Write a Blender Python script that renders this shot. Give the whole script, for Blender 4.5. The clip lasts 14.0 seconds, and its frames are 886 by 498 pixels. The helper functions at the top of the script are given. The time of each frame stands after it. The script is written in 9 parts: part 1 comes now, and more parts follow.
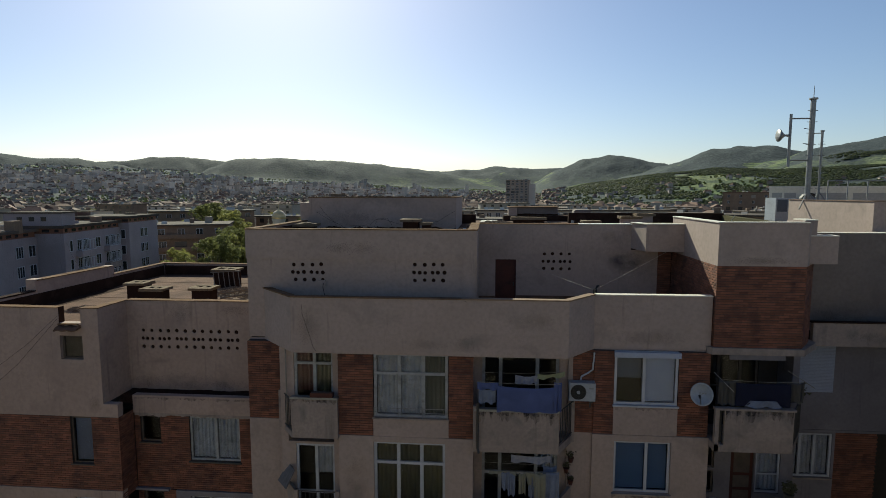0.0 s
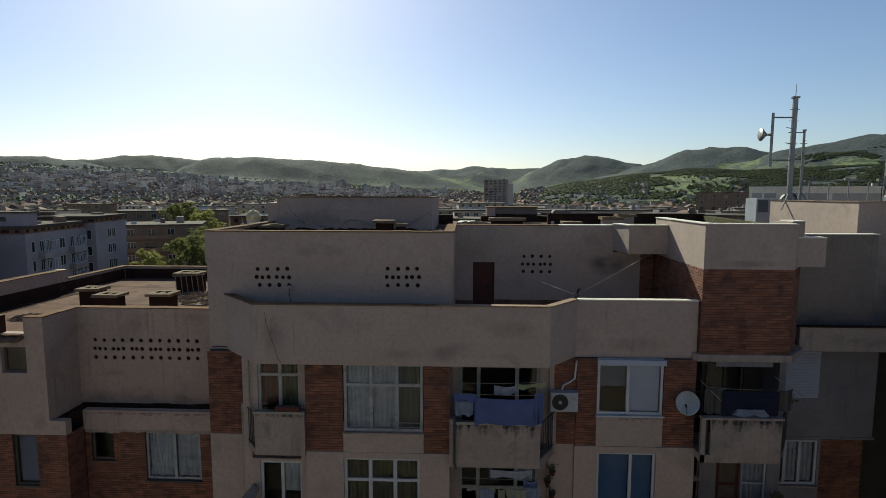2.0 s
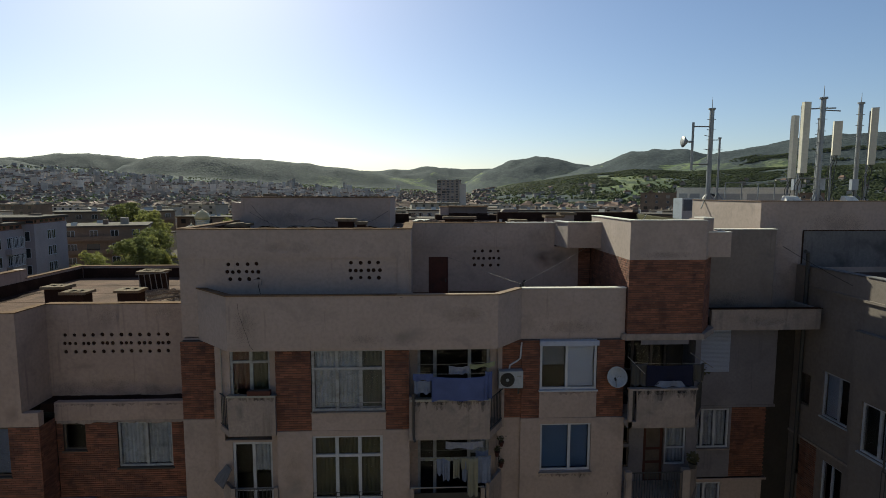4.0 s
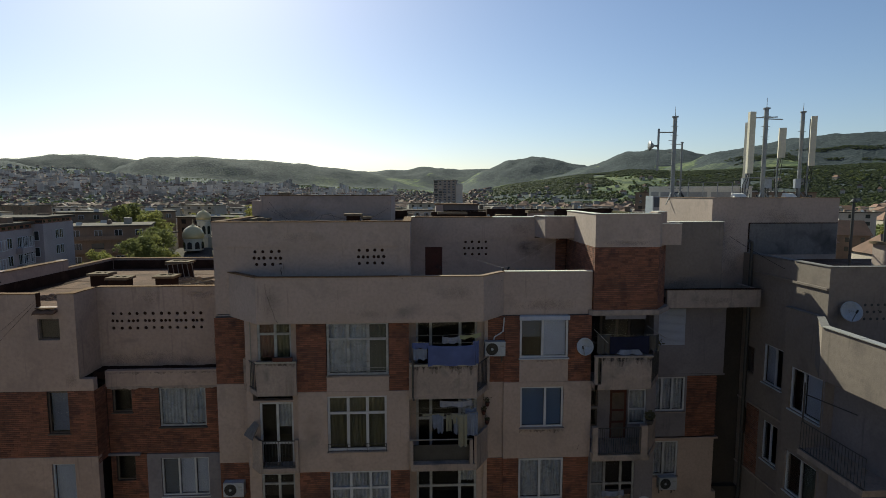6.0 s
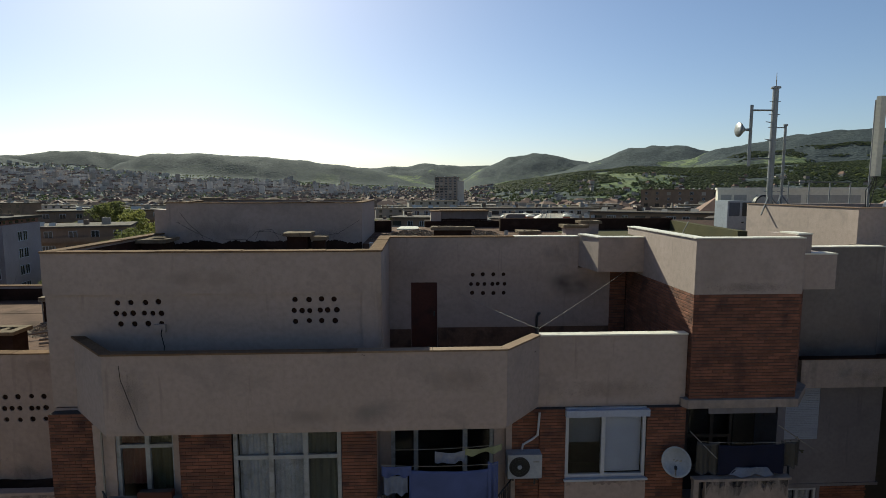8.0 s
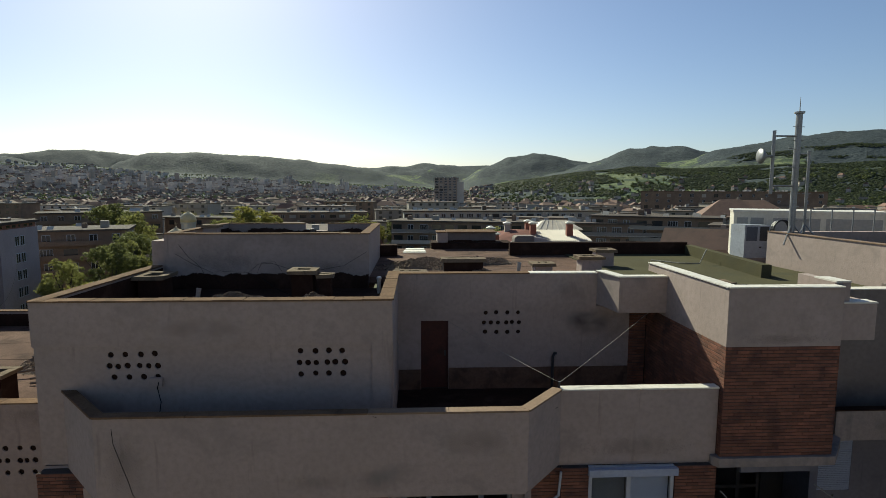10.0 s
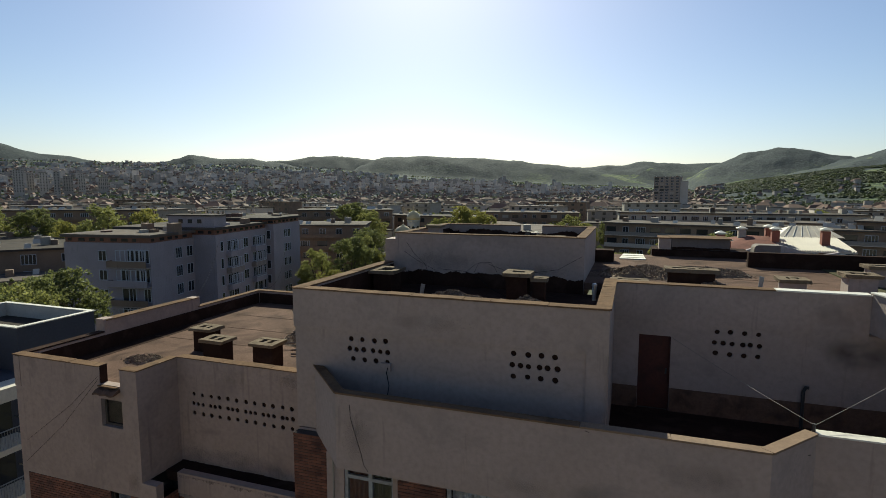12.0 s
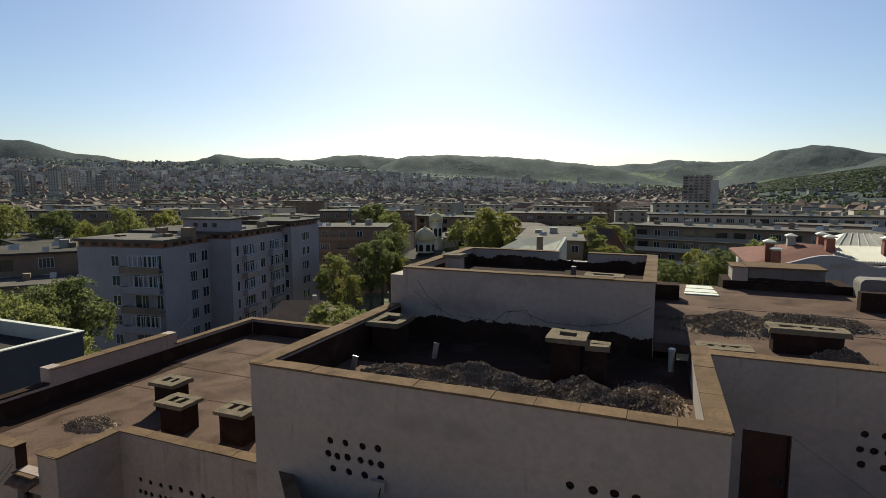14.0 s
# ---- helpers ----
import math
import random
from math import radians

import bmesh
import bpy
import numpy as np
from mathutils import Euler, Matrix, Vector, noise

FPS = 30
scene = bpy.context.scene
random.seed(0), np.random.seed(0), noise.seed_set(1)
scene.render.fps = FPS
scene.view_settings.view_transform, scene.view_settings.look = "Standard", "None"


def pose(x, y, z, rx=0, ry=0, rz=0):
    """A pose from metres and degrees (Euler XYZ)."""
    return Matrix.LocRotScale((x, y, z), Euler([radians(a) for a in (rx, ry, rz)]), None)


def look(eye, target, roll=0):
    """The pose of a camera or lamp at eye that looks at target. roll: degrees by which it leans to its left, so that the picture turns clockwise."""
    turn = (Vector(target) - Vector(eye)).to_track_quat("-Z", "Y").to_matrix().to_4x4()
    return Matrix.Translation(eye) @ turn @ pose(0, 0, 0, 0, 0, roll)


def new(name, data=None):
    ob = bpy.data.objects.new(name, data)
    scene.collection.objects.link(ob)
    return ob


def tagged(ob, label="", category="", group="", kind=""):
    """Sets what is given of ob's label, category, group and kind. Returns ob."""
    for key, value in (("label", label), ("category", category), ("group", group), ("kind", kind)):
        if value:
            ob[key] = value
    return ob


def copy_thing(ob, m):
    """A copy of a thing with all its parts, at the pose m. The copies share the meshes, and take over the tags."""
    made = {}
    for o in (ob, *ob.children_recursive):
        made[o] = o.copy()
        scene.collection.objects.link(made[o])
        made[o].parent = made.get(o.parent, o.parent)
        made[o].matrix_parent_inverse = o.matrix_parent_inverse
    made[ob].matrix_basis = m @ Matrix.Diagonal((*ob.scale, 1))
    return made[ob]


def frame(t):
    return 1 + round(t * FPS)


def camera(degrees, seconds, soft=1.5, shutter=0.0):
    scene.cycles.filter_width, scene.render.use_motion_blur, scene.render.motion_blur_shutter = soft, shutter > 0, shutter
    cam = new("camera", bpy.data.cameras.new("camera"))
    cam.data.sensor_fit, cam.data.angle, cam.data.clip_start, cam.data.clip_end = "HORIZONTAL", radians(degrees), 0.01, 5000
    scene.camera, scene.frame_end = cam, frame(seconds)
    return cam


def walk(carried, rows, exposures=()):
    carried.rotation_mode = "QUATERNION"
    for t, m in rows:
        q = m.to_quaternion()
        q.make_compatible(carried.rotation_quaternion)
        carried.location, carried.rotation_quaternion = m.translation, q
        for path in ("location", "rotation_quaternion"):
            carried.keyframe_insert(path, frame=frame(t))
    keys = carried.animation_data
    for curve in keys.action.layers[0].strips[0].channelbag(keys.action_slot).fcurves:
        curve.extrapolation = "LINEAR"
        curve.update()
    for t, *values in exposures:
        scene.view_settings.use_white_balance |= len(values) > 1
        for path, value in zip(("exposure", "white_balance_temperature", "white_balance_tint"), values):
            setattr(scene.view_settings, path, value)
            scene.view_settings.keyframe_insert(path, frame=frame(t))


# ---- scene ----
cam = camera(78.3, 14.0, 0.62)
PATH = [
    (0, (5.831, -15.543, 23.08), (5.67, -13.56, 22.876), 0.0),
    (0.5, (5.838, -15.073, 23.054), (5.674, -13.09, 22.852), 0.0),
    (1, (5.828, -14.688, 23.042), (5.665, -12.705, 22.84), 0.1),
    (1.5, (5.83, -14.631, 23.051), (5.666, -12.648, 22.849), 0.0),
    (2, (5.873, -14.579, 23.08), (5.791, -12.591, 22.875), 0.1),
    (2.5, (5.862, -14.51, 23.076), (5.897, -12.521, 22.872), 0.0),
    (3, (5.846, -14.503, 23.094), (5.917, -12.514, 22.889), -0.0),
    (5.5, (5.679, -19.573, 23.065), (5.778, -17.585, 22.862), 0.1),
    (6, (5.731, -19.483, 23.001), (5.831, -17.496, 22.798), -0.0),
    (6.5, (5.822, -18.09, 23.228), (5.921, -16.104, 23.02), -0.0),
    (7, (5.97, -16.007, 23.273), (6.064, -14.02, 23.063), -0.1),
    (7.5, (6.13, -13.12, 23.286), (6.228, -11.134, 23.074), -0.0),
    (8, (6.342, -10.907, 23.303), (6.437, -8.92, 23.088), -0.0),
    (8.2, (6.476, -10.421, 23.333), (6.557, -8.434, 23.121), -0.3),
    (10.3, (5.803, -9.885, 24.299), (5.902, -7.9, 24.083), 0.2),
    (10.5, (5.682, -9.799, 24.266), (5.705, -7.81, 24.054), 0.0),
    (11, (5.729, -9.847, 24.3), (5.382, -7.889, 24.087), 0.1),
    (11.5, (5.764, -9.89, 24.332), (5.257, -7.967, 24.116), 0.1),
    (12, (5.858, -9.868, 24.34), (5.207, -7.99, 24.123), 0.1),
    (12.5, (5.78, -9.496, 24.355), (5.094, -7.63, 24.137), 0.0),
    (13, (5.243, -8.081, 24.464), (4.54, -6.222, 24.24), 0.1),
    (13.5, (4.733, -6.568, 24.928), (4.008, -4.718, 24.704), 0.0),
    (14, (4.553, -5.939, 24.968), (3.822, -4.09, 24.746), 0.1),
]
walk(cam, [(t, look(eye, target, roll)) for t, eye, target, roll in PATH],
     exposures=[(0, 0.455, 6470, 9.6), (14, 0.455, 6470, 9.6)])


# ---- light ----
SUN_AZ, SUN_EL = radians(21.6), radians(34.0)   # left of the building's depth axis; height
to_sun = Vector((-math.sin(SUN_AZ) * math.cos(SUN_EL), math.cos(SUN_AZ) * math.cos(SUN_EL), math.sin(SUN_EL)))
world = bpy.data.worlds.new("sky")
scene.world = world
world.use_nodes = True
wn = world.node_tree.nodes
sky = wn.new("ShaderNodeTexSky")
sky.sky_type, sky.sun_disc = "NISHITA", False
sky.sun_elevation, sky.sun_rotation = SUN_EL, -SUN_AZ
sky.altitude, sky.air_density, sky.dust_density, sky.ozone_density = 300, 1.0, 0.9, 3.3
wn["Background"].inputs["Strength"].default_value = 0.073
world.node_tree.links.new(sky.outputs[0], wn["Background"].inputs["Color"])
sun_data = bpy.data.lights.new("sun", "SUN")
sun_data.energy, sun_data.angle, sun_data.color = 5.0, radians(0.53), (0.985, 1.0, 0.78)
sun = new("sun", sun_data)
sun.matrix_world = look((0, 0, 60), Vector((0, 0, 60)) - to_sun)

# ---- tools ----
def thing(name, at, label, category, group="", kind=""):
    ob = new(name)
    ob.empty_display_size = 0.2
    ob.location = at
    return tagged(ob, label, category, group, kind)


def part(name, bm, material, parent=None, label="", smooth=False):
    """One bmesh as one mesh object, in world coordinates, under a thing or a part."""
    me = bpy.data.meshes.new(name)
    bm.to_mesh(me)
    bm.free()
    me.materials.append(material)
    if smooth:
        me.shade_smooth()
    ob = new(name, me)
    if parent:
        ob.parent = parent
        ob.matrix_parent_inverse = parent.matrix_basis.inverted()
    if label:
        ob["label"] = label
    return ob


def setting(name, bm, material, label, category, kind="structure"):
    return tagged(part(name, bm, material), label, category, "", kind)


def faces(bm, verts, polys):
    vs = [bm.verts.new(v) for v in verts]
    for p in polys:
        bm.faces.new([vs[i] for i in p])


CUBE = ((0, 3, 2, 1), (4, 5, 6, 7), (0, 1, 5, 4), (1, 2, 6, 5), (2, 3, 7, 6), (3, 0, 4, 7))


def box(bm, x0, x1, y0, y1, z0, z1):
    faces(bm, [(x0, y0, z0), (x1, y0, z0), (x1, y1, z0), (x0, y1, z0), (x0, y0, z1), (x1, y0, z1), (x1, y1, z1), (x0, y1, z1)], CUBE)


def boxes(*rows):
    bm = bmesh.new()
    for r in rows:
        box(bm, *r)
    return bm


def worn(bm, width=0.012):
    """Slightly rounded edges."""
    bmesh.ops.bevel(bm, geom=[e for e in bm.edges if e.calc_face_angle(0) > 0.5], offset=width, segments=2, affect="EDGES", clamp_overlap=True)
    return bm


def bar(bm, a, b, r, n=8, r2=None):
    """A round bar from a to b."""
    a, b = Vector(a), Vector(b)
    d = (b - a).normalized()
    u = d.cross(Vector((0, 0, 1)) if abs(d.z) < 0.95 else Vector((1, 0, 0))).normalized()
    v = d.cross(u)
    r2 = r if r2 is None else r2
    ring = [bm.verts.new(p + (u * math.cos(k * math.tau / n) + v * math.sin(k * math.tau / n)) * q) for p, q in ((a, r), (b, r2)) for k in range(n)]
    for k in range(n):
        bm.faces.new((ring[k], ring[(k + 1) % n], ring[n + (k + 1) % n], ring[n + k]))
    bm.faces.new(ring[:n][::-1])
    bm.faces.new(ring[n:])


def chain(bm, points, r, n=6):
    """One bent tube through the points."""
    pts = [Vector(p) for p in points]
    rings, u = [], None
    for k, p in enumerate(pts):
        d = (pts[min(k + 1, len(pts) - 1)] - pts[max(k - 1, 0)]).normalized()
        if u is None:
            u = d.cross(Vector((0, 0, 1)) if abs(d.z) < 0.95 else Vector((1, 0, 0)))
        u = (u - d * u.dot(d)).normalized()
        v = d.cross(u)
        rings.append([bm.verts.new(p + (u * math.cos(q * math.tau / n) + v * math.sin(q * math.tau / n)) * r) for q in range(n)])
    for a, b in zip(rings, rings[1:]):
        for q in range(n):
            bm.faces.new((a[q], a[(q + 1) % n], b[(q + 1) % n], b[q]))
    bm.faces.new(rings[0][::-1])
    bm.faces.new(rings[-1])


def sag(a, b, drop, n=14):
    """Points of a slack cable from a to b."""
    a, b = Vector(a), Vector(b)
    return [a.lerp(b, k / n) - Vector((0, 0, drop * 4 * (k / n) * (1 - k / n))) for k in range(n + 1)]


def prism(bm, pts, z0, z1):
    n = len(pts)
    vs = [bm.verts.new((x, y, z)) for z in (z0, z1) for x, y in pts]
    bm.faces.new(vs[:n][::-1])
    bm.faces.new(vs[n:])
    for k in range(n):
        bm.faces.new((vs[k], vs[(k + 1) % n], vs[n + (k + 1) % n], vs[n + k]))


def lathe(bm, profile, cx=0, cy=0, n=24):
    """A solid turned about the upright axis at cx, cy; profile of (radius, z)."""
    rings = [[bm.verts.new((cx + r * math.cos(k * math.tau / n), cy + r * math.sin(k * math.tau / n), z)) for k in range(n)] for r, z in profile]
    for a, b in zip(rings, rings[1:]):
        for k in range(n):
            bm.faces.new((a[k], a[(k + 1) % n], b[(k + 1) % n], b[k]))
    bm.faces.new(rings[0][::-1])
    bm.faces.new(rings[-1])


class Line:
    """A wall's line on the plan: u runs along it, depth d goes in to its left."""

    def __init__(self, p0, p1):
        self.o, self.e = Vector(p0), Vector(p1)
        self.length = (self.e - self.o).length
        self.t = (self.e - self.o).normalized()
        self.n = Vector((-self.t.y, self.t.x))

    def at(self, u, d, z):
        p = self.o + self.t * u + self.n * d
        return (p.x, p.y, z)

    def box(self, bm, u0, u1, d0, d1, z0, z1):
        faces(bm, [self.at(u, d, z) for z in (z0, z1) for u, d in ((u0, d0), (u1, d0), (u1, d1), (u0, d1))], CUBE)

    def wall(self, bm, u0, u1, z0, z1, holes=(), d0=0.0, d1=0.25):
        """A wall with rectangular openings (u0, u1, z0, z1) through it."""
        us = sorted({round(v, 5) for v in (u0, u1, *[min(max(v, u0), u1) for h in holes for v in h[:2]])})
        zs = sorted({round(v, 5) for v in (z0, z1, *[min(max(v, z0), z1) for h in holes for v in h[2:]])})
        nu, nz = len(us) - 1, len(zs) - 1
        solid = {(i, k) for i in range(nu) for k in range(nz)
                 if not any(h[0] < (us[i] + us[i + 1]) / 2 < h[1] and h[2] < (zs[k] + zs[k + 1]) / 2 < h[3] for h in holes)}
        made = {}

        def vert(i, k, d):
            if (i, k, d) not in made:
                made[i, k, d] = bm.verts.new(self.at(us[i], (d0, d1)[d], zs[k]))
            return made[i, k, d]

        for i, k in solid:
            bm.faces.new((vert(i, k, 0), vert(i + 1, k, 0), vert(i + 1, k + 1, 0), vert(i, k + 1, 0)))
            bm.faces.new((vert(i, k, 1), vert(i, k + 1, 1), vert(i + 1, k + 1, 1), vert(i + 1, k, 1)))
            for di, dk, a, b in ((-1, 0, (0, 1), (0, 0)), (1, 0, (1, 0), (1, 1)), (0, -1, (0, 0), (1, 0)), (0, 1, (1, 1), (0, 1))):
                if (i + di, k + dk) not in solid:
                    p, q = (i + a[0], k + a[1]), (i + b[0], k + b[1])
                    bm.faces.new((vert(*q, 0), vert(*p, 0), vert(*p, 1), vert(*q, 1)))

    def vent_cell(self, bm, u0, u1, z0, z1, uc, zc, r, d0=0.0, d1=0.25):
        """A piece of wall with one round hole."""
        angles = sorted([k * math.tau / 16 for k in range(16)] + [math.atan2(z - zc, u - uc) % math.tau for u in (u0, u1) for z in (z0, z1)])
        rim, edge, deep = [], [], []
        for a in angles:
            c, s = math.cos(a), math.sin(a)
            k = min([((u1 if c > 0 else u0) - uc) / c if abs(c) > 1e-6 else 9, ((z1 if s > 0 else z0) - zc) / s if abs(s) > 1e-6 else 9])
            edge.append(bm.verts.new(self.at(uc + k * c, d0, zc + k * s)))
            rim.append(bm.verts.new(self.at(uc + r * c, d0, zc + r * s)))
            deep.append(bm.verts.new(self.at(uc + r * c, d1, zc + r * s)))
        n = len(angles)
        for k in range(n):
            j = (k + 1) % n
            bm.faces.new((edge[k], edge[j], rim[j], rim[k]))
            bm.faces.new((rim[k], rim[j], deep[j], deep[k]))

    def vents(self, bm, u0, u1, z0, z1, rows, r, d0=0.0, d1=0.25):
        """Rows of round holes: each row (z, [u, ...])."""
        zs = [z0] + [(a[0] + b[0]) / 2 for a, b in zip(rows, rows[1:])] + [z1]
        for k, (zc, cs) in enumerate(rows):
            us = [u0] + [(a + b) / 2 for a, b in zip(cs, cs[1:])] + [u1]
            for j, uc in enumerate(cs):
                self.vent_cell(bm, us[j], us[j + 1], zs[k], zs[k + 1], uc + random.uniform(-0.012, 0.012), zc + random.uniform(-0.01, 0.01), r * random.uniform(0.92, 1.08), d0, d1)


def line_x(y, x0=0.0):
    """A front wall's line at depth y, on which u is x (from x0)."""
    return Line((x0, y), (x0 + 1, y))

# ---- materials ----
def surface(name, a, b, rough=0.8, grain=6.0, patch=0.7, bump=0.25, metal=0.0, streak=0.0, dark=None, dark_at=0.62, vary=0.0, spec=0.4, bump_scale=None, placed=False):
    """Two colours mixed by a fine grain and broad patches, with stains, upright streaks and relief. vary: how far single pieces differ; placed: the pattern runs on from piece to piece."""
    m = bpy.data.materials.new(name)
    m.use_nodes = True
    n, l = m.node_tree.nodes, m.node_tree.links
    p = n["Principled BSDF"]
    p.inputs["Roughness"].default_value, p.inputs["Metallic"].default_value, p.inputs["Specular IOR Level"].default_value = rough, metal, spec
    tc = n.new("ShaderNodeTexCoord")
    where = n.new("ShaderNodeNewGeometry").outputs["Position"] if placed else tc.outputs["Object"]

    def noise_at(scale, detail, vec=None, distort=0.0):
        t = n.new("ShaderNodeTexNoise")
        t.inputs["Scale"].default_value, t.inputs["Detail"].default_value, t.inputs["Distortion"].default_value = scale, detail, distort
        l.new(vec or where, t.inputs["Vector"])
        return t.outputs["Fac"]

    def ramp(fac, lo, hi):
        r = n.new("ShaderNodeMapRange")
        r.inputs["From Min"].default_value, r.inputs["From Max"].default_value = lo, hi
        l.new(fac, r.inputs["Value"])
        return r.outputs["Result"]

    def mix(fac, c1, c2, blend="MIX"):
        x = n.new("ShaderNodeMix")
        x.data_type, x.blend_type = "RGBA", blend
        if isinstance(fac, float):
            x.inputs[0].default_value = fac
        else:
            l.new(fac, x.inputs[0])
        for sock, c in ((x.inputs[6], c1), (x.inputs[7], c2)):
            if isinstance(c, tuple):
                sock.default_value = (*c, 1)
            else:
                l.new(c, sock)
        return x.outputs[2]

    broad = noise_at(patch, 5, distort=0.6)
    fine = noise_at(grain, 8)
    col = mix(ramp(broad, 0.3, 0.7), a, b)
    lighter = tuple(min(1, c * 1.18) for c in a)
    deeper = tuple(c * 0.8 for c in b)
    col = mix(ramp(fine, 0.3, 0.72), col, mix(0.5, deeper, lighter), "MIX") if grain > 60 else mix(ramp(fine, 0.38, 1.0), col, deeper)
    if dark:
        col = mix(ramp(noise_at(patch * 1.7, 9, distort=0.5), dark_at - 0.08, dark_at + 0.22), col, dark)
    if streak:
        mp = n.new("ShaderNodeMapping")
        mp.inputs["Scale"].default_value = (5.0, 5.0, 0.45)
        l.new(tc.outputs["Object"], mp.inputs["Vector"])
        col = mix(ramp(noise_at(1.0, 6, mp.outputs[0]), 0.66 - streak * 0.12, 0.86), col, tuple(c * 0.55 for c in b))
    if vary:
        info = n.new("ShaderNodeObjectInfo")
        geo = n.new("ShaderNodeNewGeometry")
        add = n.new("ShaderNodeMath")
        add.operation = "ADD"
        l.new(info.outputs["Random"], add.inputs[0])
        l.new(geo.outputs["Random Per Island"], add.inputs[1])
        fr = n.new("ShaderNodeMath")
        fr.operation = "FRACT"
        l.new(add.outputs[0], fr.inputs[0])
        hsv = n.new("ShaderNodeHueSaturation")
        val = n.new("ShaderNodeMapRange")
        val.inputs["To Min"].default_value, val.inputs["To Max"].default_value = 1 - vary, 1 + vary
        l.new(fr.outputs[0], val.inputs["Value"])
        l.new(val.outputs["Result"], hsv.inputs["Value"])
        l.new(col, hsv.inputs["Color"])
        col = hsv.outputs["Color"]
    l.new(col, p.inputs["Base Color"])
    l.new(ramp(fine, -0.6, 1.4), p.inputs["Roughness"]) if rough < 0 else None
    if bump:
        bp = n.new("ShaderNodeBump")
        bp.inputs["Strength"].default_value, bp.inputs["Distance"].default_value = bump, 0.02
        l.new(noise_at(bump_scale or grain * 2.5, 6), bp.inputs["Height"])
        l.new(bp.outputs["Normal"], p.inputs["Normal"])
    return m


def glass_pane(name, tint, rough=0.02):
    m = bpy.data.materials.new(name)
    m.use_nodes = True
    p = m.node_tree.nodes["Principled BSDF"]
    p.inputs["Base Color"].default_value = (*tint, 1)
    p.inputs["Transmission Weight"].default_value, p.inputs["Roughness"].default_value, p.inputs["IOR"].default_value = 1.0, rough, 1.25
    return m


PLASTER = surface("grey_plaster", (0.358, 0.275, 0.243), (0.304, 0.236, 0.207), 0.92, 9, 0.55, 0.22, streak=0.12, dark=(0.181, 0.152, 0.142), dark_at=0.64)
# grey plaster darkened to carry the right side's shade; streaks and stains are dirt
PLASTER_SIDE = surface("shaded_plaster", (0.198, 0.159, 0.139), (0.161, 0.130, 0.114), 0.92, 9, 0.5, 0.22, streak=0.35, dark=(0.097, 0.078, 0.073), dark_at=0.62)
PLASTER_LEFT = surface("weathered_plaster", (0.353, 0.260, 0.221), (0.294, 0.216, 0.185), 0.92, 8, 0.5, 0.25, streak=0.45, dark=(0.174, 0.132, 0.123), dark_at=0.63)
CONCRETE = surface("stained_concrete", (0.307, 0.245, 0.215), (0.235, 0.187, 0.165), 0.93, 11, 0.9, 0.35, streak=1.0, dark=(0.088, 0.084, 0.084), dark_at=0.62)
# whitewash toned far down: the right-hand corner's deep shade is in this colour
WHITE_WALL = surface("shaded_whitewash", (0.185, 0.170, 0.188), (0.150, 0.137, 0.152), 0.9, 10, 0.6, 0.15, streak=0.3, dark=(0.101, 0.092, 0.101))
MORTAR = surface("brick_mortar", (0.085, 0.064, 0.055), (0.046, 0.034, 0.030), 0.95, 30, 1.6, 0.3, dark=(0.03, 0.022, 0.019))
BRICK = surface("red_brick", (0.226, 0.088, 0.052), (0.142, 0.058, 0.036), 0.9, 40, 1.3, 0.35, vary=0.28, placed=True, dark=(0.058, 0.027, 0.023), dark_at=0.56)
BITUMEN = surface("brown_roofing_felt", (0.168, 0.103, 0.077), (0.089, 0.053, 0.040), 0.92, 25, 0.6, 0.5, dark=(0.045, 0.028, 0.022), dark_at=0.56, spec=0.05)
TAR = surface("black_tar_felt", (0.043, 0.023, 0.017), (0.025, 0.014, 0.011), 0.97, 14, 0.8, 0.3, spec=0.04, dark=(0.069, 0.042, 0.031))
FELT_SEAM = surface("felt_lap_seam", (0.105, 0.066, 0.050), (0.085, 0.053, 0.040), 1.0, 20, 1.0, 0.2, spec=0.04)
GREEN_FELT = surface("green_mineral_felt", (0.09, 0.082, 0.046), (0.064, 0.058, 0.034), 1.0, 30, 0.5, 0.3, dark=(0.06, 0.06, 0.04), spec=0.05)
COPING = surface("clay_coping_tile", (0.185, 0.114, 0.070), (0.120, 0.074, 0.046), 0.9, 18, 1.2, 0.25, dark=(0.055, 0.036, 0.024), vary=0.08, spec=0.03)
# paler coping: sunlight put into the terrace slabs, own tone on the lift-house
PALE_COPING = surface("pale_coping_slab", (0.24, 0.158, 0.105), (0.18, 0.118, 0.08), 0.65, 18, 1.2, 0.15, dark=(0.08, 0.056, 0.045), spec=0.12)
CREAM_SHEET = surface("pale_painted_sheet", (0.68, 0.635, 0.56), (0.56, 0.52, 0.46), 0.55, 10, 1.2, 0.08, dark=(0.30, 0.27, 0.235), spec=0.25)
SKIRT = surface("brown_tarred_skirting", (0.169, 0.103, 0.074), (0.106, 0.065, 0.048), 0.95, 14, 1.4, 0.3, dark=(0.050, 0.032, 0.025), dark_at=0.55, spec=0.05)
ZINC = surface("zinc_sheet", (0.62, 0.60, 0.57), (0.52, 0.50, 0.48), 0.45, 10, 1.5, 0.08, metal=0.75)
STEEL = surface("galvanised_steel", (0.30, 0.30, 0.30), (0.20, 0.20, 0.205), 0.5, 20, 2.0, 0.1, metal=0.7)
IRON = surface("painted_iron", (0.045, 0.043, 0.043), (0.03, 0.028, 0.028), 0.55, 20, 2.0, 0.15)
RUST = surface("rusty_steel_door", (0.078, 0.020, 0.012), (0.046, 0.013, 0.009), 0.75, 22, 1.5, 0.2, dark=(0.025, 0.011, 0.008))
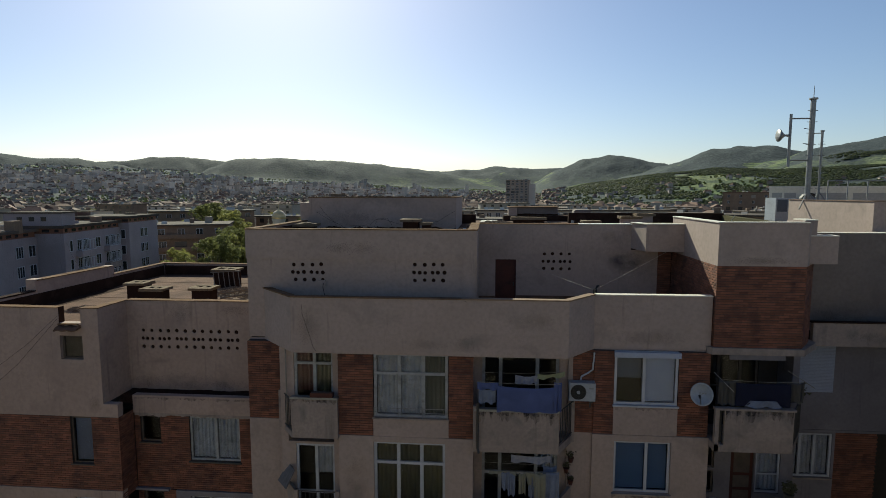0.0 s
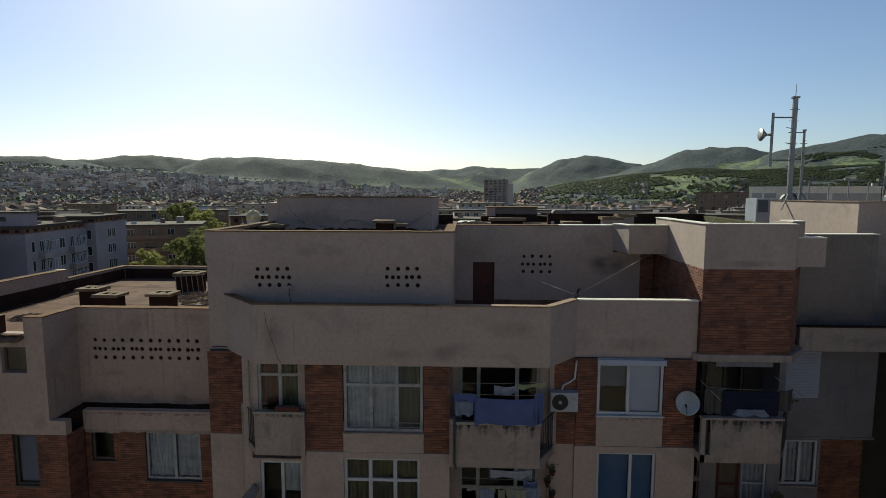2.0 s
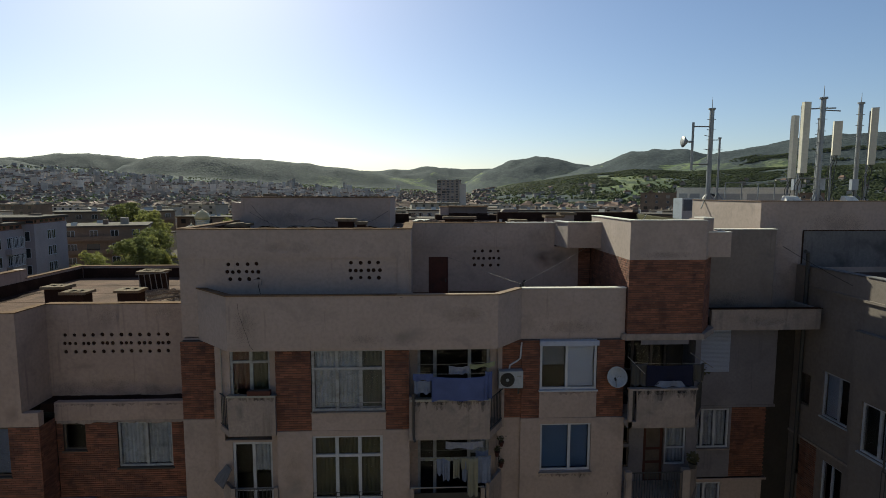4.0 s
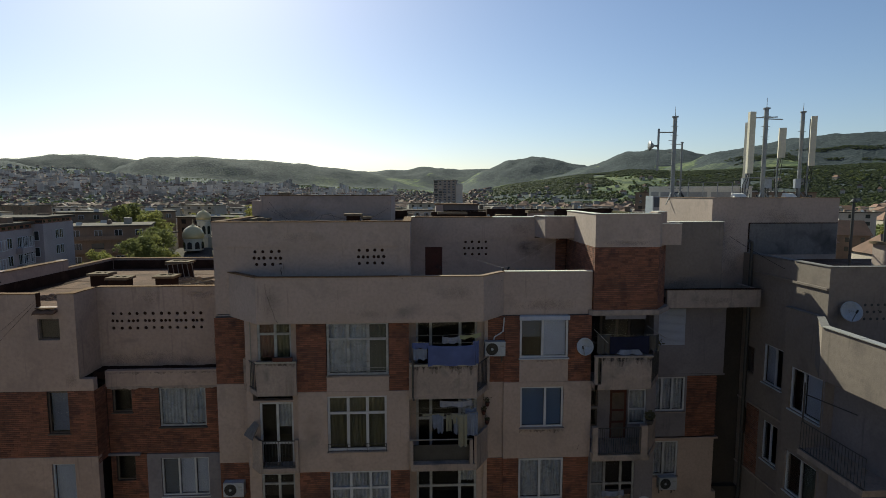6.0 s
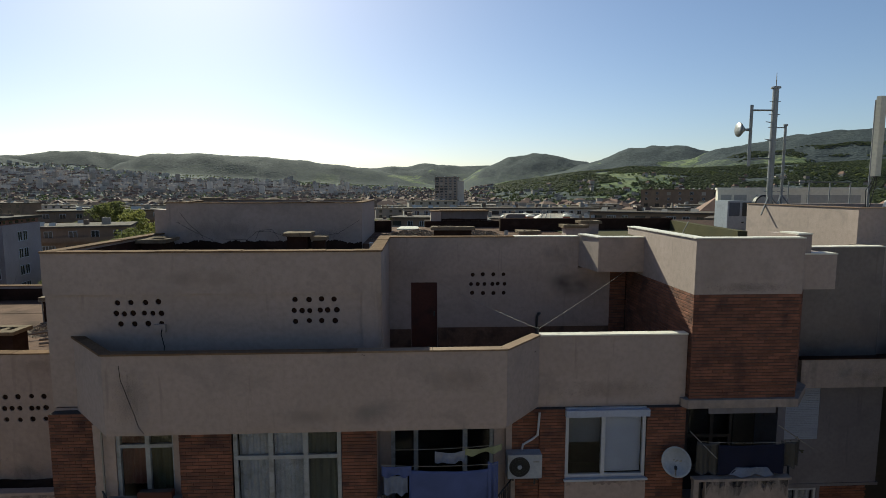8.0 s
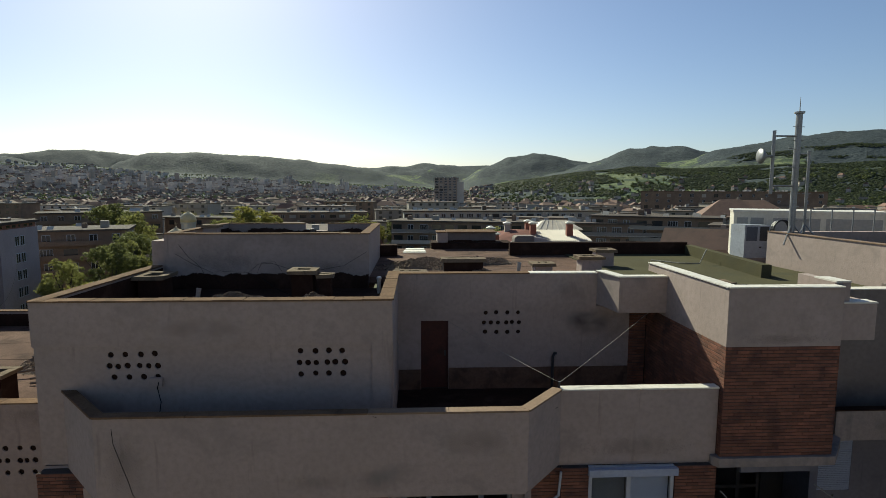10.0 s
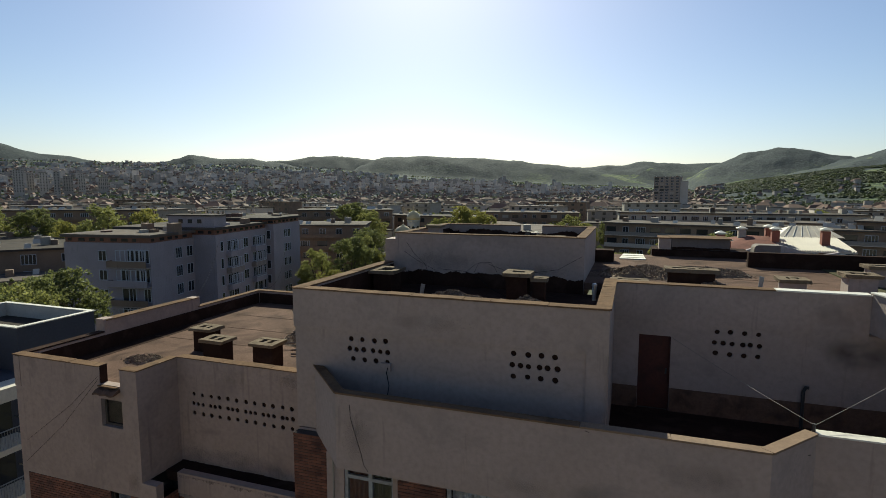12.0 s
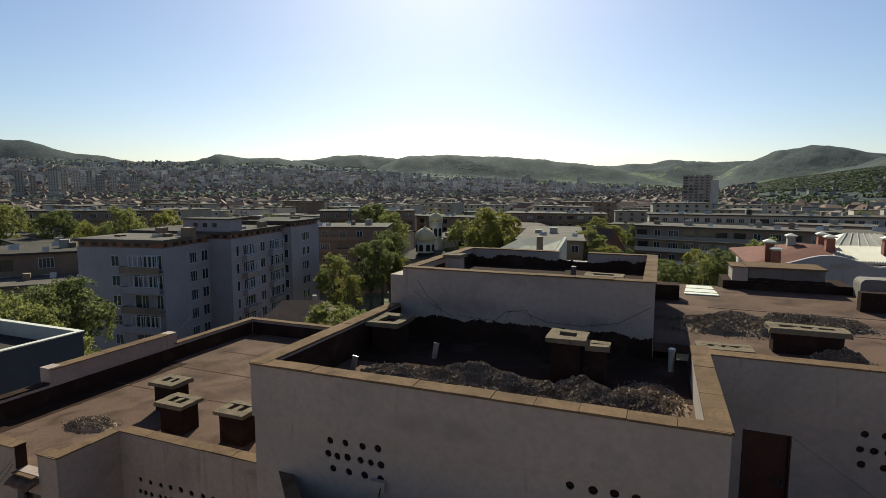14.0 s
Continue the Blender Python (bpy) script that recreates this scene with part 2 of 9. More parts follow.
PVC = surface("white_window_frame", (0.431, 0.442, 0.487), (0.359, 0.367, 0.405), 0.45, 20, 1.2, 0.05, dark=(0.224, 0.223, 0.240))
OLD_FRAME = surface("old_painted_wood_frame", (0.345, 0.353, 0.369), (0.232, 0.232, 0.234), 0.7, 30, 3.0, 0.25, dark=(0.120, 0.106, 0.095))
BROWN_FRAME = surface("bare_wood_frame", (0.104, 0.077, 0.060), (0.065, 0.050, 0.042), 0.75, 30, 3.0, 0.2)
GLASS = glass_pane("window_glass", (0.90, 0.92, 0.94))
BLUE_GLASS = glass_pane("blue_tinted_glass", (0.36, 0.47, 0.60))
# near-black plaster: the darkness of unlit rooms is put into its colour
ROOM = surface("room_shade_plaster", (0.05, 0.04, 0.034), (0.036, 0.03, 0.026), 0.9, 8, 0.8, 0.1)
CURTAIN_PALE = surface("pale_net_curtain", (0.373, 0.381, 0.410), (0.248, 0.254, 0.274), 0.9, 30, 3, 0.2, streak=0.6, dark=(0.136, 0.139, 0.151))
CURTAIN_GREEN = surface("olive_curtain", (0.059, 0.067, 0.053), (0.043, 0.049, 0.039), 0.9, 30, 3, 0.2, streak=0.6)
CURTAIN_OCHRE = surface("ochre_paper_blind", (0.078, 0.069, 0.034), (0.058, 0.052, 0.025), 0.9, 30, 2, 0.2, streak=0.4)
CURTAIN_RED = surface("rust_red_curtain", (0.128, 0.044, 0.028), (0.080, 0.029, 0.019), 0.9, 30, 2, 0.2, streak=0.4)
SHUTTER = surface("white_roller_shutter", (0.345, 0.376, 0.470), (0.289, 0.313, 0.396), 0.55, 20, 1.5, 0.05)
GREY_BLIND = surface("grey_slat_blind", (0.078, 0.092, 0.120), (0.058, 0.069, 0.091), 0.6, 20, 2, 0.05)
BLUE_CLOTH = surface("blue_sheet_cloth", (0.075, 0.099, 0.227), (0.055, 0.073, 0.171), 0.9, 60, 2, 0.2)
NAVY_CLOTH = surface("navy_blanket", (0.006, 0.007, 0.027), (0.004, 0.005, 0.018), 0.95, 60, 2, 0.2)
PALE_CLOTH = surface("pale_washing", (0.163, 0.189, 0.259), (0.111, 0.129, 0.185), 0.9, 50, 5, 0.2)
YELLOW_CLOTH = surface("cream_washing", (0.202, 0.193, 0.143), (0.163, 0.154, 0.116), 0.9, 50, 5, 0.2)
WHITE_METAL = surface("white_enamel", (0.320, 0.340, 0.382), (0.273, 0.291, 0.325), 0.4, 15, 2, 0.05, dark=(0.185, 0.186, 0.193))
BLACK_PLASTIC = surface("black_plastic", (0.02, 0.02, 0.021), (0.014, 0.014, 0.015), 0.45, 20, 2, 0.05)
RUBBLE = surface("roof_gravel", (0.30, 0.205, 0.14), (0.125, 0.085, 0.058), 0.95, 50, 2.0, 0.5, vary=0.5)
CAPSTONE = surface("rough_concrete_cap", (0.200, 0.148, 0.102), (0.136, 0.100, 0.068), 0.97, 20, 3.0, 0.6, dark=(0.056, 0.041, 0.031), spec=0.1)
WOOD = surface("grey_weathered_timber", (0.24, 0.19, 0.145), (0.16, 0.125, 0.095), 0.85, 20, 2, 0.3)
CABLE = surface("black_cable", (0.02, 0.018, 0.017), (0.014, 0.013, 0.012), 0.95, 20, 2, 0.0, spec=0.05)
PALE_WIRE = surface("pale_wire", (0.252, 0.228, 0.198), (0.198, 0.180, 0.156), 0.6, 20, 2, 0.0)
REPAIR = surface("grey_cement_repair", (0.153, 0.142, 0.143), (0.111, 0.104, 0.106), 0.93, 9, 0.7, 0.25, streak=0.8, dark=(0.033, 0.032, 0.035), dark_at=0.56)
CABIN_WHITE = surface("cream_cabin_sheet", (0.66, 0.61, 0.51), (0.57, 0.525, 0.44), 0.5, 10, 1.0, 0.05, streak=0.3)
NIGHT_BLIND = surface("blue_grey_blind", (0.098, 0.125, 0.195), (0.070, 0.090, 0.143), 0.7, 20, 2, 0.05)
def stain_film(name, a, b, full):
    """Dirt in upright streaks that thins out between them."""
    m = surface(name, a, b, 0.95, 14, 2.0, 0.0, spec=0.05)
    n, l = m.node_tree.nodes, m.node_tree.links
    tc, mp, t, r = n.new("ShaderNodeTexCoord"), n.new("ShaderNodeMapping"), n.new("ShaderNodeTexNoise"), n.new("ShaderNodeMapRange")
    mp.inputs["Scale"].default_value = (9.0, 9.0, 1.6)
    t.inputs["Scale"].default_value, t.inputs["Detail"].default_value = 1.0, 7
    r.inputs["From Min"].default_value, r.inputs["From Max"].default_value, r.inputs["To Max"].default_value = 0.36, 0.66, full
    l.new(tc.outputs["Object"], mp.inputs["Vector"])
    l.new(mp.outputs[0], t.inputs["Vector"])
    l.new(t.outputs["Fac"], r.inputs["Value"])
    l.new(r.outputs["Result"], n["Principled BSDF"].inputs["Alpha"])
    return m


def smudge_film(name, full):
    """A cloudy patch of soot that fades out towards its rim."""
    m = surface(name, (0.10, 0.082, 0.074), (0.065, 0.054, 0.05), 0.95, 10, 1.5, 0.0, spec=0.05)
    n, l = m.node_tree.nodes, m.node_tree.links
    tc, off, dist, t, fade, cloud, both = (n.new("ShaderNode" + k) for k in ("TexCoord", "VectorMath", "VectorMath", "TexNoise", "MapRange", "MapRange", "Math"))
    off.operation, dist.operation, both.operation = "SUBTRACT", "LENGTH", "MULTIPLY"
    off.inputs[1].default_value = (0.5, 0.5, 0.5)
    l.new(tc.outputs["Generated"], off.inputs[0])
    flat = n.new("ShaderNodeVectorMath")
    flat.operation = "MULTIPLY"
    flat.inputs[1].default_value = (1.0, 0.0, 1.0)
    l.new(off.outputs[0], flat.inputs[0])
    l.new(flat.outputs[0], dist.inputs[0])
    fade.interpolation_type = "SMOOTHSTEP"
    fade.inputs["From Min"].default_value, fade.inputs["From Max"].default_value = 0.5, 0.08
    l.new(dist.outputs["Value"], fade.inputs["Value"])
    t.inputs["Scale"].default_value, t.inputs["Detail"].default_value, t.inputs["Distortion"].default_value = 1.6, 8, 0.7
    l.new(tc.outputs["Object"], t.inputs["Vector"])
    cloud.inputs["From Min"].default_value, cloud.inputs["From Max"].default_value, cloud.inputs["To Max"].default_value = 0.25, 0.7, full
    l.new(t.outputs["Fac"], cloud.inputs["Value"])
    l.new(fade.outputs["Result"], both.inputs[0])
    l.new(cloud.outputs["Result"], both.inputs[1])
    l.new(both.outputs[0], n["Principled BSDF"].inputs["Alpha"])
    return m


SMUDGE = smudge_film("cloudy_soot", 0.12)
PATCH = smudge_film("heavy_soot", 0.38)
STAIN = stain_film("black_drip_stain", (0.065, 0.059, 0.060), (0.039, 0.036, 0.037), 0.6)
SOOT = stain_film("soft_soot_stain", (0.111, 0.096, 0.093), (0.072, 0.063, 0.063), 0.5)

# ---- parts that buildings share ----
brick_jobs = []   # brick facings, laid at the end of the file


def brickwork(parent, line, u0, u1, z0, z1, holes=(), single=True):
    """A mortar wall under a thing; its bricks come last."""
    bm = bmesh.new()
    line.wall(bm, u0 + 0.016, u1 - 0.016, z0, z1, holes, 0.014, 0.25)
    wall = part("brick_wall", bm, MORTAR, parent, "red facing brick with dark recessed joints")
    brick_jobs.append((wall, line, u0, u1, z0, z1, holes, single))
    return wall


def window(parent, line, u0, u1, z0, z1, splits=(0.5,), transom=None, timber=PVC, d=0.1, w=0.07, curtains=(), sill=None, sill_out=0.08, label="", name="window", mid=None, glass=None):
    """A window in an opening: frame, panes, what hangs behind them, and a sill. splits: where the mullions stand, from 0 to 1."""
    bm = bmesh.new()
    us = [u0] + [u0 + s * (u1 - u0) for s in splits] + [u1]
    zs = [z0] + ([z0 + transom * (z1 - z0)] if transom else []) + [z1]
    mids = [(u, u + w) if k == 0 else (u - w, u) if k == len(us) - 1 else (u - w * 0.6, u + w * 0.6) for k, u in enumerate(us)]
    rows = [z0 + w] + [z + s * w * 0.5 for z in zs[1:-1] for s in (-1, 1)] + [z1 - w]
    line.wall(bm, u0, u1, z0, z1, [(b, a, rows[r], rows[r + 1]) for (_, b), (a, _) in zip(mids, mids[1:]) for r in range(0, len(rows), 2)], d, d + 0.07)
    win = part(name, bm, timber, parent, label)
    for k, ((_, b), (a, _)) in enumerate(zip(mids, mids[1:])):
        for r in range(0, len(rows), 2):
            bm = bmesh.new()
            line.box(bm, b, a, d + 0.03, d + 0.036, rows[r], rows[r + 1])
            pane = part("pane", bm, glass or GLASS, win)
            pane.visible_shadow = False
        if k < len(curtains) and curtains[k]:
            material, share = curtains[k] if isinstance(curtains[k], tuple) else (curtains[k], 1.0)
            bm = bmesh.new()
            n = max(4, int((a - b) / 0.035))
            top, low = z1 - w, z1 - w - share * (z1 - z0 - 2 * w)
            flat = material in (SHUTTER, GREY_BLIND, NIGHT_BLIND)
            ph = random.random() * 6
            cols = []
            for i in range(n + 1):
                u = b + (a - b) * i / n
                wave = 0 if flat else 0.018 * math.sin(i * 1.7 + ph) + 0.01 * math.sin(i * 0.61 + ph)
                cols.append([bm.verts.new(line.at(u, d + 0.12 + wave + q, z)) for q in (0, 0.006) for z in (low, top)])
            for p, q in zip(cols, cols[1:]):
                bm.faces.new((p[0], q[0], q[1], p[1]))
                bm.faces.new((p[2], p[3], q[3], q[2]))
            part("blind" if flat else "curtain", bm, material, win)
    if sill:
        bm = bmesh.new()
        line.box(bm, u0 - 0.04, u1 + 0.04, -sill_out, d, z0 - 0.05, z0 - 0.004)
        part("sill", worn(bm, 0.008), sill, win)
    return win


def coping(parent, pts, z, width, out=0.03, thick=0.045, material=None, piece=0.5):
    """Coping slabs along the outer edge pts of a parapet, each its own piece, to the left of the line."""
    material = material or COPING
    for p, q in zip(pts, pts[1:]):
        ln = Line(p, q)
        n = max(1, round(ln.length / piece))
        for k in range(n):
            bm = bmesh.new()
            a, b = k * ln.length / n + 0.004, (k + 1) * ln.length / n - 0.004
            ln.box(bm, a, b, -out, width + out, z, z + thick + random.uniform(-0.004, 0.006))
            part("coping_slab", worn(bm, 0.006), material, parent)


def parapet(parent, pts, z0, z1, width, material, name="parapet"):
    n = len(pts)
    lines = [Line(a, b) for a, b in zip(pts, pts[1:])]
    inner = []
    for k in range(n):
        p = Vector(pts[k])
        if k == 0:
            inner.append(p + lines[0].n * width)
        elif k == n - 1:
            inner.append(p + lines[-1].n * width)
        else:
            m = (lines[k - 1].n + lines[k].n).normalized()
            inner.append(p + m * width / max(0.3, m.dot(lines[k].n)))
    for k in range(n - 1):
        bm = bmesh.new()
        prism(bm, [pts[k], pts[k + 1], tuple(inner[k + 1]), tuple(inner[k])], z0, z1)
        part(name, bm, material, parent)


# ---- the middle building ----
house = thing("apartment_building", (5, 6, 0), "grey plastered apartment block with red brick panels and roof terrace", "building")
R1, R2, R3 = 18.37, 15.66, 12.60      # tops of the three upper storeys

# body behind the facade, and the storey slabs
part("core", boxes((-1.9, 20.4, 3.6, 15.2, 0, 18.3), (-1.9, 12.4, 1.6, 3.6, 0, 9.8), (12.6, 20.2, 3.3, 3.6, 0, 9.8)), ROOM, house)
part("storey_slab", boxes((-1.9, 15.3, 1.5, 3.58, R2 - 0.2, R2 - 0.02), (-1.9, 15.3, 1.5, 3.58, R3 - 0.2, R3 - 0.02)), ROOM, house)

# terrace floor and its parapet
bm = bmesh.new()
prism(bm, [(-1.2, 1.4), (0.1, 0.16), (8.1, 0.16), (9.05, 1.25), (12.6, 1.25), (12.6, 5.0), (5.5, 5.0), (5.5, 1.5), (-1.2, 1.5)], R1 + 0.005, 18.62)
part("terrace_floor", bm, TAR, house, "black bitumen terrace floor")
terrace_edge = [(-1.42, 1.44), (0, 0), (8.2, 0), (9.12, 1.08), (12.58, 1.08)]
parapet(house, terrace_edge, R1, 20.0, 0.17, PLASTER, "terrace_parapet")
coping(house, terrace_edge[:2] + [(5.1, 0)], 20.0, 0.17, 0.03, 0.035, COPING, 1.6)
# sunlit stretch, its brightness put in as a paler slab colour
coping(house, [(5.1, 0)] + terrace_edge[2:4], 20.0, 0.17, 0.03, 0.035, PALE_COPING, 1.6)
coping(house, terrace_edge[3:], 20.0, 0.17, 0.035, 0.03, CREAM_SHEET, 1.75)
bm = bmesh.new()
prism(bm, [(-1.9, 1.42), (-1.42, 1.44), (0, 0.02), (8.18, 0.02), (9.1, 1.1), (12.55, 1.1), (12.55, 3.5), (-1.9, 3.5)], R1 - 0.06, R1 - 0.002)
part("soffit", bm, PLASTER, house)

# attic block with its vent holes
front = line_x(1.42)
band = line_x(1.38)
bm = bmesh.new()
rowsA = [(20.30, [-0.33, -0.02, 0.28, 0.56]), (20.545, [-0.42, -0.24, -0.05, 0.2, 0.38, 0.57]), (20.80, [-0.38, -0.09, 0.23, 0.53])]
rowsB = [(20.33, [3.56, 3.87, 4.15, 4.45]), (20.575, [3.53, 3.71, 3.89, 4.12, 4.30, 4.49]), (20.83, [3.55, 3.87, 4.15, 4.43])]
front.wall(bm, -1.93, -0.55, 18.4, 20.98)
front.wall(bm, -0.55, 0.70, 18.4, 20.16)
front.vents(bm, -0.55, 0.70, 20.16, 20.98, rowsA, 0.063, 0, 0.03)
front.wall(bm, 0.70, 3.40, 18.4, 20.98)
front.wall(bm, 3.40, 4.62, 18.4, 20.18)
front.vents(bm, 3.40, 4.62, 20.18, 20.98, rowsB, 0.063, 0, 0.03)
front.wall(bm, 4.62, 5.5, 18.4, 20.98)
part("attic_wall", bm, PLASTER, house, "grey plaster wall with rows of round vent holes")
# black sheets close behind the open holes stand in for their inner darkness
for r in ((-0.6, 0.75), (3.35, 4.67)):
    part("vent_backing", boxes((r[0], r[1], 1.482, 1.5, 20.1, 20.99)), TAR, house)
part("vent_backing", boxes((7.75, 9.1, 5.003, 5.02, 20.1, 20.99)), TAR, house)
part("pilaster", boxes((5.08, 5.45, 1.385, 1.418, 18.62, 20.978)), PLASTER, house)
part("attic_band", boxes((-1.95, 5.52, 1.38, 1.64, 20.98, 21.92), (5.27, 5.52, 1.64, 5.4, 18.6, 21.92), (-1.95, -1.7, 1.64, 6.8, 12.0, 21.92)), PLASTER, house)
part("attic_back", boxes((-1.6, 5.2, 1.72, 1.8, 18.6, 21.3)), TAR, house)
part("attic_roof", boxes((-1.72, 5.29, 1.62, 6.85, 21.0, 21.2)), BITUMEN, house, "brown roofing felt")
# dark layer where the penthouse shadow falls, painted in to deepen it
part("attic_roof_felt", boxes((-1.67, 5.26, 4.2, 6.8, 21.19, 21.206)), TAR, house, "dark felt deepening the penthouse shadow on the attic roof")
part("attic_lining", boxes((-1.7, 5.27, 1.645, 1.66, 21.2, 21.86), (-1.695, -1.68, 1.66, 6.8, 21.2, 21.86)), TAR, house, "black tarred upstand")
coping(house, [(-1.95, 6.75), (-1.95, 1.38), (5.52, 1.38), (5.52, 5.4)], 21.92, 0.26, 0.03, 0.035, COPING, 0.62)

# penthouse with its own low parapet
for r in ((-1.62, 4.56, 6.82, 7.06, 20.9, 22.89), (-1.62, -1.38, 7.06, 11.9, 20.9, 22.89), (4.32, 4.56, 7.06, 11.9, 20.9, 22.89), (-1.62, 1.6, 11.9, 12.13, 20.9, 22.89), (2.5, 4.56, 11.9, 12.13, 20.9, 22.89), (1.6, 2.5, 11.9, 12.13, 20.9, 22.62)):
    part("penthouse_wall", boxes(r), PLASTER, house)
part("penthouse_annex", boxes((-2.05, -1.622, 6.95, 9.5, 18.2, 22.68)), PLASTER, house)
part("penthouse_roof", boxes((-1.38, 4.32, 7.06, 11.9, 22.2, 22.38)), TAR, house)
part("penthouse_lining", boxes((-1.378, -1.36, 7.08, 11.86, 22.38, 22.74)), TAR, house, "black tarred upstand")
coping(house, [(-1.62, 12.1), (-1.62, 6.82), (4.56, 6.82), (4.56, 12.13)], 22.89, 0.24, 0.03, 0.03, COPING, 0.9)
coping(house, [(4.53, 12.13), (2.5, 12.13)], 22.89, 0.24, 0.02, 0.03, COPING, 0.9)
coping(house, [(1.6, 12.13), (-1.6, 12.13)], 22.89, 0.24, 0.02, 0.03, COPING, 0.9)

def ragged(parent, line, u0, u1, z0, z1, rough, d, material=None):
    """A tarred upstand with an uneven upper edge."""
    bm = bmesh.new()
    n = int((u1 - u0) / 0.04)
    for k in range(n):
        u = u0 + (u1 - u0) * k / n
        h = rough * (noise.noise(Vector((u * 1.3, z0, 4))) + 0.5 * noise.noise(Vector((u * 5.0, 1, z0))) + 0.35 * noise.noise(Vector((u * 17.0, 8, z0))))
        line.box(bm, u, u + (u1 - u0) / n, -d, 0.001, z0, z1 + h)
    part("tar_edge", bm, material or TAR, parent, "ragged black tar edge")


def smudge(parent, line, u0, u1, z0, z1, film=None):
    """A cloudy soot patch, a thin film on a wall."""
    bm = bmesh.new()
    line.box(bm, u0, u1, -0.004, -0.003, z0, z1)
    part("stain", bm, film or SMUDGE, parent, "cloudy soot stain")


def drips(parent, line, u0, u1, z, length, material=None, d=0.003):
    """Dirt that has run down a wall from an edge: a thin film with uneven tongues."""
    bm = bmesh.new()
    n = max(6, int((u1 - u0) / 0.035))
    cols = []
    for k in range(n + 1):
        u = u0 + (u1 - u0) * k / n
        h = 0.5 + 0.7 * noise.noise(Vector((u * 3.1, z, 2))) + 0.75 * noise.noise(Vector((u * 11.0, z, 7))) + 0.3 * noise.noise(Vector((u * 27.0, z, 1)))
        h = length * max(0.04, h)
        cols.append([bm.verts.new(line.at(u, dd, zz)) for dd, zz in ((-d, z), (-d, z - h), (0.001, z), (0.001, z - h))])
    for p, q in zip(cols, cols[1:]):
        bm.faces.new((p[1], q[1], q[0], p[0]))
        bm.faces.new((p[3], q[3], q[1], p[1]))
    part("stain", bm, material or STAIN, parent, "dark drip stains")


ragged(house, line_x(6.818), -1.6, 4.55, 21.2, 21.66, 0.13, 0.022)
ragged(house, line_x(11.866), -1.36, 4.3, 22.38, 22.66, 0.12, 0.02)

# terrace back wall with the rusty door
back = line_x(4.94)
rowsC = [(20.27, [7.97, 8.28, 8.59, 8.90]), (20.54, [7.93, 8.13, 8.33, 8.56, 8.74, 8.94]), (20.82, [7.97, 8.28, 8.59, 8.90])]
bm = bmesh.new()
back.wall(bm, 5.52, 7.8, 18.4, 20.98, [(6.155, 6.93, 18.4, 20.6)])
back.wall(bm, 7.8, 9.06, 18.4, 20.13)
back.vents(bm, 7.8, 9.06, 20.13, 20.98, rowsC, 0.062, 0, 0.03)
back.wall(bm, 9.06, 12.1, 18.4, 20.98)
part("terrace_wall", bm, PLASTER, house, "grey plaster wall with rows of round vent holes")
part("terrace_wall_band", boxes((5.52, 11.12, 4.91, 5.18, 20.98, 21.93)), PLASTER, house)
part("attic_back", boxes((7.0, 12.0, 5.25, 5.3, 18.6, 21.3)), TAR, house)
smudge(house, back, 10.1, 11.75, 20.05, 21.0, PATCH)
part("upstand", boxes((5.53, 6.15, 4.92, 4.938, 18.62, 19.2), (6.94, 12.1, 4.92, 4.938, 18.62, 19.24)), SKIRT, house, "brown tarred skirting")
part("door_lintel_band", boxes((5.53, 11.1, 4.925, 4.938, 20.93, 20.978)), PLASTER, house)
door = part("door", worn(boxes((6.17, 6.915, 5.02, 5.06, 18.64, 20.585)), 0.006), RUST, house, "rust-brown sheet steel door")
part("door_handle", boxes((6.82, 6.86, 4.985, 5.02, 19.58, 19.72)), IRON, door)
part("door_frame", boxes((6.157, 6.185, 4.97, 5.08, 18.63, 20.6), (6.9, 6.928, 4.97, 5.08, 18.63, 20.6), (6.185, 6.9, 4.97, 5.08, 20.57, 20.598)), RUST, door)
coping(house, [(5.52, 4.91), (9.2, 4.91)], 21.93, 0.27, 0.03, 0.03, COPING, 1.4)
coping(house, [(9.2, 4.91), (11.12, 4.91)], 21.93, 0.27, 0.03, 0.03, CREAM_SHEET, 1.9)
bm = bmesh.new()
prism(bm, [(11.12, 4.92), (11.32, 3.74), (12.6, 3.74), (12.6, 4.92)], 21.06, 22.0)
part("corner_beam", bm, PLASTER, house)
coping(house, [(11.1, 4.9), (11.32, 3.74), (12.6, 3.74)], 22.0, 0.22, 0.03, 0.03, CREAM_SHEET, 1.3)

bm = bmesh.new()
prism(bm, [(11.42, 4.88), (11.56, 3.99), (12.58, 3.99), (12.58, 4.88)], 22.0, 22.012)
part("corner_felt", bm, GREEN_FELT, house, "green felt strewn with rubble")

# roof behind: brown felt, then green felt
part("roof", boxes((5.52, 12.2, 5.18, 15.0, 21.35, 21.56), (4.57, 5.52, 6.84, 15.0, 21.35, 21.56), (5.3, 5.52, 5.4, 6.84, 20.9, 21.56)), BITUMEN, house, "brown roofing felt strewn with gravel")
part("roof_green", boxes((12.85, 15.0, 1.19, 4.94, 21.37, 21.6), (15.5, 18.7, 3.2, 4.94, 21.37, 21.6), (12.2, 18.7, 4.94, 12.2, 21.37, 21.6)), GREEN_FELT, house, "green mineral roofing felt")
for r in ((4.565, 5.25, 12.0, 12.6, 18.3, 22.02), (9.9, 17.4, 12.2, 12.5, 18.3, 22.1)):
    part("back_parapet", boxes(r), TAR, house, "black tarred roof parapet")

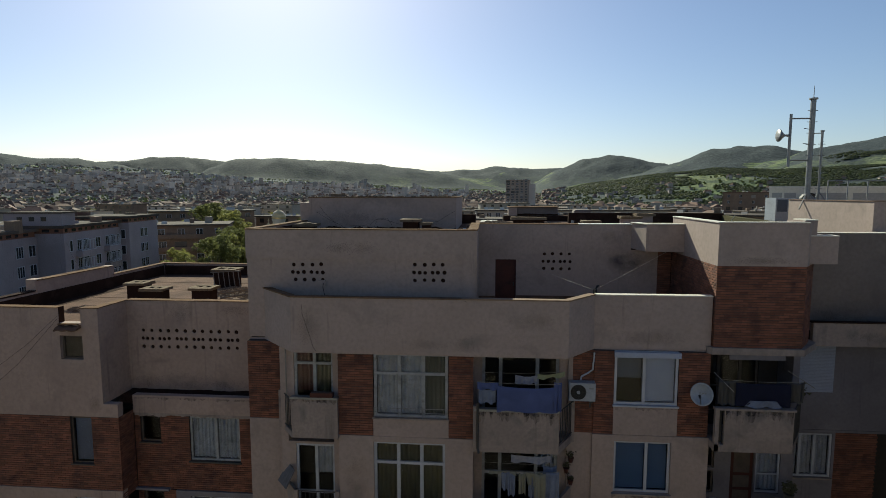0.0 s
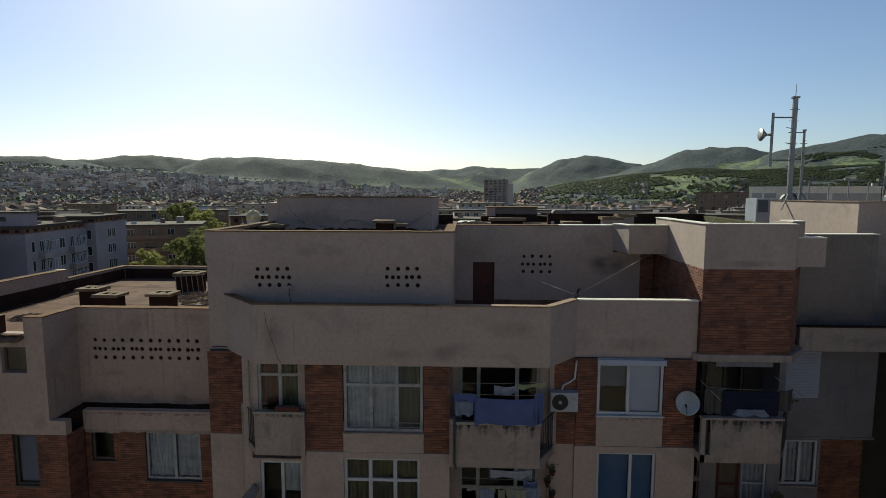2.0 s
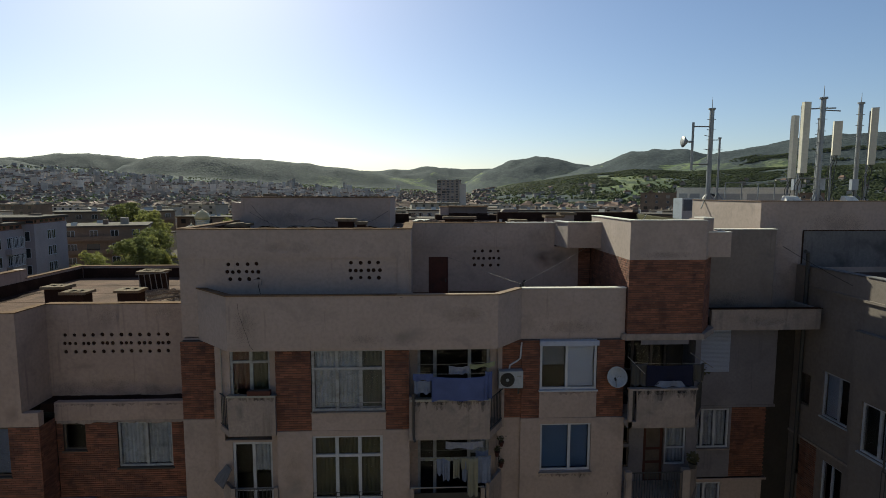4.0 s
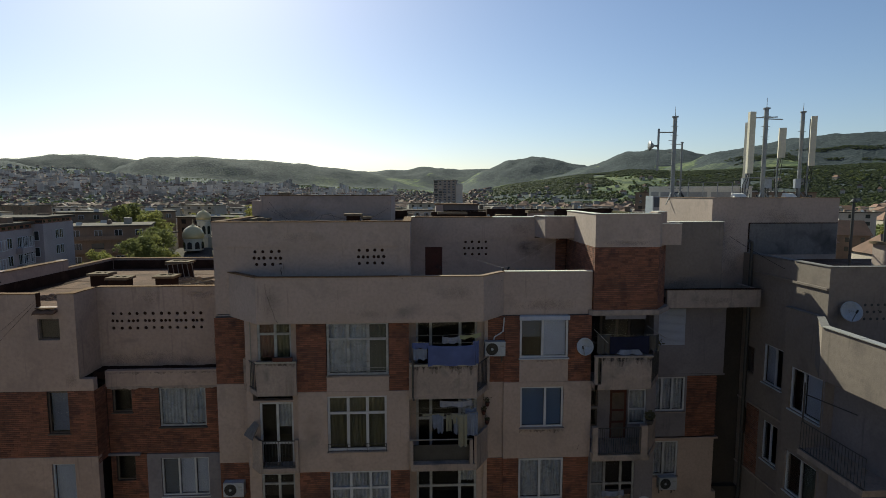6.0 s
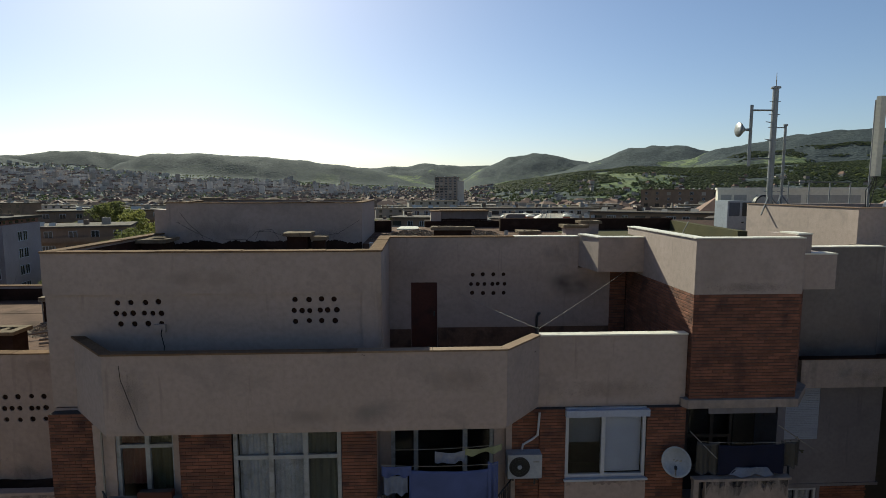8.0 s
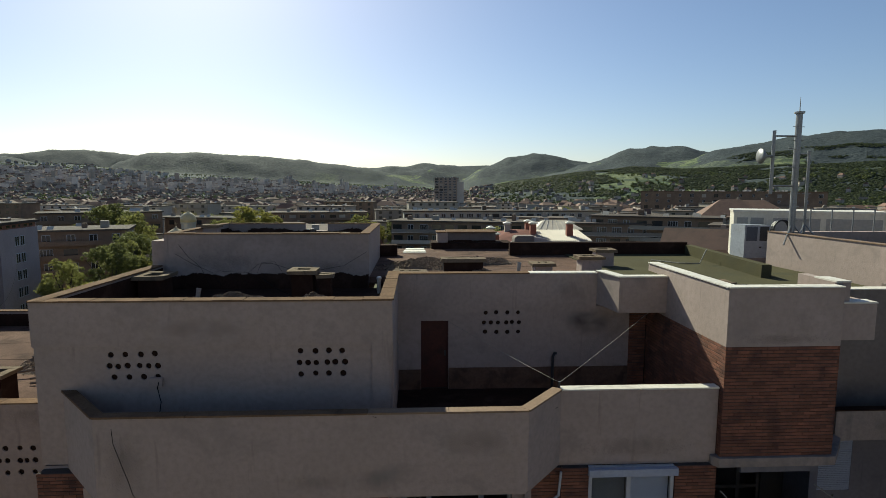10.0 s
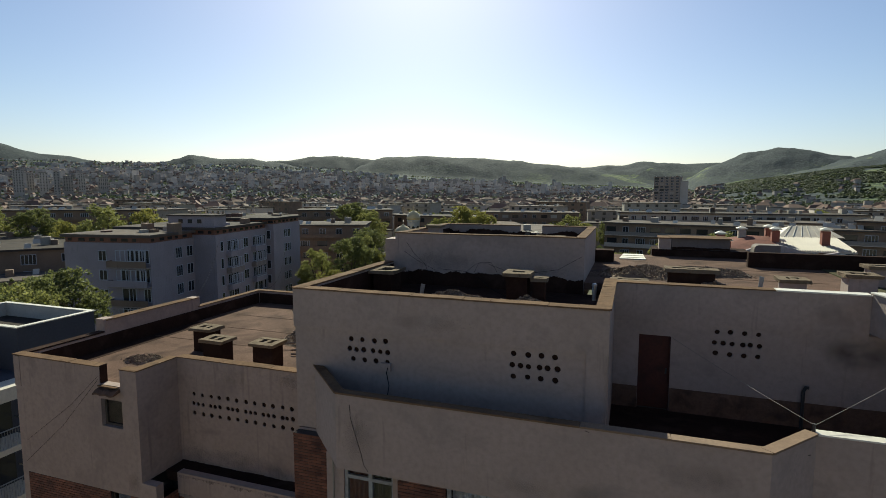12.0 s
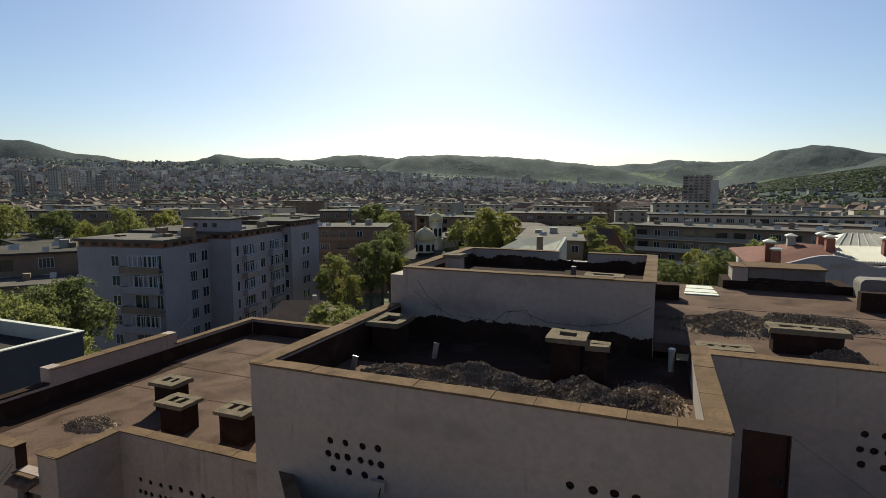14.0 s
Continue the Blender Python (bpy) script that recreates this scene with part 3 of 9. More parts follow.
# projecting brick bay with its plaster band
bay = [(12.6, 4.94), (12.6, 0.94), (15.12, 0.94), (15.75, 1.75), (15.75, 2.9)]
parapet(house, bay, 20.95, 22.22, 0.25, PLASTER, "bay_band")
coping(house, bay[:3], 22.22, 0.25, 0.03, 0.025, CREAM_SHEET, 1.6)
bm = bmesh.new()
prism(bm, [(12.45, 1.0), (12.55, 0.86), (15.16, 0.86), (15.95, 1.7), (15.95, 3.0), (12.45, 3.0)], 18.3, 18.5)
part("bay_slab", worn(bm, 0.03), CONCRETE, house, "crumbling concrete slab edge")
for a, b in zip(bay, bay[1:]):
    ln = Line(a, b)
    brickwork(house, ln, 0, ln.length, 18.5, 20.95)
brickwork(house, line_x(4.93), 12.1, 12.58, 18.62, 21.05)
part("bay_side_box", boxes((15.14, 16.1, 1.2, 2.9, 21.0, 21.82)), PLASTER, house)
part("bay_pier", boxes((15.14, 15.5, 1.25, 1.9, 21.82, 22.28)), PLASTER, house)
coping(house, [(15.14, 1.2), (16.1, 1.2)], 21.82, 0.3, 0.03, 0.03, CREAM_SHEET, 1.2)
coping(house, [(15.14, 1.25), (15.5, 1.25)], 22.28, 0.6, 0.03, 0.03, CREAM_SHEET, 1.2)

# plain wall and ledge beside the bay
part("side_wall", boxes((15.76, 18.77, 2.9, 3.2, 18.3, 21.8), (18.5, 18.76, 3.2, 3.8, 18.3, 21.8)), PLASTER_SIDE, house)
coping(house, [(16.1, 2.9), (18.8, 2.9)], 21.8, 0.28, 0.02, 0.025, CREAM_SHEET, 1.4)
part("ledge_parapet", boxes((15.96, 19.9, 1.9, 2.06, 18.34, 19.08), (19.74, 19.9, 2.06, 3.5, 18.34, 19.08)), CONCRETE, house, "stained concrete balcony parapet")
part("ledge_floor", boxes((15.96, 20.0, 2.06, 3.76, 18.34, 18.6)), TAR, house)
part("ledge_cap", boxes((15.9, 19.93, 1.87, 2.09, 19.08, 19.11)), TAR, house)

# lift-house at the corner, on which the aerials stand
part("lift_house", boxes((18.72, 24.5, 3.8, 9.0, 0, 22.4)), PLASTER, house, "tall plastered roof block")
for r in ((18.72, 24.5, 3.8, 4.05, 22.4, 22.8), (18.72, 24.5, 8.75, 9.0, 22.4, 22.8), (18.72, 18.97, 4.05, 8.75, 22.4, 22.8), (24.25, 24.5, 4.05, 8.75, 22.4, 22.8)):
    part("lift_house_parapet", boxes(r), PLASTER, house)
part("lift_house_roof", boxes((18.97, 24.25, 4.05, 8.75, 22.402, 22.41)), TAR, house)
part("lift_house_repair", boxes((20.45, 24.47, 3.785, 3.799, 20.3, 21.68)), REPAIR, house, "grey cement repair with tar stains")
part("tar_line", boxes((20.42, 24.47, 3.775, 3.799, 21.68, 21.72), (20.4, 20.45, 3.775, 3.799, 19.4, 21.68)), TAR, house, "black tar lines round the repair")
coping(house, [(18.72, 9.0), (18.72, 3.8), (24.5, 3.8), (24.5, 9.0)], 22.8, 0.25, 0.03, 0.022, PALE_COPING, 1.6)

# ---- facade of the middle building ----
lineA, line0, lineB, line1 = line_x(1.2), line_x(0.6), line_x(0.22), line_x(1.0)
brickwork(house, lineA, -1.93, -0.62, R2 + 0.06, R1 - 0.06)
part("wall", boxes((-1.93, -0.62, 1.19, 1.44, R3 - 0.06, R2 + 0.05)), PLASTER, house)
brickwork(house, lineA, -1.93, -0.62, 9.8, R3 - 0.06, single=False)
part("wall", boxes((-0.62, -0.4, 0.6, 1.2, 9.8, R1 - 0.06), (1.1, 1.34, 0.5, 0.9, 9.8, R1 - 0.06)), PLASTER, house)
for z, lab in ((R2, 0), (R3, 1), (9.8, 2)):
    bm = bmesh.new()
    line0.wall(bm, -0.4, 1.1, z, z + 2.65, [(-0.17, 1.09, z + 0.1, z + 2.58)])
    part("wall", bm, PLASTER, house)
    window(house, line0, -0.17, 1.09, z + 0.1, z + 2.58, (0.52,), 0.82 if lab != 1 else 0.35, OLD_FRAME if lab != 1 else PVC, 0.04, 0.08,
           ((CURTAIN_RED, 0.55), CURTAIN_OCHRE) if lab == 0 else (None, (CURTAIN_PALE, 0.4)) if lab == 1 else (None, None), label="glazed balcony door and window")

# row one
brickwork(house, lineB, 1.34, 2.42, R2 + 0.04, R1 - 0.06)
brickwork(house, lineB, 4.72, 5.46, R2 + 0.04, R1 - 0.06)
part("wall", boxes((2.42, 4.72, 0.2, 0.45, R2 + 0.04, 16.27)), PLASTER, house)
window(house, lineB, 2.44, 4.70, 16.30, 18.30, (0.345, 0.67), 0.68, OLD_FRAME, 0.05, 0.085, (CURTAIN_PALE, CURTAIN_PALE, CURTAIN_GREEN), CONCRETE, 0.06, "three-part window with old painted wooden frame")
# row two
bm = bmesh.new()
line_x(0.19).wall(bm, 1.34, 5.46, R3, R2 + 0.035, [(2.42, 4.62, 13.38, 15.52)])
part("wall", bm, PLASTER, house)
window(house, lineB, 2.42, 4.62, 13.38, 15.52, (0.345, 0.67), 0.68, PVC, 0.06, 0.085, (CURTAIN_OCHRE, CURTAIN_OCHRE, CURTAIN_OCHRE), CONCRETE, 0.08, "three-part window with ochre blinds")
# row three
brickwork(house, lineB, 1.34, 2.46, 9.8, R3 - 0.005, single=False)
brickwork(house, lineB, 4.74, 5.46, 9.8, R3 - 0.005, single=False)
part("wall", boxes((2.46, 4.74, 0.2, 0.45, 9.8, 10.6)), PLASTER, house)
window(house, lineB, 2.46, 4.74, 10.63, 12.58, (0.345, 0.67), 0.64, PVC, 0.06, 0.085, (CURTAIN_PALE, CURTAIN_PALE, CURTAIN_PALE), CONCRETE, 0.06, "three-part white window with net curtains")

# recess with the washing balconies
for z, k in ((R2, 0), (R3, 1), (9.8, 2)):
    ln = line_x(1.1)
    bm = bmesh.new()
    ln.wall(bm, 5.46, 8.5, z, z + 2.68, [(5.72, 8.1, z + 0.12, z + 2.5)])
    part("wall", bm, PLASTER, house)
    window(house, ln, 5.72, 8.1, z + 0.12, z + 2.5, (0.24, 0.72), None if k == 0 else 0.62, OLD_FRAME, 0.06, 0.09, (None, None, (CURTAIN_PALE, 0.3) if k else None), label="glazed balcony door with side windows")
part("wall", boxes((5.3, 5.46, 0.45, 1.1, 9.8, R1 - 0.06), (8.36, 8.5, 1.0, 1.1, 9.8, R1 - 0.06)), PLASTER, house)

# right part of the facade
brickwork(house, line1, 8.5, 9.14, R2 + 0.02, R1 - 0.06)
line1b = line_x(0.96)
brickwork(house, line1b, 9.14, 9.74, R2 + 0.02, R1 - 0.06)
brickwork(house, line1b, 11.65, 12.56, R2 + 0.02, R1 - 0.06)
part("wall", boxes((9.74, 11.65, 0.94, 1.2, R2 + 0.02, 16.6)), PLASTER, house)
window(house, line1b, 9.75, 11.64, 16.63, 18.31, (0.47,), None, PVC, 0.04, 0.075, ((GREY_BLIND, 0.52), SHUTTER), PVC, 0.07, "white plastic window with roller shutters")
part("shutter_box", worn(boxes((9.72, 11.67, 0.86, 0.98, 18.14, 18.30)), 0.01), SHUTTER, house, "white roller shutter box")
bm = bmesh.new()
line_x(0.92).wall(bm, 9.12, 12.6, R3 - 0.02, R2 + 0.015, [(9.79, 11.5, 13.82, 15.48)])
part("wall", bm, PLASTER, house)
part("wall", boxes((8.5, 9.12, 1.02, 1.25, R3 - 0.02, R2 + 0.015)), PLASTER, house)
window(house, line1b, 9.79, 11.5, 13.82, 15.48, (0.58,), None, PVC, 0.04, 0.075, (SHUTTER, SHUTTER), CONCRETE, 0.13, "white plastic window with blue-tinted glass", glass=BLUE_GLASS)
brickwork(house, line1, 8.5, 9.14, 9.8, R3 - 0.025, single=False)
brickwork(house, line1b, 9.14, 9.76, 9.8, R3 - 0.025, single=False)
brickwork(house, line1b, 11.56, 12.56, 9.8, R3 - 0.025, single=False)
part("wall", boxes((9.76, 11.56, 0.94, 1.2, 9.8, 10.8)), PLASTER, house)
window(house, line1b, 9.77, 11.55, 10.83, 12.52, (0.47,), None, PVC, 0.04, 0.075, (CURTAIN_PALE, CURTAIN_PALE), CONCRETE, 0.1, "white plastic window")

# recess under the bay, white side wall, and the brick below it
# wall and frames are coloured dark to carry the recess's shadow
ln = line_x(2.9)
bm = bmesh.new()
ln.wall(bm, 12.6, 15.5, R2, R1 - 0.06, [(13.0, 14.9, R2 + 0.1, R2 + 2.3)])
part("wall", bm, ROOM, house, "balcony back wall with the recess shade in its colour")
part("balcony_blind", boxes((13.1, 14.7, 0.95, 0.99, R1 - 0.24, R1 - 0.065)), WHITE_WALL, house, "rolled-up pale awning")
window(house, ln, 13.0, 14.9, R2 + 0.1, R2 + 2.3, (0.33, 0.7), 0.4, BROWN_FRAME, 0.05, 0.08, label="balcony door and window, darkened for the deep recess")
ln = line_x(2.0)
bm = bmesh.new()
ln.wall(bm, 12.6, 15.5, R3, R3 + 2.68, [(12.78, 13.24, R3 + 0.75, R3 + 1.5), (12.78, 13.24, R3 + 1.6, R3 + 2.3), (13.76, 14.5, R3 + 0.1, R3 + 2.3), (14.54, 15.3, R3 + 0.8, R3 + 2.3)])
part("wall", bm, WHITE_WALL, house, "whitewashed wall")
for z0, z1 in ((0.75, 1.5), (1.6, 2.3)):
    window(house, ln, 12.78, 13.24, R3 + z0, R3 + z1, (), None, BROWN_FRAME, 0.05, 0.06, label="small dark window")
window(house, ln, 14.54, 15.3, R3 + 0.8, R3 + 2.3, (), 0.42, PVC, 0.05, 0.06, (CURTAIN_PALE,), label="white window with net curtain")
door_leaf = part("balcony_door", worn(boxes((13.78, 14.48, 2.06, 2.1, R3 + 0.12, R3 + 2.28)), 0.006), RUST, house, "brown panelled balcony door")
for z0, z1 in ((0.25, 0.85), (0.95, 1.35), (1.45, 2.15)):
    part("door_panel", worn(boxes((13.88, 14.38, 2.045, 2.058, R3 + z0, R3 + z1)), 0.008), BROWN_FRAME, door_leaf)
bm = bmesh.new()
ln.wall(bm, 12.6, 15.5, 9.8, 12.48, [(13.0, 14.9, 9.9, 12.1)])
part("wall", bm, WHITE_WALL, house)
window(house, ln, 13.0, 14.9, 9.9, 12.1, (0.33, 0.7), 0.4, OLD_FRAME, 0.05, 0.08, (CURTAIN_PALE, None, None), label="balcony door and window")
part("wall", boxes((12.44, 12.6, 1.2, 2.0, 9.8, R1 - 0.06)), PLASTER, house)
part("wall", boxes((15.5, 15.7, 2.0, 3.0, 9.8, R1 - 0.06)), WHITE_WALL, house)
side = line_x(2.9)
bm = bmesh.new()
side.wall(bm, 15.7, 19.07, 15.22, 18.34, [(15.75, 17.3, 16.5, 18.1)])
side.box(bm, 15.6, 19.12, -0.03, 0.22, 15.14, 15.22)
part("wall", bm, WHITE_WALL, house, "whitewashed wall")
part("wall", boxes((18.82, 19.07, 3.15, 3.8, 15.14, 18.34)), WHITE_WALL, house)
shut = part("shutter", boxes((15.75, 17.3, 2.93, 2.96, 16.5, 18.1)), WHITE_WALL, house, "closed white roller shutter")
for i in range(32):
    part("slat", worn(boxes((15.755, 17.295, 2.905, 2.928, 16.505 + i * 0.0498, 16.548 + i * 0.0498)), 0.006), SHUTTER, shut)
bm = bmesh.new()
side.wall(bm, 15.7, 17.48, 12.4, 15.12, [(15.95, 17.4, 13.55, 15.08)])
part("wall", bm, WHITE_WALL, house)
window(house, side, 15.95, 17.4, 13.55, 15.08, (0.3, 0.62), None, PVC, 0.04, 0.07, (CURTAIN_PALE, CURTAIN_PALE, CURTAIN_PALE), CONCRETE, 0.08, "white three-part window")
brickwork(house, side, 17.48, 18.82, 12.4, 15.12)
part("wall", boxes((18.6, 18.82, 3.15, 3.8, 12.4, 15.12)), PLASTER, house)
bm = bmesh.new()
side.wall(bm, 15.7, 18.8, 9.8, 12.36, [(15.95, 17.2, 10.6, 12.2)])
side.box(bm, 15.6, 18.95, -0.05, 0.2, 12.28, 12.36)
part("wall", bm, PLASTER, house)
window(house, side, 15.95, 17.2, 10.6, 12.2, (0.5,), None, PVC, 0.04, 0.07, (CURTAIN_PALE, CURTAIN_PALE), CONCRETE, 0.08, "white window")
part("lower_wall", boxes((-1.93, 5.46, 0.25, 1.6, 0, 9.8), (5.46, 12.6, 0.96, 1.6, 0, 9.8), (12.6, 19.0, 2.9, 3.3, 0, 9.8)), PLASTER, house)

# ---- left wing ----
wing = thing("apartment_building", (-7, 6, 0), "lower wing of weathered plaster and red brick with flat felt roof", "building")
lf, lr, lh = line_x(1.2), line_x(1.98), line_x(2.66)
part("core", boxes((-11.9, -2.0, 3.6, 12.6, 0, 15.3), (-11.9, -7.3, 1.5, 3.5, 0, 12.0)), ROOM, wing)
bm = bmesh.new()
lf.wall(bm, -11.72, -7.03, 15.54, 19.27, [(-8.42, -7.64, 18.77, 19.4), (-8.42, -7.62, 17.52, 18.34)])
part("wall", bm, PLASTER_LEFT, wing, "weathered grey plaster")
part("wall", boxes((-7.28, -7.03, 1.45, 2.66, 15.98, 19.27), (-7.03, -6.52, 1.2, 1.45, 15.54, 16.0)), PLASTER_LEFT, wing)
bm = bmesh.new()
cols = [-6.44 + i * 0.315 for i in range(12)]
mids = sorted(c + s for c in cols[::2] for s in (-0.02, 0.145, 0.33))
lh.wall(bm, -7.03, -6.6, 15.9, 19.27)
lh.wall(bm, -6.6, -2.8, 15.9, 17.45)
lh.vents(bm, -6.6, -2.8, 17.45, 18.34, [(17.6, cols), (17.89, mids), (18.19, cols)], 0.066, 0, 0.03)
# black sheet added in place of the darkness inside the holes
part("vent_backing", boxes((-6.65, -2.75, 2.723, 2.74, 17.4, 18.36)), TAR, wing)
lh.wall(bm, -6.6, -2.8, 18.34, 19.27)
lh.wall(bm, -2.8, -1.95, 15.9, 19.27)
part("hole_wall", bm, PLASTER_LEFT, wing, "plaster wall with three rows of round vent holes")
part("attic_back", boxes((-7.2, -1.98, 2.95, 3.0, 15.9, 18.6)), TAR, wing)
ragged(wing, line_x(2.655), -7.0, -1.97, 15.99, 16.03, 0.03, 0.02)
part("terrace_floor", boxes((-7.03, -1.95, 2.05, 2.66, 15.7, 15.99)), TAR, wing)
bm = bmesh.new()
lr.box(bm, -6.5, -1.95, -0.04, 0.2, 15.42, 16.06)
part("ledge", worn(bm, 0.015), PLASTER_LEFT, wing, "concrete ledge with crumbling lower edge")
bm = bmesh.new()
for i in range(90):
    u = -6.45 + i * 0.05
    h = 0.09 + 0.13 * noise.noise(Vector((u * 1.7, 0, 3))) + 0.05 * noise.noise(Vector((u * 9, 2, 0)))
    lr.box(bm, u, u + 0.05, -0.045 + 0.012 * noise.noise(Vector((u * 7, 5, 0))), 0.1, 15.42 - max(0.005, h), 15.424)
part("broken_edge", bm, CONCRETE, wing, "broken concrete edge")
part("roof", boxes((-11.8, -7.28, 1.45, 12.7, 18.4, 18.66), (-7.28, -1.97, 2.91, 12.7, 18.4, 18.66)), BITUMEN, wing, "brown roofing felt")
bm = bmesh.new()
for r in ((-12.0, -11.75, 1.2, 4.2, 18.3, 19.24), (-12.0, -11.75, 8.5, 12.9, 18.3, 19.26), (-12.1, -11.75, 4.2, 8.5, 18.3, 19.66), (-11.75, -1.96, 12.65, 12.9, 18.3, 19.26)):
    box(bm, *r)
part("parapet", bm, PLASTER_LEFT, wing)
for r in ((-11.748, -11.73, 1.5, 12.6, 18.66, 19.16), (-11.7, -1.96, 12.62, 12.648, 18.66, 19.16), (-2.0, -1.965, 2.95, 12.6, 18.66, 19.0)):
    part("parapet_lining", boxes(r), TAR, wing, "black tarred upstand")
coping(wing, [(-12.0, 4.1), (-12.0, 1.2)], 19.27, 0.25, 0.03, 0.03, TAR, 1.5)
coping(wing, [(-12.0, 1.2), (-8.42, 1.2)], 19.27, 0.25, 0.03, 0.03, COPING, 1.2)
coping(wing, [(-7.64, 1.2), (-7.03, 1.2), (-7.03, 2.66), (-1.98, 2.66)], 19.27, 0.25, 0.03, 0.03, COPING, 0.8)
coping(wing, [(-12.1, 8.5), (-12.1, 4.2)], 19.66, 0.35, 0.03, 0.03, COPING, 0.9)
coping(wing, [(-2.0, 12.9), (-12.0, 12.9), (-12.0, 8.53)], 19.26, 0.25, 0.03, 0.03, COPING, 0.9)
part("outer_wall", boxes((-11.96, -11.72, 1.2, 12.88, 0, 18.3)), PLASTER_LEFT, wing)
bm = bmesh.new()
cols = []
for i in range(9):
    u = i / 8
    cols.append([bm.verts.new((-8.44 + 0.8 * u, y, z + 0.02 * math.sin(i * 1.9 + y * 5))) for y, z in ((1.6, 18.70), (1.3, 18.72), (1.06, 18.66), (0.96, 18.58), (0.96, 18.54), (1.2, 18.6), (1.6, 18.64))])
for p, q in zip(cols, cols[1:]):
    for i in range(7):
        bm.faces.new((p[i], p[(i + 1) % 7], q[(i + 1) % 7], q[i]))
bm.faces.new(cols[0][::-1])
bm.faces.new(cols[-1])
bmesh.ops.recalc_face_normals(bm, faces=bm.faces)
part("felt_apron", bm, SKIRT, wing, "sagging felt apron in the parapet gap")
for y in (1.1, 1.34):
    part("broken_slab", worn(boxes((-8.4, -7.7, y, y + 0.16, 18.73, 18.76)), 0.008), COPING, wing, "broken slab in the parapet gap")
part("gap_lining", boxes((-8.425, -8.395, 1.22, 1.44, 18.76, 19.3)), TAR, wing)
part("parapet_pier", worn(boxes((-12.16, -11.76, 4.12, 4.5, 18.3, 19.72)), 0.015), PLASTER_LEFT, wing)
part("parapet_pier", worn(boxes((-12.16, -11.76, 8.3, 8.66, 18.3, 19.69)), 0.015), PLASTER_LEFT, wing)
# dark strip on the felt that paints the parapet's shadow wider
part("roof_felt_strip", boxes((-11.73, -11.0, 1.5, 8.4, 18.662, 18.666)), TAR, wing, "dark strip widening the parapet shadow on the felt")
window(wing, lf, -8.42, -7.62, 17.52, 18.34, (), None, BROWN_FRAME, 0.12, 0.06, (), None, label="small attic window in bare wooden frame")
# brick storey
lb = line_x(1.2)
brickwork(wing, lb, -11.72, -6.52, 12.94, 15.53, [(-8.28, -7.5, 13.84, 15.53)], single=False)
window(wing, lb, -8.28, -7.5, 13.86, 15.5, (), None, BROWN_FRAME, 0.1, 0.05, (NIGHT_BLIND,), BROWN_FRAME, 0.03, label="narrow window with closed blue-grey blind")
part("wall", boxes((-6.78, -6.545, 1.48, 1.96, 12.94, 15.53)), MORTAR, wing)
brickwork(wing, Line((-6.52, 1.2), (-6.52, 1.98)), 0, 0.78, 12.6, 15.53, single=False)
brickwork(wing, lr, -6.5, -1.95, 12.62, 15.4, [(-6.3, -5.55, 14.35, 15.3), (-4.5, -2.68, 13.72, 15.33)], single=True)
window(wing, lr, -6.3, -5.55, 14.35, 15.3, (), None, BROWN_FRAME, 0.09, 0.06, (), BROWN_FRAME, 0.04, label="small window in bare wooden frame")
window(wing, lr, -4.5, -2.68, 13.72, 15.33, (0.52,), None, OLD_FRAME, 0.07, 0.07, (CURTAIN_PALE, CURTAIN_PALE), IRON, 0.06, label="old two-part window with peeling frame and pale curtains")
# storey below
bm = bmesh.new()
lf.wall(bm, -11.72, -6.52, 10.0, 12.93, [(-8.27, -7.4, 11.0, 12.66)], -0.02)
part("wall", bm, PLASTER_LEFT, wing)
window(wing, lf, -8.27, -7.4, 11.0, 12.66, (), None, PVC, 0.06, 0.06, (SHUTTER,), PVC, 0.04, label="white window with closed shutter")
brickwork(wing, lr, -6.5, -5.08, 10.0, 12.6, [(-6.3, -5.55, 11.5, 12.58)], single=False)
window(wing, lr, -6.3, -5.55, 11.5, 12.56, (), None, BROWN_FRAME, 0.1, 0.06, (), None, label="small dark window")
bm = bmesh.new()
lr.wall(bm, -5.08, -1.95, 10.0, 12.6, [(-4.54, -2.66, 10.8, 12.42)], -0.03)
lr.box(bm, -6.6, -5.3, -0.12, 0.0, 12.6, 12.68)
part("wall", bm, WHITE_WALL, wing)
window(wing, lr, -4.54, -2.66, 10.8, 12.42, (0.36, 0.7), None, PVC, 0.05, 0.06, (GREY_BLIND, SHUTTER, SHUTTER), PVC, 0.05, label="white window with roller shutters")
part("lower_wall", boxes((-11.72, -6.5, 1.2, 1.5, 0, 10.0), (-6.5, -1.95, 1.98, 2.3, 0, 10.0)), PLASTER_LEFT, wing)
part("storey_slab", boxes((-11.7, -2.0, 2.3, 3.6, 12.4, 12.6), (-11.7, -7.1, 1.5, 3.6, 15.3, 15.5), (-7.1, -2.0, 2.3, 3.6, 15.3, 15.5)), ROOM, wing)

# ---- right wing, which turns towards the viewer ----
wing2 = thing("apartment_building", (24, 0, 0), "plastered side wing with shaded windows and sunlit terrace edge", "building")
XW = 20.25
lw = Line((XW, 3.78), (XW, -9.0))          # u runs towards the viewer
part("core", boxes((21.4, 30, -9, 3.7, 0, 17.2)), ROOM, wing2)
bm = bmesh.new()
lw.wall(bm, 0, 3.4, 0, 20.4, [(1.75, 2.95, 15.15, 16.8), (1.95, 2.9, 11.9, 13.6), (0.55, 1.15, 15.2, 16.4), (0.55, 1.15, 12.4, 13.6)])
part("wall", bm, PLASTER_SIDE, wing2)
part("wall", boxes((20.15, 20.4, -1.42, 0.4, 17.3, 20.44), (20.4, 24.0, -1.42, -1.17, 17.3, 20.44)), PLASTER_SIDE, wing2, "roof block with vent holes")
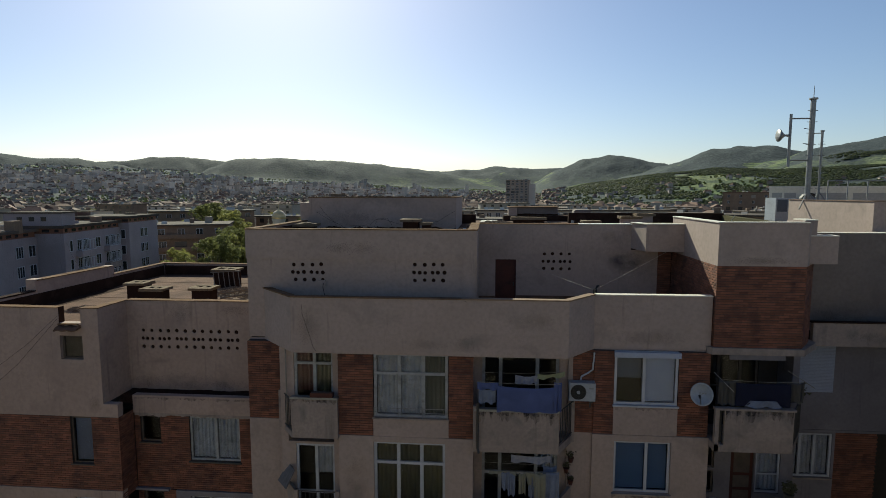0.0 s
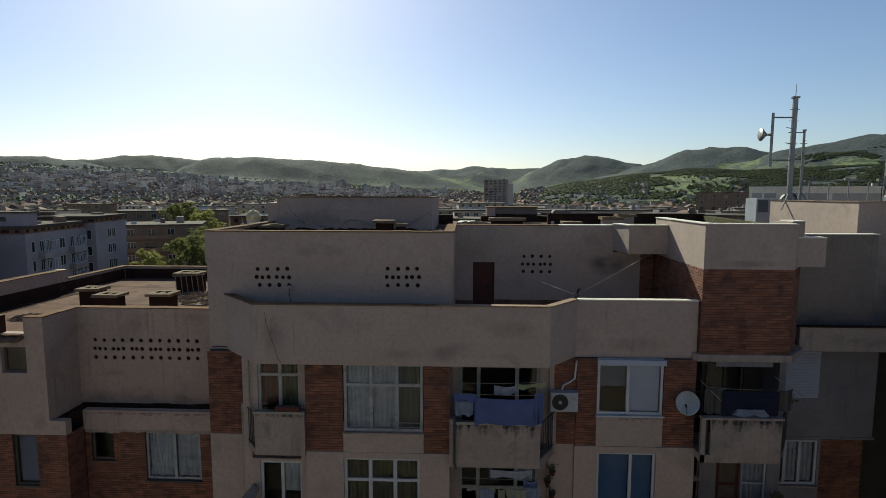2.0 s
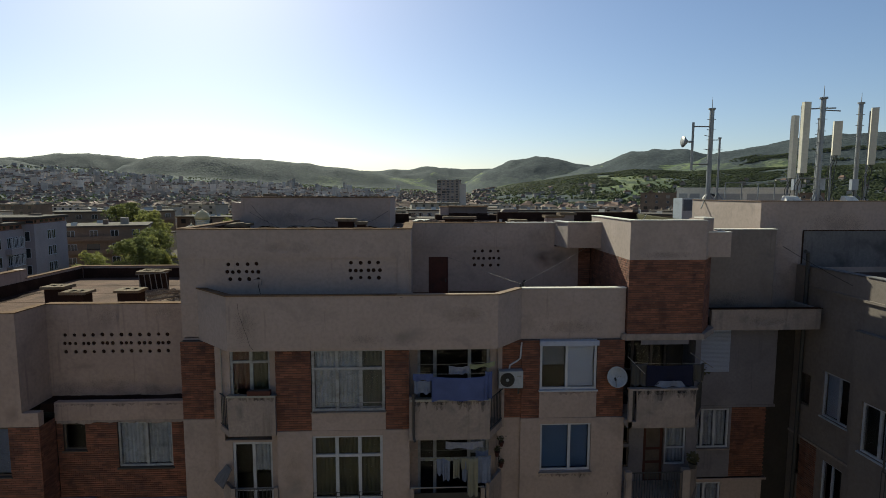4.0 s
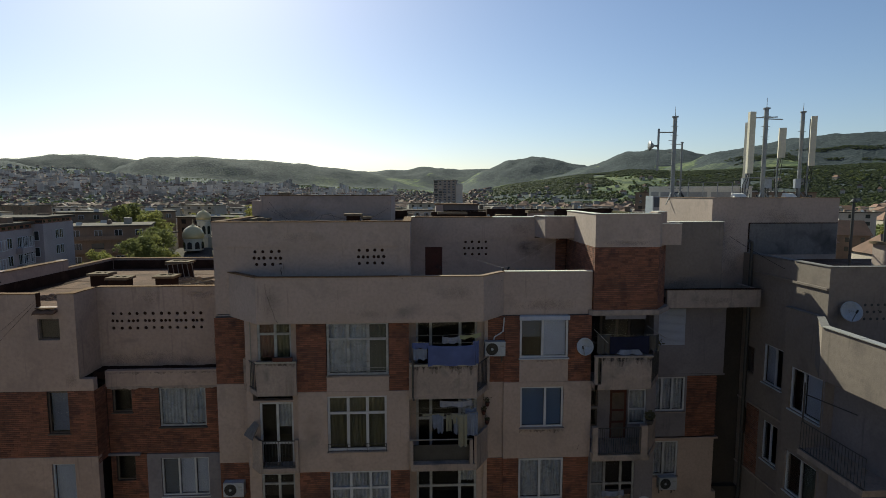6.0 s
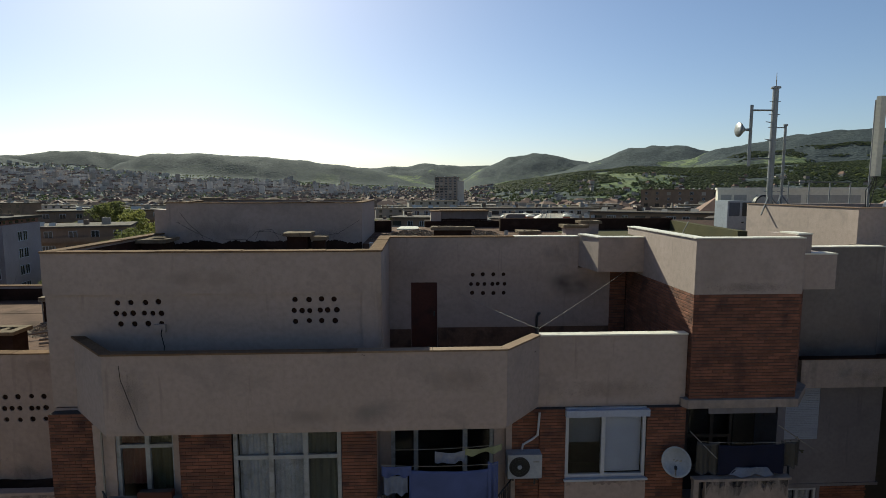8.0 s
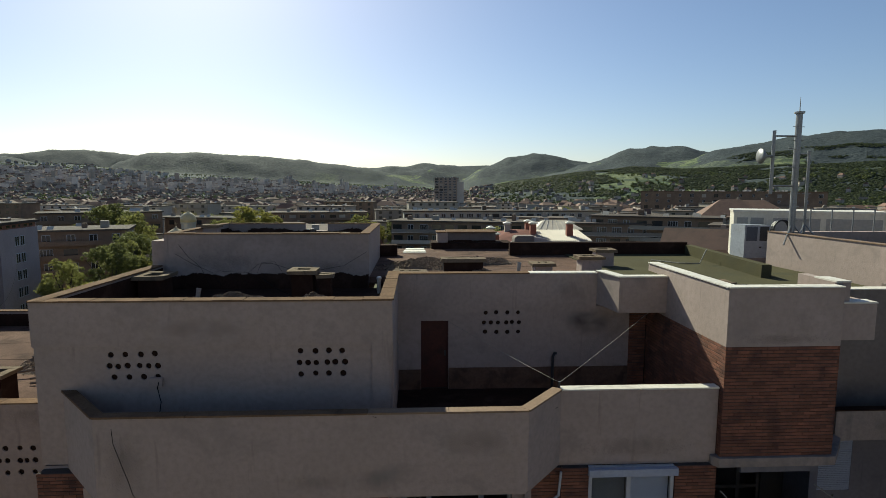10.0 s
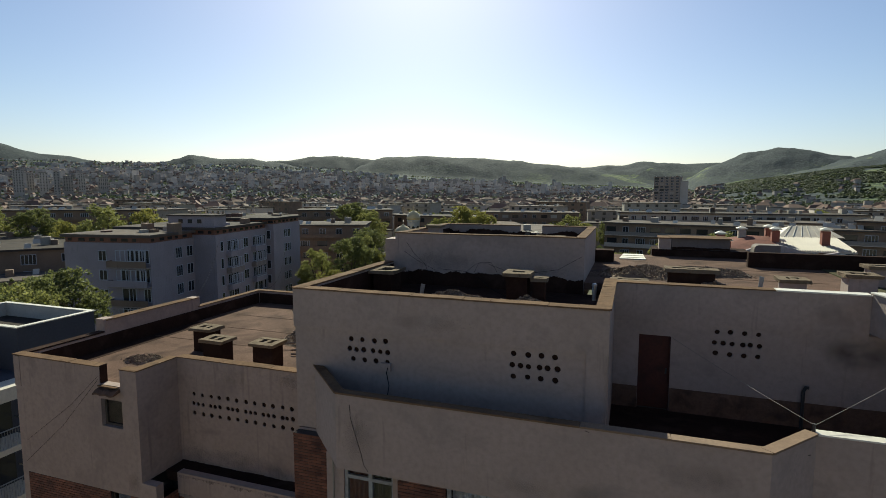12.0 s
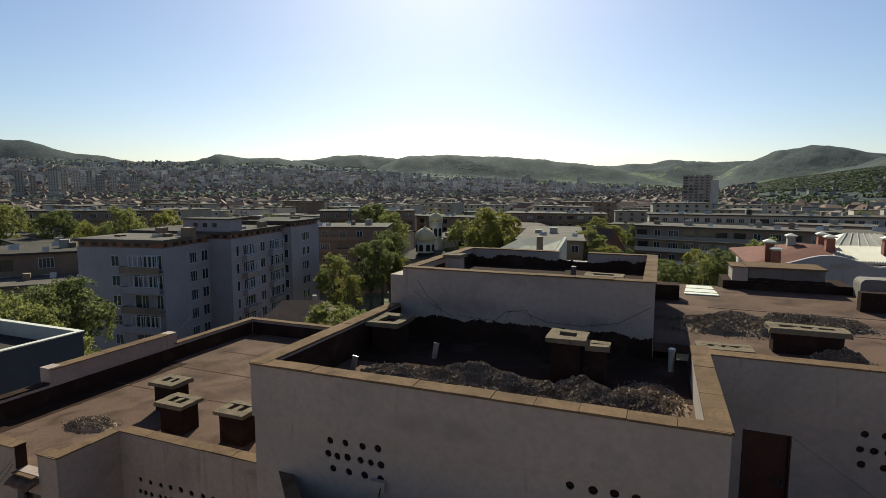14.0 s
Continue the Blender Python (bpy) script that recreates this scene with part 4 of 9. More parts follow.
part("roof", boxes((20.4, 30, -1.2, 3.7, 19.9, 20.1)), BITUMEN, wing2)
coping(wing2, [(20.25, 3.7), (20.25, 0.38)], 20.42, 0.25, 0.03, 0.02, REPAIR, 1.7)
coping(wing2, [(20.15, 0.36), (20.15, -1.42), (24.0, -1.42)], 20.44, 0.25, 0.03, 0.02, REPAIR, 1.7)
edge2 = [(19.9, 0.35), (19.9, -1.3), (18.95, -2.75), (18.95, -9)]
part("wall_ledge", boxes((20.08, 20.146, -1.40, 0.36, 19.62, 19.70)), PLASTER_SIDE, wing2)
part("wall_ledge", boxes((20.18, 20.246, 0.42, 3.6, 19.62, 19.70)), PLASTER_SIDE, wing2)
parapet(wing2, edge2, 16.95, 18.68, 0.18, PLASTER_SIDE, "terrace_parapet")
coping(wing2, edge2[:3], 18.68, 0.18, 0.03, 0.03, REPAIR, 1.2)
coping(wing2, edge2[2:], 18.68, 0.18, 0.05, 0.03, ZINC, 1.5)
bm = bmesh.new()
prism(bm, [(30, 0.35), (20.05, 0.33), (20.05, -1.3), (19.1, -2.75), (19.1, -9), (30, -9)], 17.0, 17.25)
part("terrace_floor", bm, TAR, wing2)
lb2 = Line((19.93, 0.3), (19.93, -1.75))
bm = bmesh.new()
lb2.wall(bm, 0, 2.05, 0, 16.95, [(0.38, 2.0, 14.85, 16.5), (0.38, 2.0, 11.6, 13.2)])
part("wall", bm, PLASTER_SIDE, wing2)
window(wing2, lb2, 0.38, 2.0, 14.85, 16.5, (0.42,), None, PVC, 0.06, 0.07, (None, SHUTTER), PVC, 0.06, "white window with half closed shutter")
window(wing2, lb2, 0.38, 2.0, 11.6, 13.2, (0.5,), None, PVC, 0.06, 0.07, (None, CURTAIN_GREEN), PVC, 0.06, "white two-part window")
window(wing2, lw, 1.75, 2.95, 15.15, 16.8, (0.6,), None, PVC, 0.06, 0.06, (SHUTTER, None), PVC, 0.06, "window with pale shutter")
window(wing2, lw, 1.95, 2.9, 11.9, 13.6, (0.5,), None, PVC, 0.06, 0.06, (None, None), PVC, 0.06, "white two-part window")
window(wing2, lw, 0.55, 1.15, 15.2, 16.4, (), None, BROWN_FRAME, 0.06, 0.06, (), None, label="small dark window")
window(wing2, lw, 0.55, 1.15, 12.4, 13.6, (), None, BROWN_FRAME, 0.06, 0.06, (), None, label="small dark window")
lo2 = Line((20.3, -1.75), (20.3, -9))
bm = bmesh.new()
lo2.wall(bm, 0, 7.25, 0, 16.95)
part("wall", bm, WHITE_WALL, wing2)
part("wall", boxes((19.94, 20.54, -1.8, -1.755, 0, 16.95)), WHITE_WALL, wing2)

# ---- the side behind the viewer: unseen wall and paving added to bounce sunlight ----
BOUNCE_WALL = surface("bounce_wall_render", (0.28, 0.235, 0.18), (0.23, 0.195, 0.15), 0.9, 8, 0.3, 0.1, streak=0.3)
BOUNCE_PAVING = surface("bounce_paving", (0.15, 0.13, 0.105), (0.11, 0.095, 0.078), 0.9, 12, 0.4, 0.2)
setting("wall_behind", boxes((-60, 80, -46.0, -38.0, 0, 25.0)), BOUNCE_WALL, "unseen plain wall added to bounce sunlight onto the facade", "wall")
setting("pavement", boxes((-60, 80, -38.0, -0.2, -0.4, 0.12)), BOUNCE_PAVING, "unseen paving added to bounce sunlight onto the facade", "pavement")

# ---- land and hills ----
def ridge_height(az, knots):
    """Elevation in degrees of a ridge at azimuth az (degrees to the right of the depth axis)."""
    if az <= knots[0][0] or az >= knots[-1][0]:
        return 0.0
    for (a, e), (b, f) in zip(knots, knots[1:]):
        if a <= az <= b:
            k = (az - a) / (b - a)
            return e + (f - e) * (3 * k * k - 2 * k ** 3) * 0.5 + (f - e) * k * 0.5
    return 0.0


RIDGES = [   # distance, inner foot as a share of it, (azimuth, elevation) along the crest
    (4300, 0.80, [(-62, 2.2), (-40, 2.4), (-36, 2.9), (-30.4, 3.45), (-28, 3.25), (-25, 3.1), (-22.5, 3.2), (-19, 2.4), (-14, 1.2), (-6, 0.8)]),
    (3500, 0.80, [(-80, 3.2), (-64, 4.4), (-59, 3.9), (-55, 3.0), (-50, 2.4), (-46, 2.6), (-43.6, 3.3), (-41, 3.0), (-38.5, 3.1), (-36, 2.6), (-32, 1.9), (-27, 1.2), (-20, 0.3)]),
    (3000, 0.78, [(-33, 0.2), (-29, 1.6), (-27.4, 2.6), (-25.6, 3.35), (-21, 3.6), (-16.5, 3.35), (-12.5, 3.1), (-9, 2.75), (-5, 2.35), (-2, 1.7), (2, 0.6), (6, 0.1)]),
    (3900, 0.75, [(-10, 1.0), (-4, 2.3), (-2.5, 2.55), (-1, 2.45), (1, 2.75), (2.5, 2.7), (5, 2.5), (8, 2.6), (14, 2.4), (22, 1.5)]),
    (3300, 0.72, [(4, 0.5), (7.5, 2.6), (10, 3.45), (12.2, 3.72), (14.5, 3.4), (17, 2.95), (20, 2.0), (26, 0.5)]),
    (2700, 0.60, [(10, 0.4), (15, 1.9), (18.5, 2.9), (21.5, 4.0), (24, 4.25), (26.6, 4.25), (28.5, 3.75), (31, 3.3), (36, 2.6), (42, 1.5)]),
    (2200, 0.55, [(14, 0.3), (22, 1.5), (27, 2.9), (30, 3.95), (33, 4.4), (36, 4.75), (41, 5.0), (48, 5.2), (60, 4.6), (80, 3.0), (100, 1.0)]),
    (1500, 0.55, [(6, 0.2), (12, 1.2), (17, 1.9), (22, 2.3), (27, 2.2), (33, 2.3), (42, 2.5), (56, 2.2), (80, 0.8)]),
    (2750, 0.36, [(-85, 1.6), (-60, 2.35), (-45, 2.3), (-32, 2.1), (-24, 1.5), (-12, 0.9), (-2, 0.5), (6, 0.1)]),
]


def land_z(x, y):
    r, az = math.hypot(x, y), math.degrees(math.atan2(x, y))
    z = 0.0
    for dist, foot, knots in RIDGES:
        if r < dist * foot:
            continue
        e = ridge_height(az, knots)
        if e <= 0:
            continue
        top = dist * math.tan(radians(e)) + 20
        k = (r - dist * foot) / (dist * (1 - foot))
        s = k * k * (3 - 2 * k) if k < 1 else max(0.0, 1 - (r - dist) / (dist * 0.35))
        rough = 1 + (0.10 * noise.noise(Vector((x / 170, y / 170, dist))) + 0.05 * noise.noise(Vector((x / 60, y / 60, dist)))) * (1 - abs(k - 0.5)) if k < 1 else 1
        z = max(z, top * s * rough)
    return z


def hill_material():
    m = bpy.data.materials.new("wooded_hills")
    m.use_nodes = True
    n, l = m.node_tree.nodes, m.node_tree.links
    p = n["Principled BSDF"]
    p.inputs["Roughness"].default_value, p.inputs["Specular IOR Level"].default_value = 0.95, 0.1
    tc = n.new("ShaderNodeTexCoord")

    def fac(scale, detail, lo, hi):
        t = n.new("ShaderNodeTexNoise")
        t.inputs["Scale"].default_value, t.inputs["Detail"].default_value = scale, detail
        l.new(tc.outputs["Object"], t.inputs["Vector"])
        r = n.new("ShaderNodeMapRange")
        r.inputs["From Min"].default_value, r.inputs["From Max"].default_value = lo, hi
        l.new(t.outputs["Fac"], r.inputs["Value"])
        return r.outputs["Result"], t.outputs["Fac"]

    def mix(f, a, b):
        x = n.new("ShaderNodeMix")
        x.data_type = "RGBA"
        l.new(f, x.inputs[0])
        for s, c in ((x.inputs[6], a), (x.inputs[7], b)):
            if isinstance(c, tuple):
                s.default_value = (*c, 1)
            else:
                l.new(c, s)
        return x.outputs[2]

    def stretched(scale, detail, lo, hi):
        mp = n.new("ShaderNodeMapping")
        mp.inputs["Scale"].default_value = scale
        l.new(tc.outputs["Object"], mp.inputs["Vector"])
        t = n.new("ShaderNodeTexNoise")
        t.inputs["Scale"].default_value, t.inputs["Detail"].default_value = 1.0, detail
        l.new(mp.outputs[0], t.inputs["Vector"])
        r = n.new("ShaderNodeMapRange")
        r.inputs["From Min"].default_value, r.inputs["From Max"].default_value = lo, hi
        l.new(t.outputs["Fac"], r.inputs["Value"])
        return r.outputs["Result"]

    # single crowns: the shade between rounded cells is coloured in as dark gaps
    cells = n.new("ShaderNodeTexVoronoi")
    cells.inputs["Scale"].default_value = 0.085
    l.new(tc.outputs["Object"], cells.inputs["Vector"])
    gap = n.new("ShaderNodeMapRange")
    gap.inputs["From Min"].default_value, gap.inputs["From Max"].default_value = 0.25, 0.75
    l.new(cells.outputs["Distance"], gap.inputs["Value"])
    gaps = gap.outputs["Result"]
    # dark far woods; the blue cast of distant haze is put into the colour
    hazy_spruce = mix(fac(0.03, 8, 0.38, 0.62)[0], (0.036, 0.046, 0.055), (0.060, 0.072, 0.076))
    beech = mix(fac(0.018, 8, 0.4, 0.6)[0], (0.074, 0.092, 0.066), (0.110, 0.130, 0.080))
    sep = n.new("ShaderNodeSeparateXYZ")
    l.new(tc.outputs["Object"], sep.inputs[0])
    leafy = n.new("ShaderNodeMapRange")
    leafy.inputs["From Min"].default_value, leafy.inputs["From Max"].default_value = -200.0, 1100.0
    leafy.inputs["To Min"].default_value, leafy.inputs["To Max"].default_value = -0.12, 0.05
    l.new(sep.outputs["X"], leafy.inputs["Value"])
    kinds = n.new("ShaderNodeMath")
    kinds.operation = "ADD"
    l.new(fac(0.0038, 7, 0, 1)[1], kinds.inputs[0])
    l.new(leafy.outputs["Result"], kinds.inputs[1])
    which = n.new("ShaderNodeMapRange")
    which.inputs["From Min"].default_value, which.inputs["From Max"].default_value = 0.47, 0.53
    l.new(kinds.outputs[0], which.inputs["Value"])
    wood = mix(which.outputs["Result"], hazy_spruce, beech)
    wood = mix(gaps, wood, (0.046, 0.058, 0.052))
    grass = mix(fac(0.012, 6, 0.4, 0.6)[0], (0.098, 0.134, 0.058), (0.142, 0.162, 0.084))
    # terrace banks and hedges that follow the slope, and scattered bushes
    grass = mix(stretched((0.005, 0.005, 0.16), 4, 0.53, 0.58), grass, (0.064, 0.086, 0.050))
    field = mix(fac(0.05, 9, 0.53, 0.57)[0], grass, (0.056, 0.076, 0.048))
    # more open land on the right-hand slopes
    open_land = n.new("ShaderNodeMapRange")
    open_land.inputs["From Min"].default_value, open_land.inputs["From Max"].default_value = -300.0, 900.0
    open_land.inputs["To Min"].default_value, open_land.inputs["To Max"].default_value = -0.05, 0.085
    l.new(sep.outputs["X"], open_land.inputs["Value"])
    share = n.new("ShaderNodeMath")
    share.operation = "ADD"
    l.new(fac(0.0034, 8, 0, 1)[1], share.inputs[0])
    l.new(open_land.outputs["Result"], share.inputs[1])
    cut = n.new("ShaderNodeMapRange")
    cut.inputs["From Min"].default_value, cut.inputs["From Max"].default_value = 0.575, 0.592
    l.new(share.outputs[0], cut.inputs["Value"])
    col = mix(cut.outputs["Result"], wood, field)
    # woods take over towards the crests, the blue of haze mixed into their colour
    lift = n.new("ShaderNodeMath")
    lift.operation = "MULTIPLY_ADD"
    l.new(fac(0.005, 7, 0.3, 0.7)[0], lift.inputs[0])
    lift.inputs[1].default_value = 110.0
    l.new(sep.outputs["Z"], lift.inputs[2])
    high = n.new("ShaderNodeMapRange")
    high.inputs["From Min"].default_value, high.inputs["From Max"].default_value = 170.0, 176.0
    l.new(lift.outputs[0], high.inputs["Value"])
    hazy_crest = mix(gaps, mix(fac(0.02, 8, 0.38, 0.62)[0], (0.034, 0.044, 0.052), (0.056, 0.067, 0.070)), (0.030, 0.040, 0.045))
    col = mix(high.outputs["Result"], col, hazy_crest)
    # paved and built-up valley floor near by, earth and gardens between the houses
    dist = n.new("ShaderNodeVectorMath")
    dist.operation = "LENGTH"
    l.new(tc.outputs["Object"], dist.inputs[0])
    near = n.new("ShaderNodeMapRange")
    near.inputs["From Min"].default_value, near.inputs["From Max"].default_value = 300.0, 850.0
    l.new(dist.outputs["Value"], near.inputs["Value"])
    town = mix(fac(0.03, 6, 0.45, 0.62)[0], (0.13, 0.115, 0.085), (0.08, 0.088, 0.05))
    col = mix(near.outputs["Result"], town, col)
    l.new(col, p.inputs["Base Color"])
    b = n.new("ShaderNodeBump")
    b.inputs["Strength"].default_value, b.inputs["Distance"].default_value = 0.55, 8.0
    l.new(fac(0.11, 6, 0, 1)[1], b.inputs["Height"])
    l.new(b.outputs["Normal"], p.inputs["Normal"])
    return m


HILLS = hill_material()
verts, polys = [], []
radii = [0, 60, 150, 300, 500, 700] + [900 + 45 * k for k in range(82)]
angles = [-180 + 6 * k for k in range(17)] + [-80 + 0.25 * k for k in range(641)] + [86 + 6 * k for k in range(16)]
for r in radii:
    for a in angles:
        x, y = r * math.sin(radians(a)), r * math.cos(radians(a))
        z = land_z(x, y)
        # the uneven top of the woods
        wood = min(1.0, max(0.0, (z - 25) / 60)) * (0.4 + 0.6 * max(0.0, min(1.0, 0.5 + 2.5 * noise.noise(Vector((x / 210, y / 210, 3))))))
        verts.append((x, y, z + wood * (5.0 * noise.noise(Vector((x / 40, y / 40, 8))) + 1.2 * random.uniform(-1, 1))))
na = len(angles)
for i in range(len(radii) - 1):
    for j in range(na):
        a, b = i * na + j, i * na + (j + 1) % na
        polys.append((a, b, b + na, a + na))
land = bpy.data.meshes.new("ground")
land.from_pydata(verts, [], polys)
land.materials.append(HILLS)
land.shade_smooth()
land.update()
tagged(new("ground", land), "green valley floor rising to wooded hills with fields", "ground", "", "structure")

# ---- materials of the town ----
def leaf_material(name, a, b, through_light=0.5):
    m = bpy.data.materials.new(name)
    m.use_nodes = True
    n, l = m.node_tree.nodes, m.node_tree.links
    out, p = n["Material Output"], n["Principled BSDF"]
    p.inputs["Roughness"].default_value, p.inputs["Specular IOR Level"].default_value = 0.6, 0.25
    geo = n.new("ShaderNodeNewGeometry")
    mx = n.new("ShaderNodeMix")
    mx.data_type = "RGBA"
    mx.inputs[6].default_value, mx.inputs[7].default_value = (*a, 1), (*b, 1)
    l.new(geo.outputs["Random Per Island"], mx.inputs[0])
    l.new(mx.outputs[2], p.inputs["Base Color"])
    tr = n.new("ShaderNodeBsdfTranslucent")
    l.new(mx.outputs[2], tr.inputs["Color"])
    sh = n.new("ShaderNodeMixShader")
    sh.inputs[0].default_value = through_light
    l.new(p.outputs[0], sh.inputs[1])
    l.new(tr.outputs[0], sh.inputs[2])
    l.new(sh.outputs[0], out.inputs["Surface"])
    return m


LEAF = leaf_material("spring_leaves", (0.172, 0.180, 0.054), (0.270, 0.260, 0.084))
LEAF_DARK = leaf_material("dark_leaves", (0.102, 0.114, 0.042), (0.168, 0.173, 0.058))
LEAF_YELLOW = leaf_material("young_leaves", (0.200, 0.192, 0.048), (0.272, 0.246, 0.066))
BARK = surface("bark", (0.10, 0.08, 0.06), (0.06, 0.048, 0.037), 0.95, 30, 3, 0.4)
GREY_HOUSE = surface("blue_grey_render", (0.329, 0.278, 0.292), (0.264, 0.224, 0.239), 0.9, 8, 0.3, 0.1, streak=0.4)
BROWN_HOUSE = surface("brown_render", (0.260, 0.175, 0.120), (0.169, 0.113, 0.080), 0.9, 8, 0.3, 0.1, streak=0.5)
PALE_HOUSE = surface("pale_render", (0.38, 0.33, 0.275), (0.30, 0.26, 0.215), 0.9, 8, 0.3, 0.1, streak=0.4, vary=0.2)
TOWN_WALL = surface("town_walls", (0.46, 0.385, 0.33), (0.35, 0.295, 0.255), 0.9, 4, 0.1, 0.0, vary=0.38)
BLOCK_WALL = surface("panel_block_walls", (0.53, 0.465, 0.415), (0.41, 0.36, 0.32), 0.9, 4, 0.1, 0.0, vary=0.4)
TILE = surface("terracotta_tiles", (0.19, 0.105, 0.075), (0.13, 0.076, 0.056), 0.9, 12, 0.4, 0.3, vary=0.35, dark=(0.09, 0.055, 0.042))
FLAT_ROOF = surface("flat_town_roofs", (0.125, 0.10, 0.085), (0.075, 0.06, 0.052), 0.95, 6, 0.2, 0.0, vary=0.45, spec=0.1, dark=(0.05, 0.042, 0.038))
WOOD_FASCIA = surface("red_brown_fascia", (0.27, 0.115, 0.072), (0.17, 0.08, 0.055), 0.85, 10, 0.8, 0.2)
FAR_GLASS = surface("dark_far_glass", (0.028, 0.030, 0.033), (0.022, 0.023, 0.025), 0.12, 4, 0.4, 0.0)
GOLD = surface("pale_gilt_copper", (0.60, 0.46, 0.24), (0.48, 0.37, 0.19), 0.38, 8, 0.6, 0.1, metal=0.0, spec=0.6)
WHITE_RENDER = surface("white_render", (0.54, 0.49, 0.415), (0.47, 0.425, 0.36), 0.85, 8, 0.4, 0.05)
NAVY_RENDER = surface("dark_slate_cladding", (0.05, 0.053, 0.07), (0.04, 0.043, 0.058), 0.8, 8, 0.4, 0.05)
SHEET = surface("ribbed_sheet_roof", (0.46, 0.40, 0.33), (0.37, 0.32, 0.265), 0.6, 6, 0.5, 0.1, spec=0.3)
STONE_ROOF = surface("pale_slab_roof", (0.42, 0.37, 0.30), (0.33, 0.29, 0.235), 0.9, 9, 0.5, 0.4, dark=(0.2, 0.17, 0.13))

# ---- trees ----
def tree(kind, at, height, spread, seed, leaf, label, bushy=1.0, clusters=200):
    """A tapered trunk with limbs, and a crown of many single leaf clumps."""
    rnd = random.Random(seed)
    top = thing(kind, (0, 0, 0), label, "tree", "trees between the houses")
    bm = bmesh.new()
    r0 = height * 0.022
    fork = height * 0.33
    bar(bm, (0, 0, -0.3), (0, 0, fork), r0, 9, r0 * 0.72)
    tips = []
    for k in range(8):
        a = k * 2.399 + rnd.random()
        out, up = spread * rnd.uniform(0.35, 0.8), height * rnd.uniform(0.55, 0.92)
        mid = Vector((math.cos(a) * out * 0.45, math.sin(a) * out * 0.45, (fork + up) * 0.52))
        end = Vector((math.cos(a) * out, math.sin(a) * out, up))
        start = Vector((0, 0, fork * rnd.uniform(0.75, 1.0)))
        bar(bm, start, mid, r0 * 0.5, 6, r0 * 0.32)
        bar(bm, mid, end, r0 * 0.32, 5, r0 * 0.1)
        tips += [mid, end]
    part("trunk", bm, BARK, top)
    verts, polys = [], []
    # foliage masses on the shell of an uneven crown, each a knot of leaf clumps
    lobes = []
    for k in range(30):
        up = rnd.uniform(-0.75, 1.0)
        a = k * 2.399 + rnd.uniform(-0.4, 0.4)
        flat = math.sqrt(max(0.0, 1 - up * up)) * rnd.uniform(0.55, 1.0)
        lobes.append((Vector((math.cos(a) * flat * spread * 0.82, math.sin(a) * flat * spread * 0.82, height * (0.6 + 0.3 * up * rnd.uniform(0.8, 1.1)))), spread * rnd.uniform(0.2, 0.36)))
    for _ in range(clusters):
        c, r = rnd.choice(lobes)
        d = Vector((rnd.gauss(0, 1), rnd.gauss(0, 1), rnd.gauss(0.35, 0.8))).normalized()
        p = c + d * r * rnd.uniform(0.55, 1.05)
        cs = rnd.uniform(0.16, 0.3) * bushy * spread / 4.5
        for _ in range(30):
            q = p + Vector((rnd.gauss(0, cs), rnd.gauss(0, cs), rnd.gauss(0, cs * 0.6)))
            s = rnd.uniform(0.09, 0.23) * bushy
            u = Vector((rnd.gauss(0, 1), rnd.gauss(0, 1), rnd.gauss(0, 1))).normalized()
            v = u.orthogonal().normalized()
            k = len(verts)
            w = u.cross(v)
            verts += [tuple(q - v * s), tuple(q + w * s * 0.6), tuple(q + v * s), tuple(q - w * s * 0.6)]
            polys.append((k, k + 1, k + 2, k + 3))
    me = bpy.data.meshes.new("crown")
    me.from_pydata(verts, [], polys)
    me.materials.append(leaf)
    crown = new("crown", me)
    crown.parent = top
    crown["label"] = "leafy crown with gaps"
    top.matrix_basis = pose(*at, 0, 0, rnd.uniform(0, 360))
    return top


broad = tree("tree", (-54.0, 24.5, 0), 16.0, 5.2, 3, LEAF, "broad leafy tree in fresh green leaf", 0.72, 820)
dark = tree("tree", (-55, 29, 0), 16.5, 5.0, 7, LEAF_DARK, "tall dark green chestnut tree in flower", 0.72, 820)
young = tree("tree", (-20, 48, 0), 13.5, 4.4, 11, LEAF_YELLOW, "light green tree in young leaf", 0.68, 640)
small = tree("tree", (-24, 33, 0), 13.5, 3.6, 15, LEAF, "slender tree in thin spring leaf", 0.62, 460)
cam0 = (4.56, -5.94)


def spot(az, dist):
    """A place on the plan by its bearing to the right of the depth axis and its distance."""
    return (cam0[0] + dist * math.sin(radians(az)), cam0[1] + dist * math.cos(radians(az)))


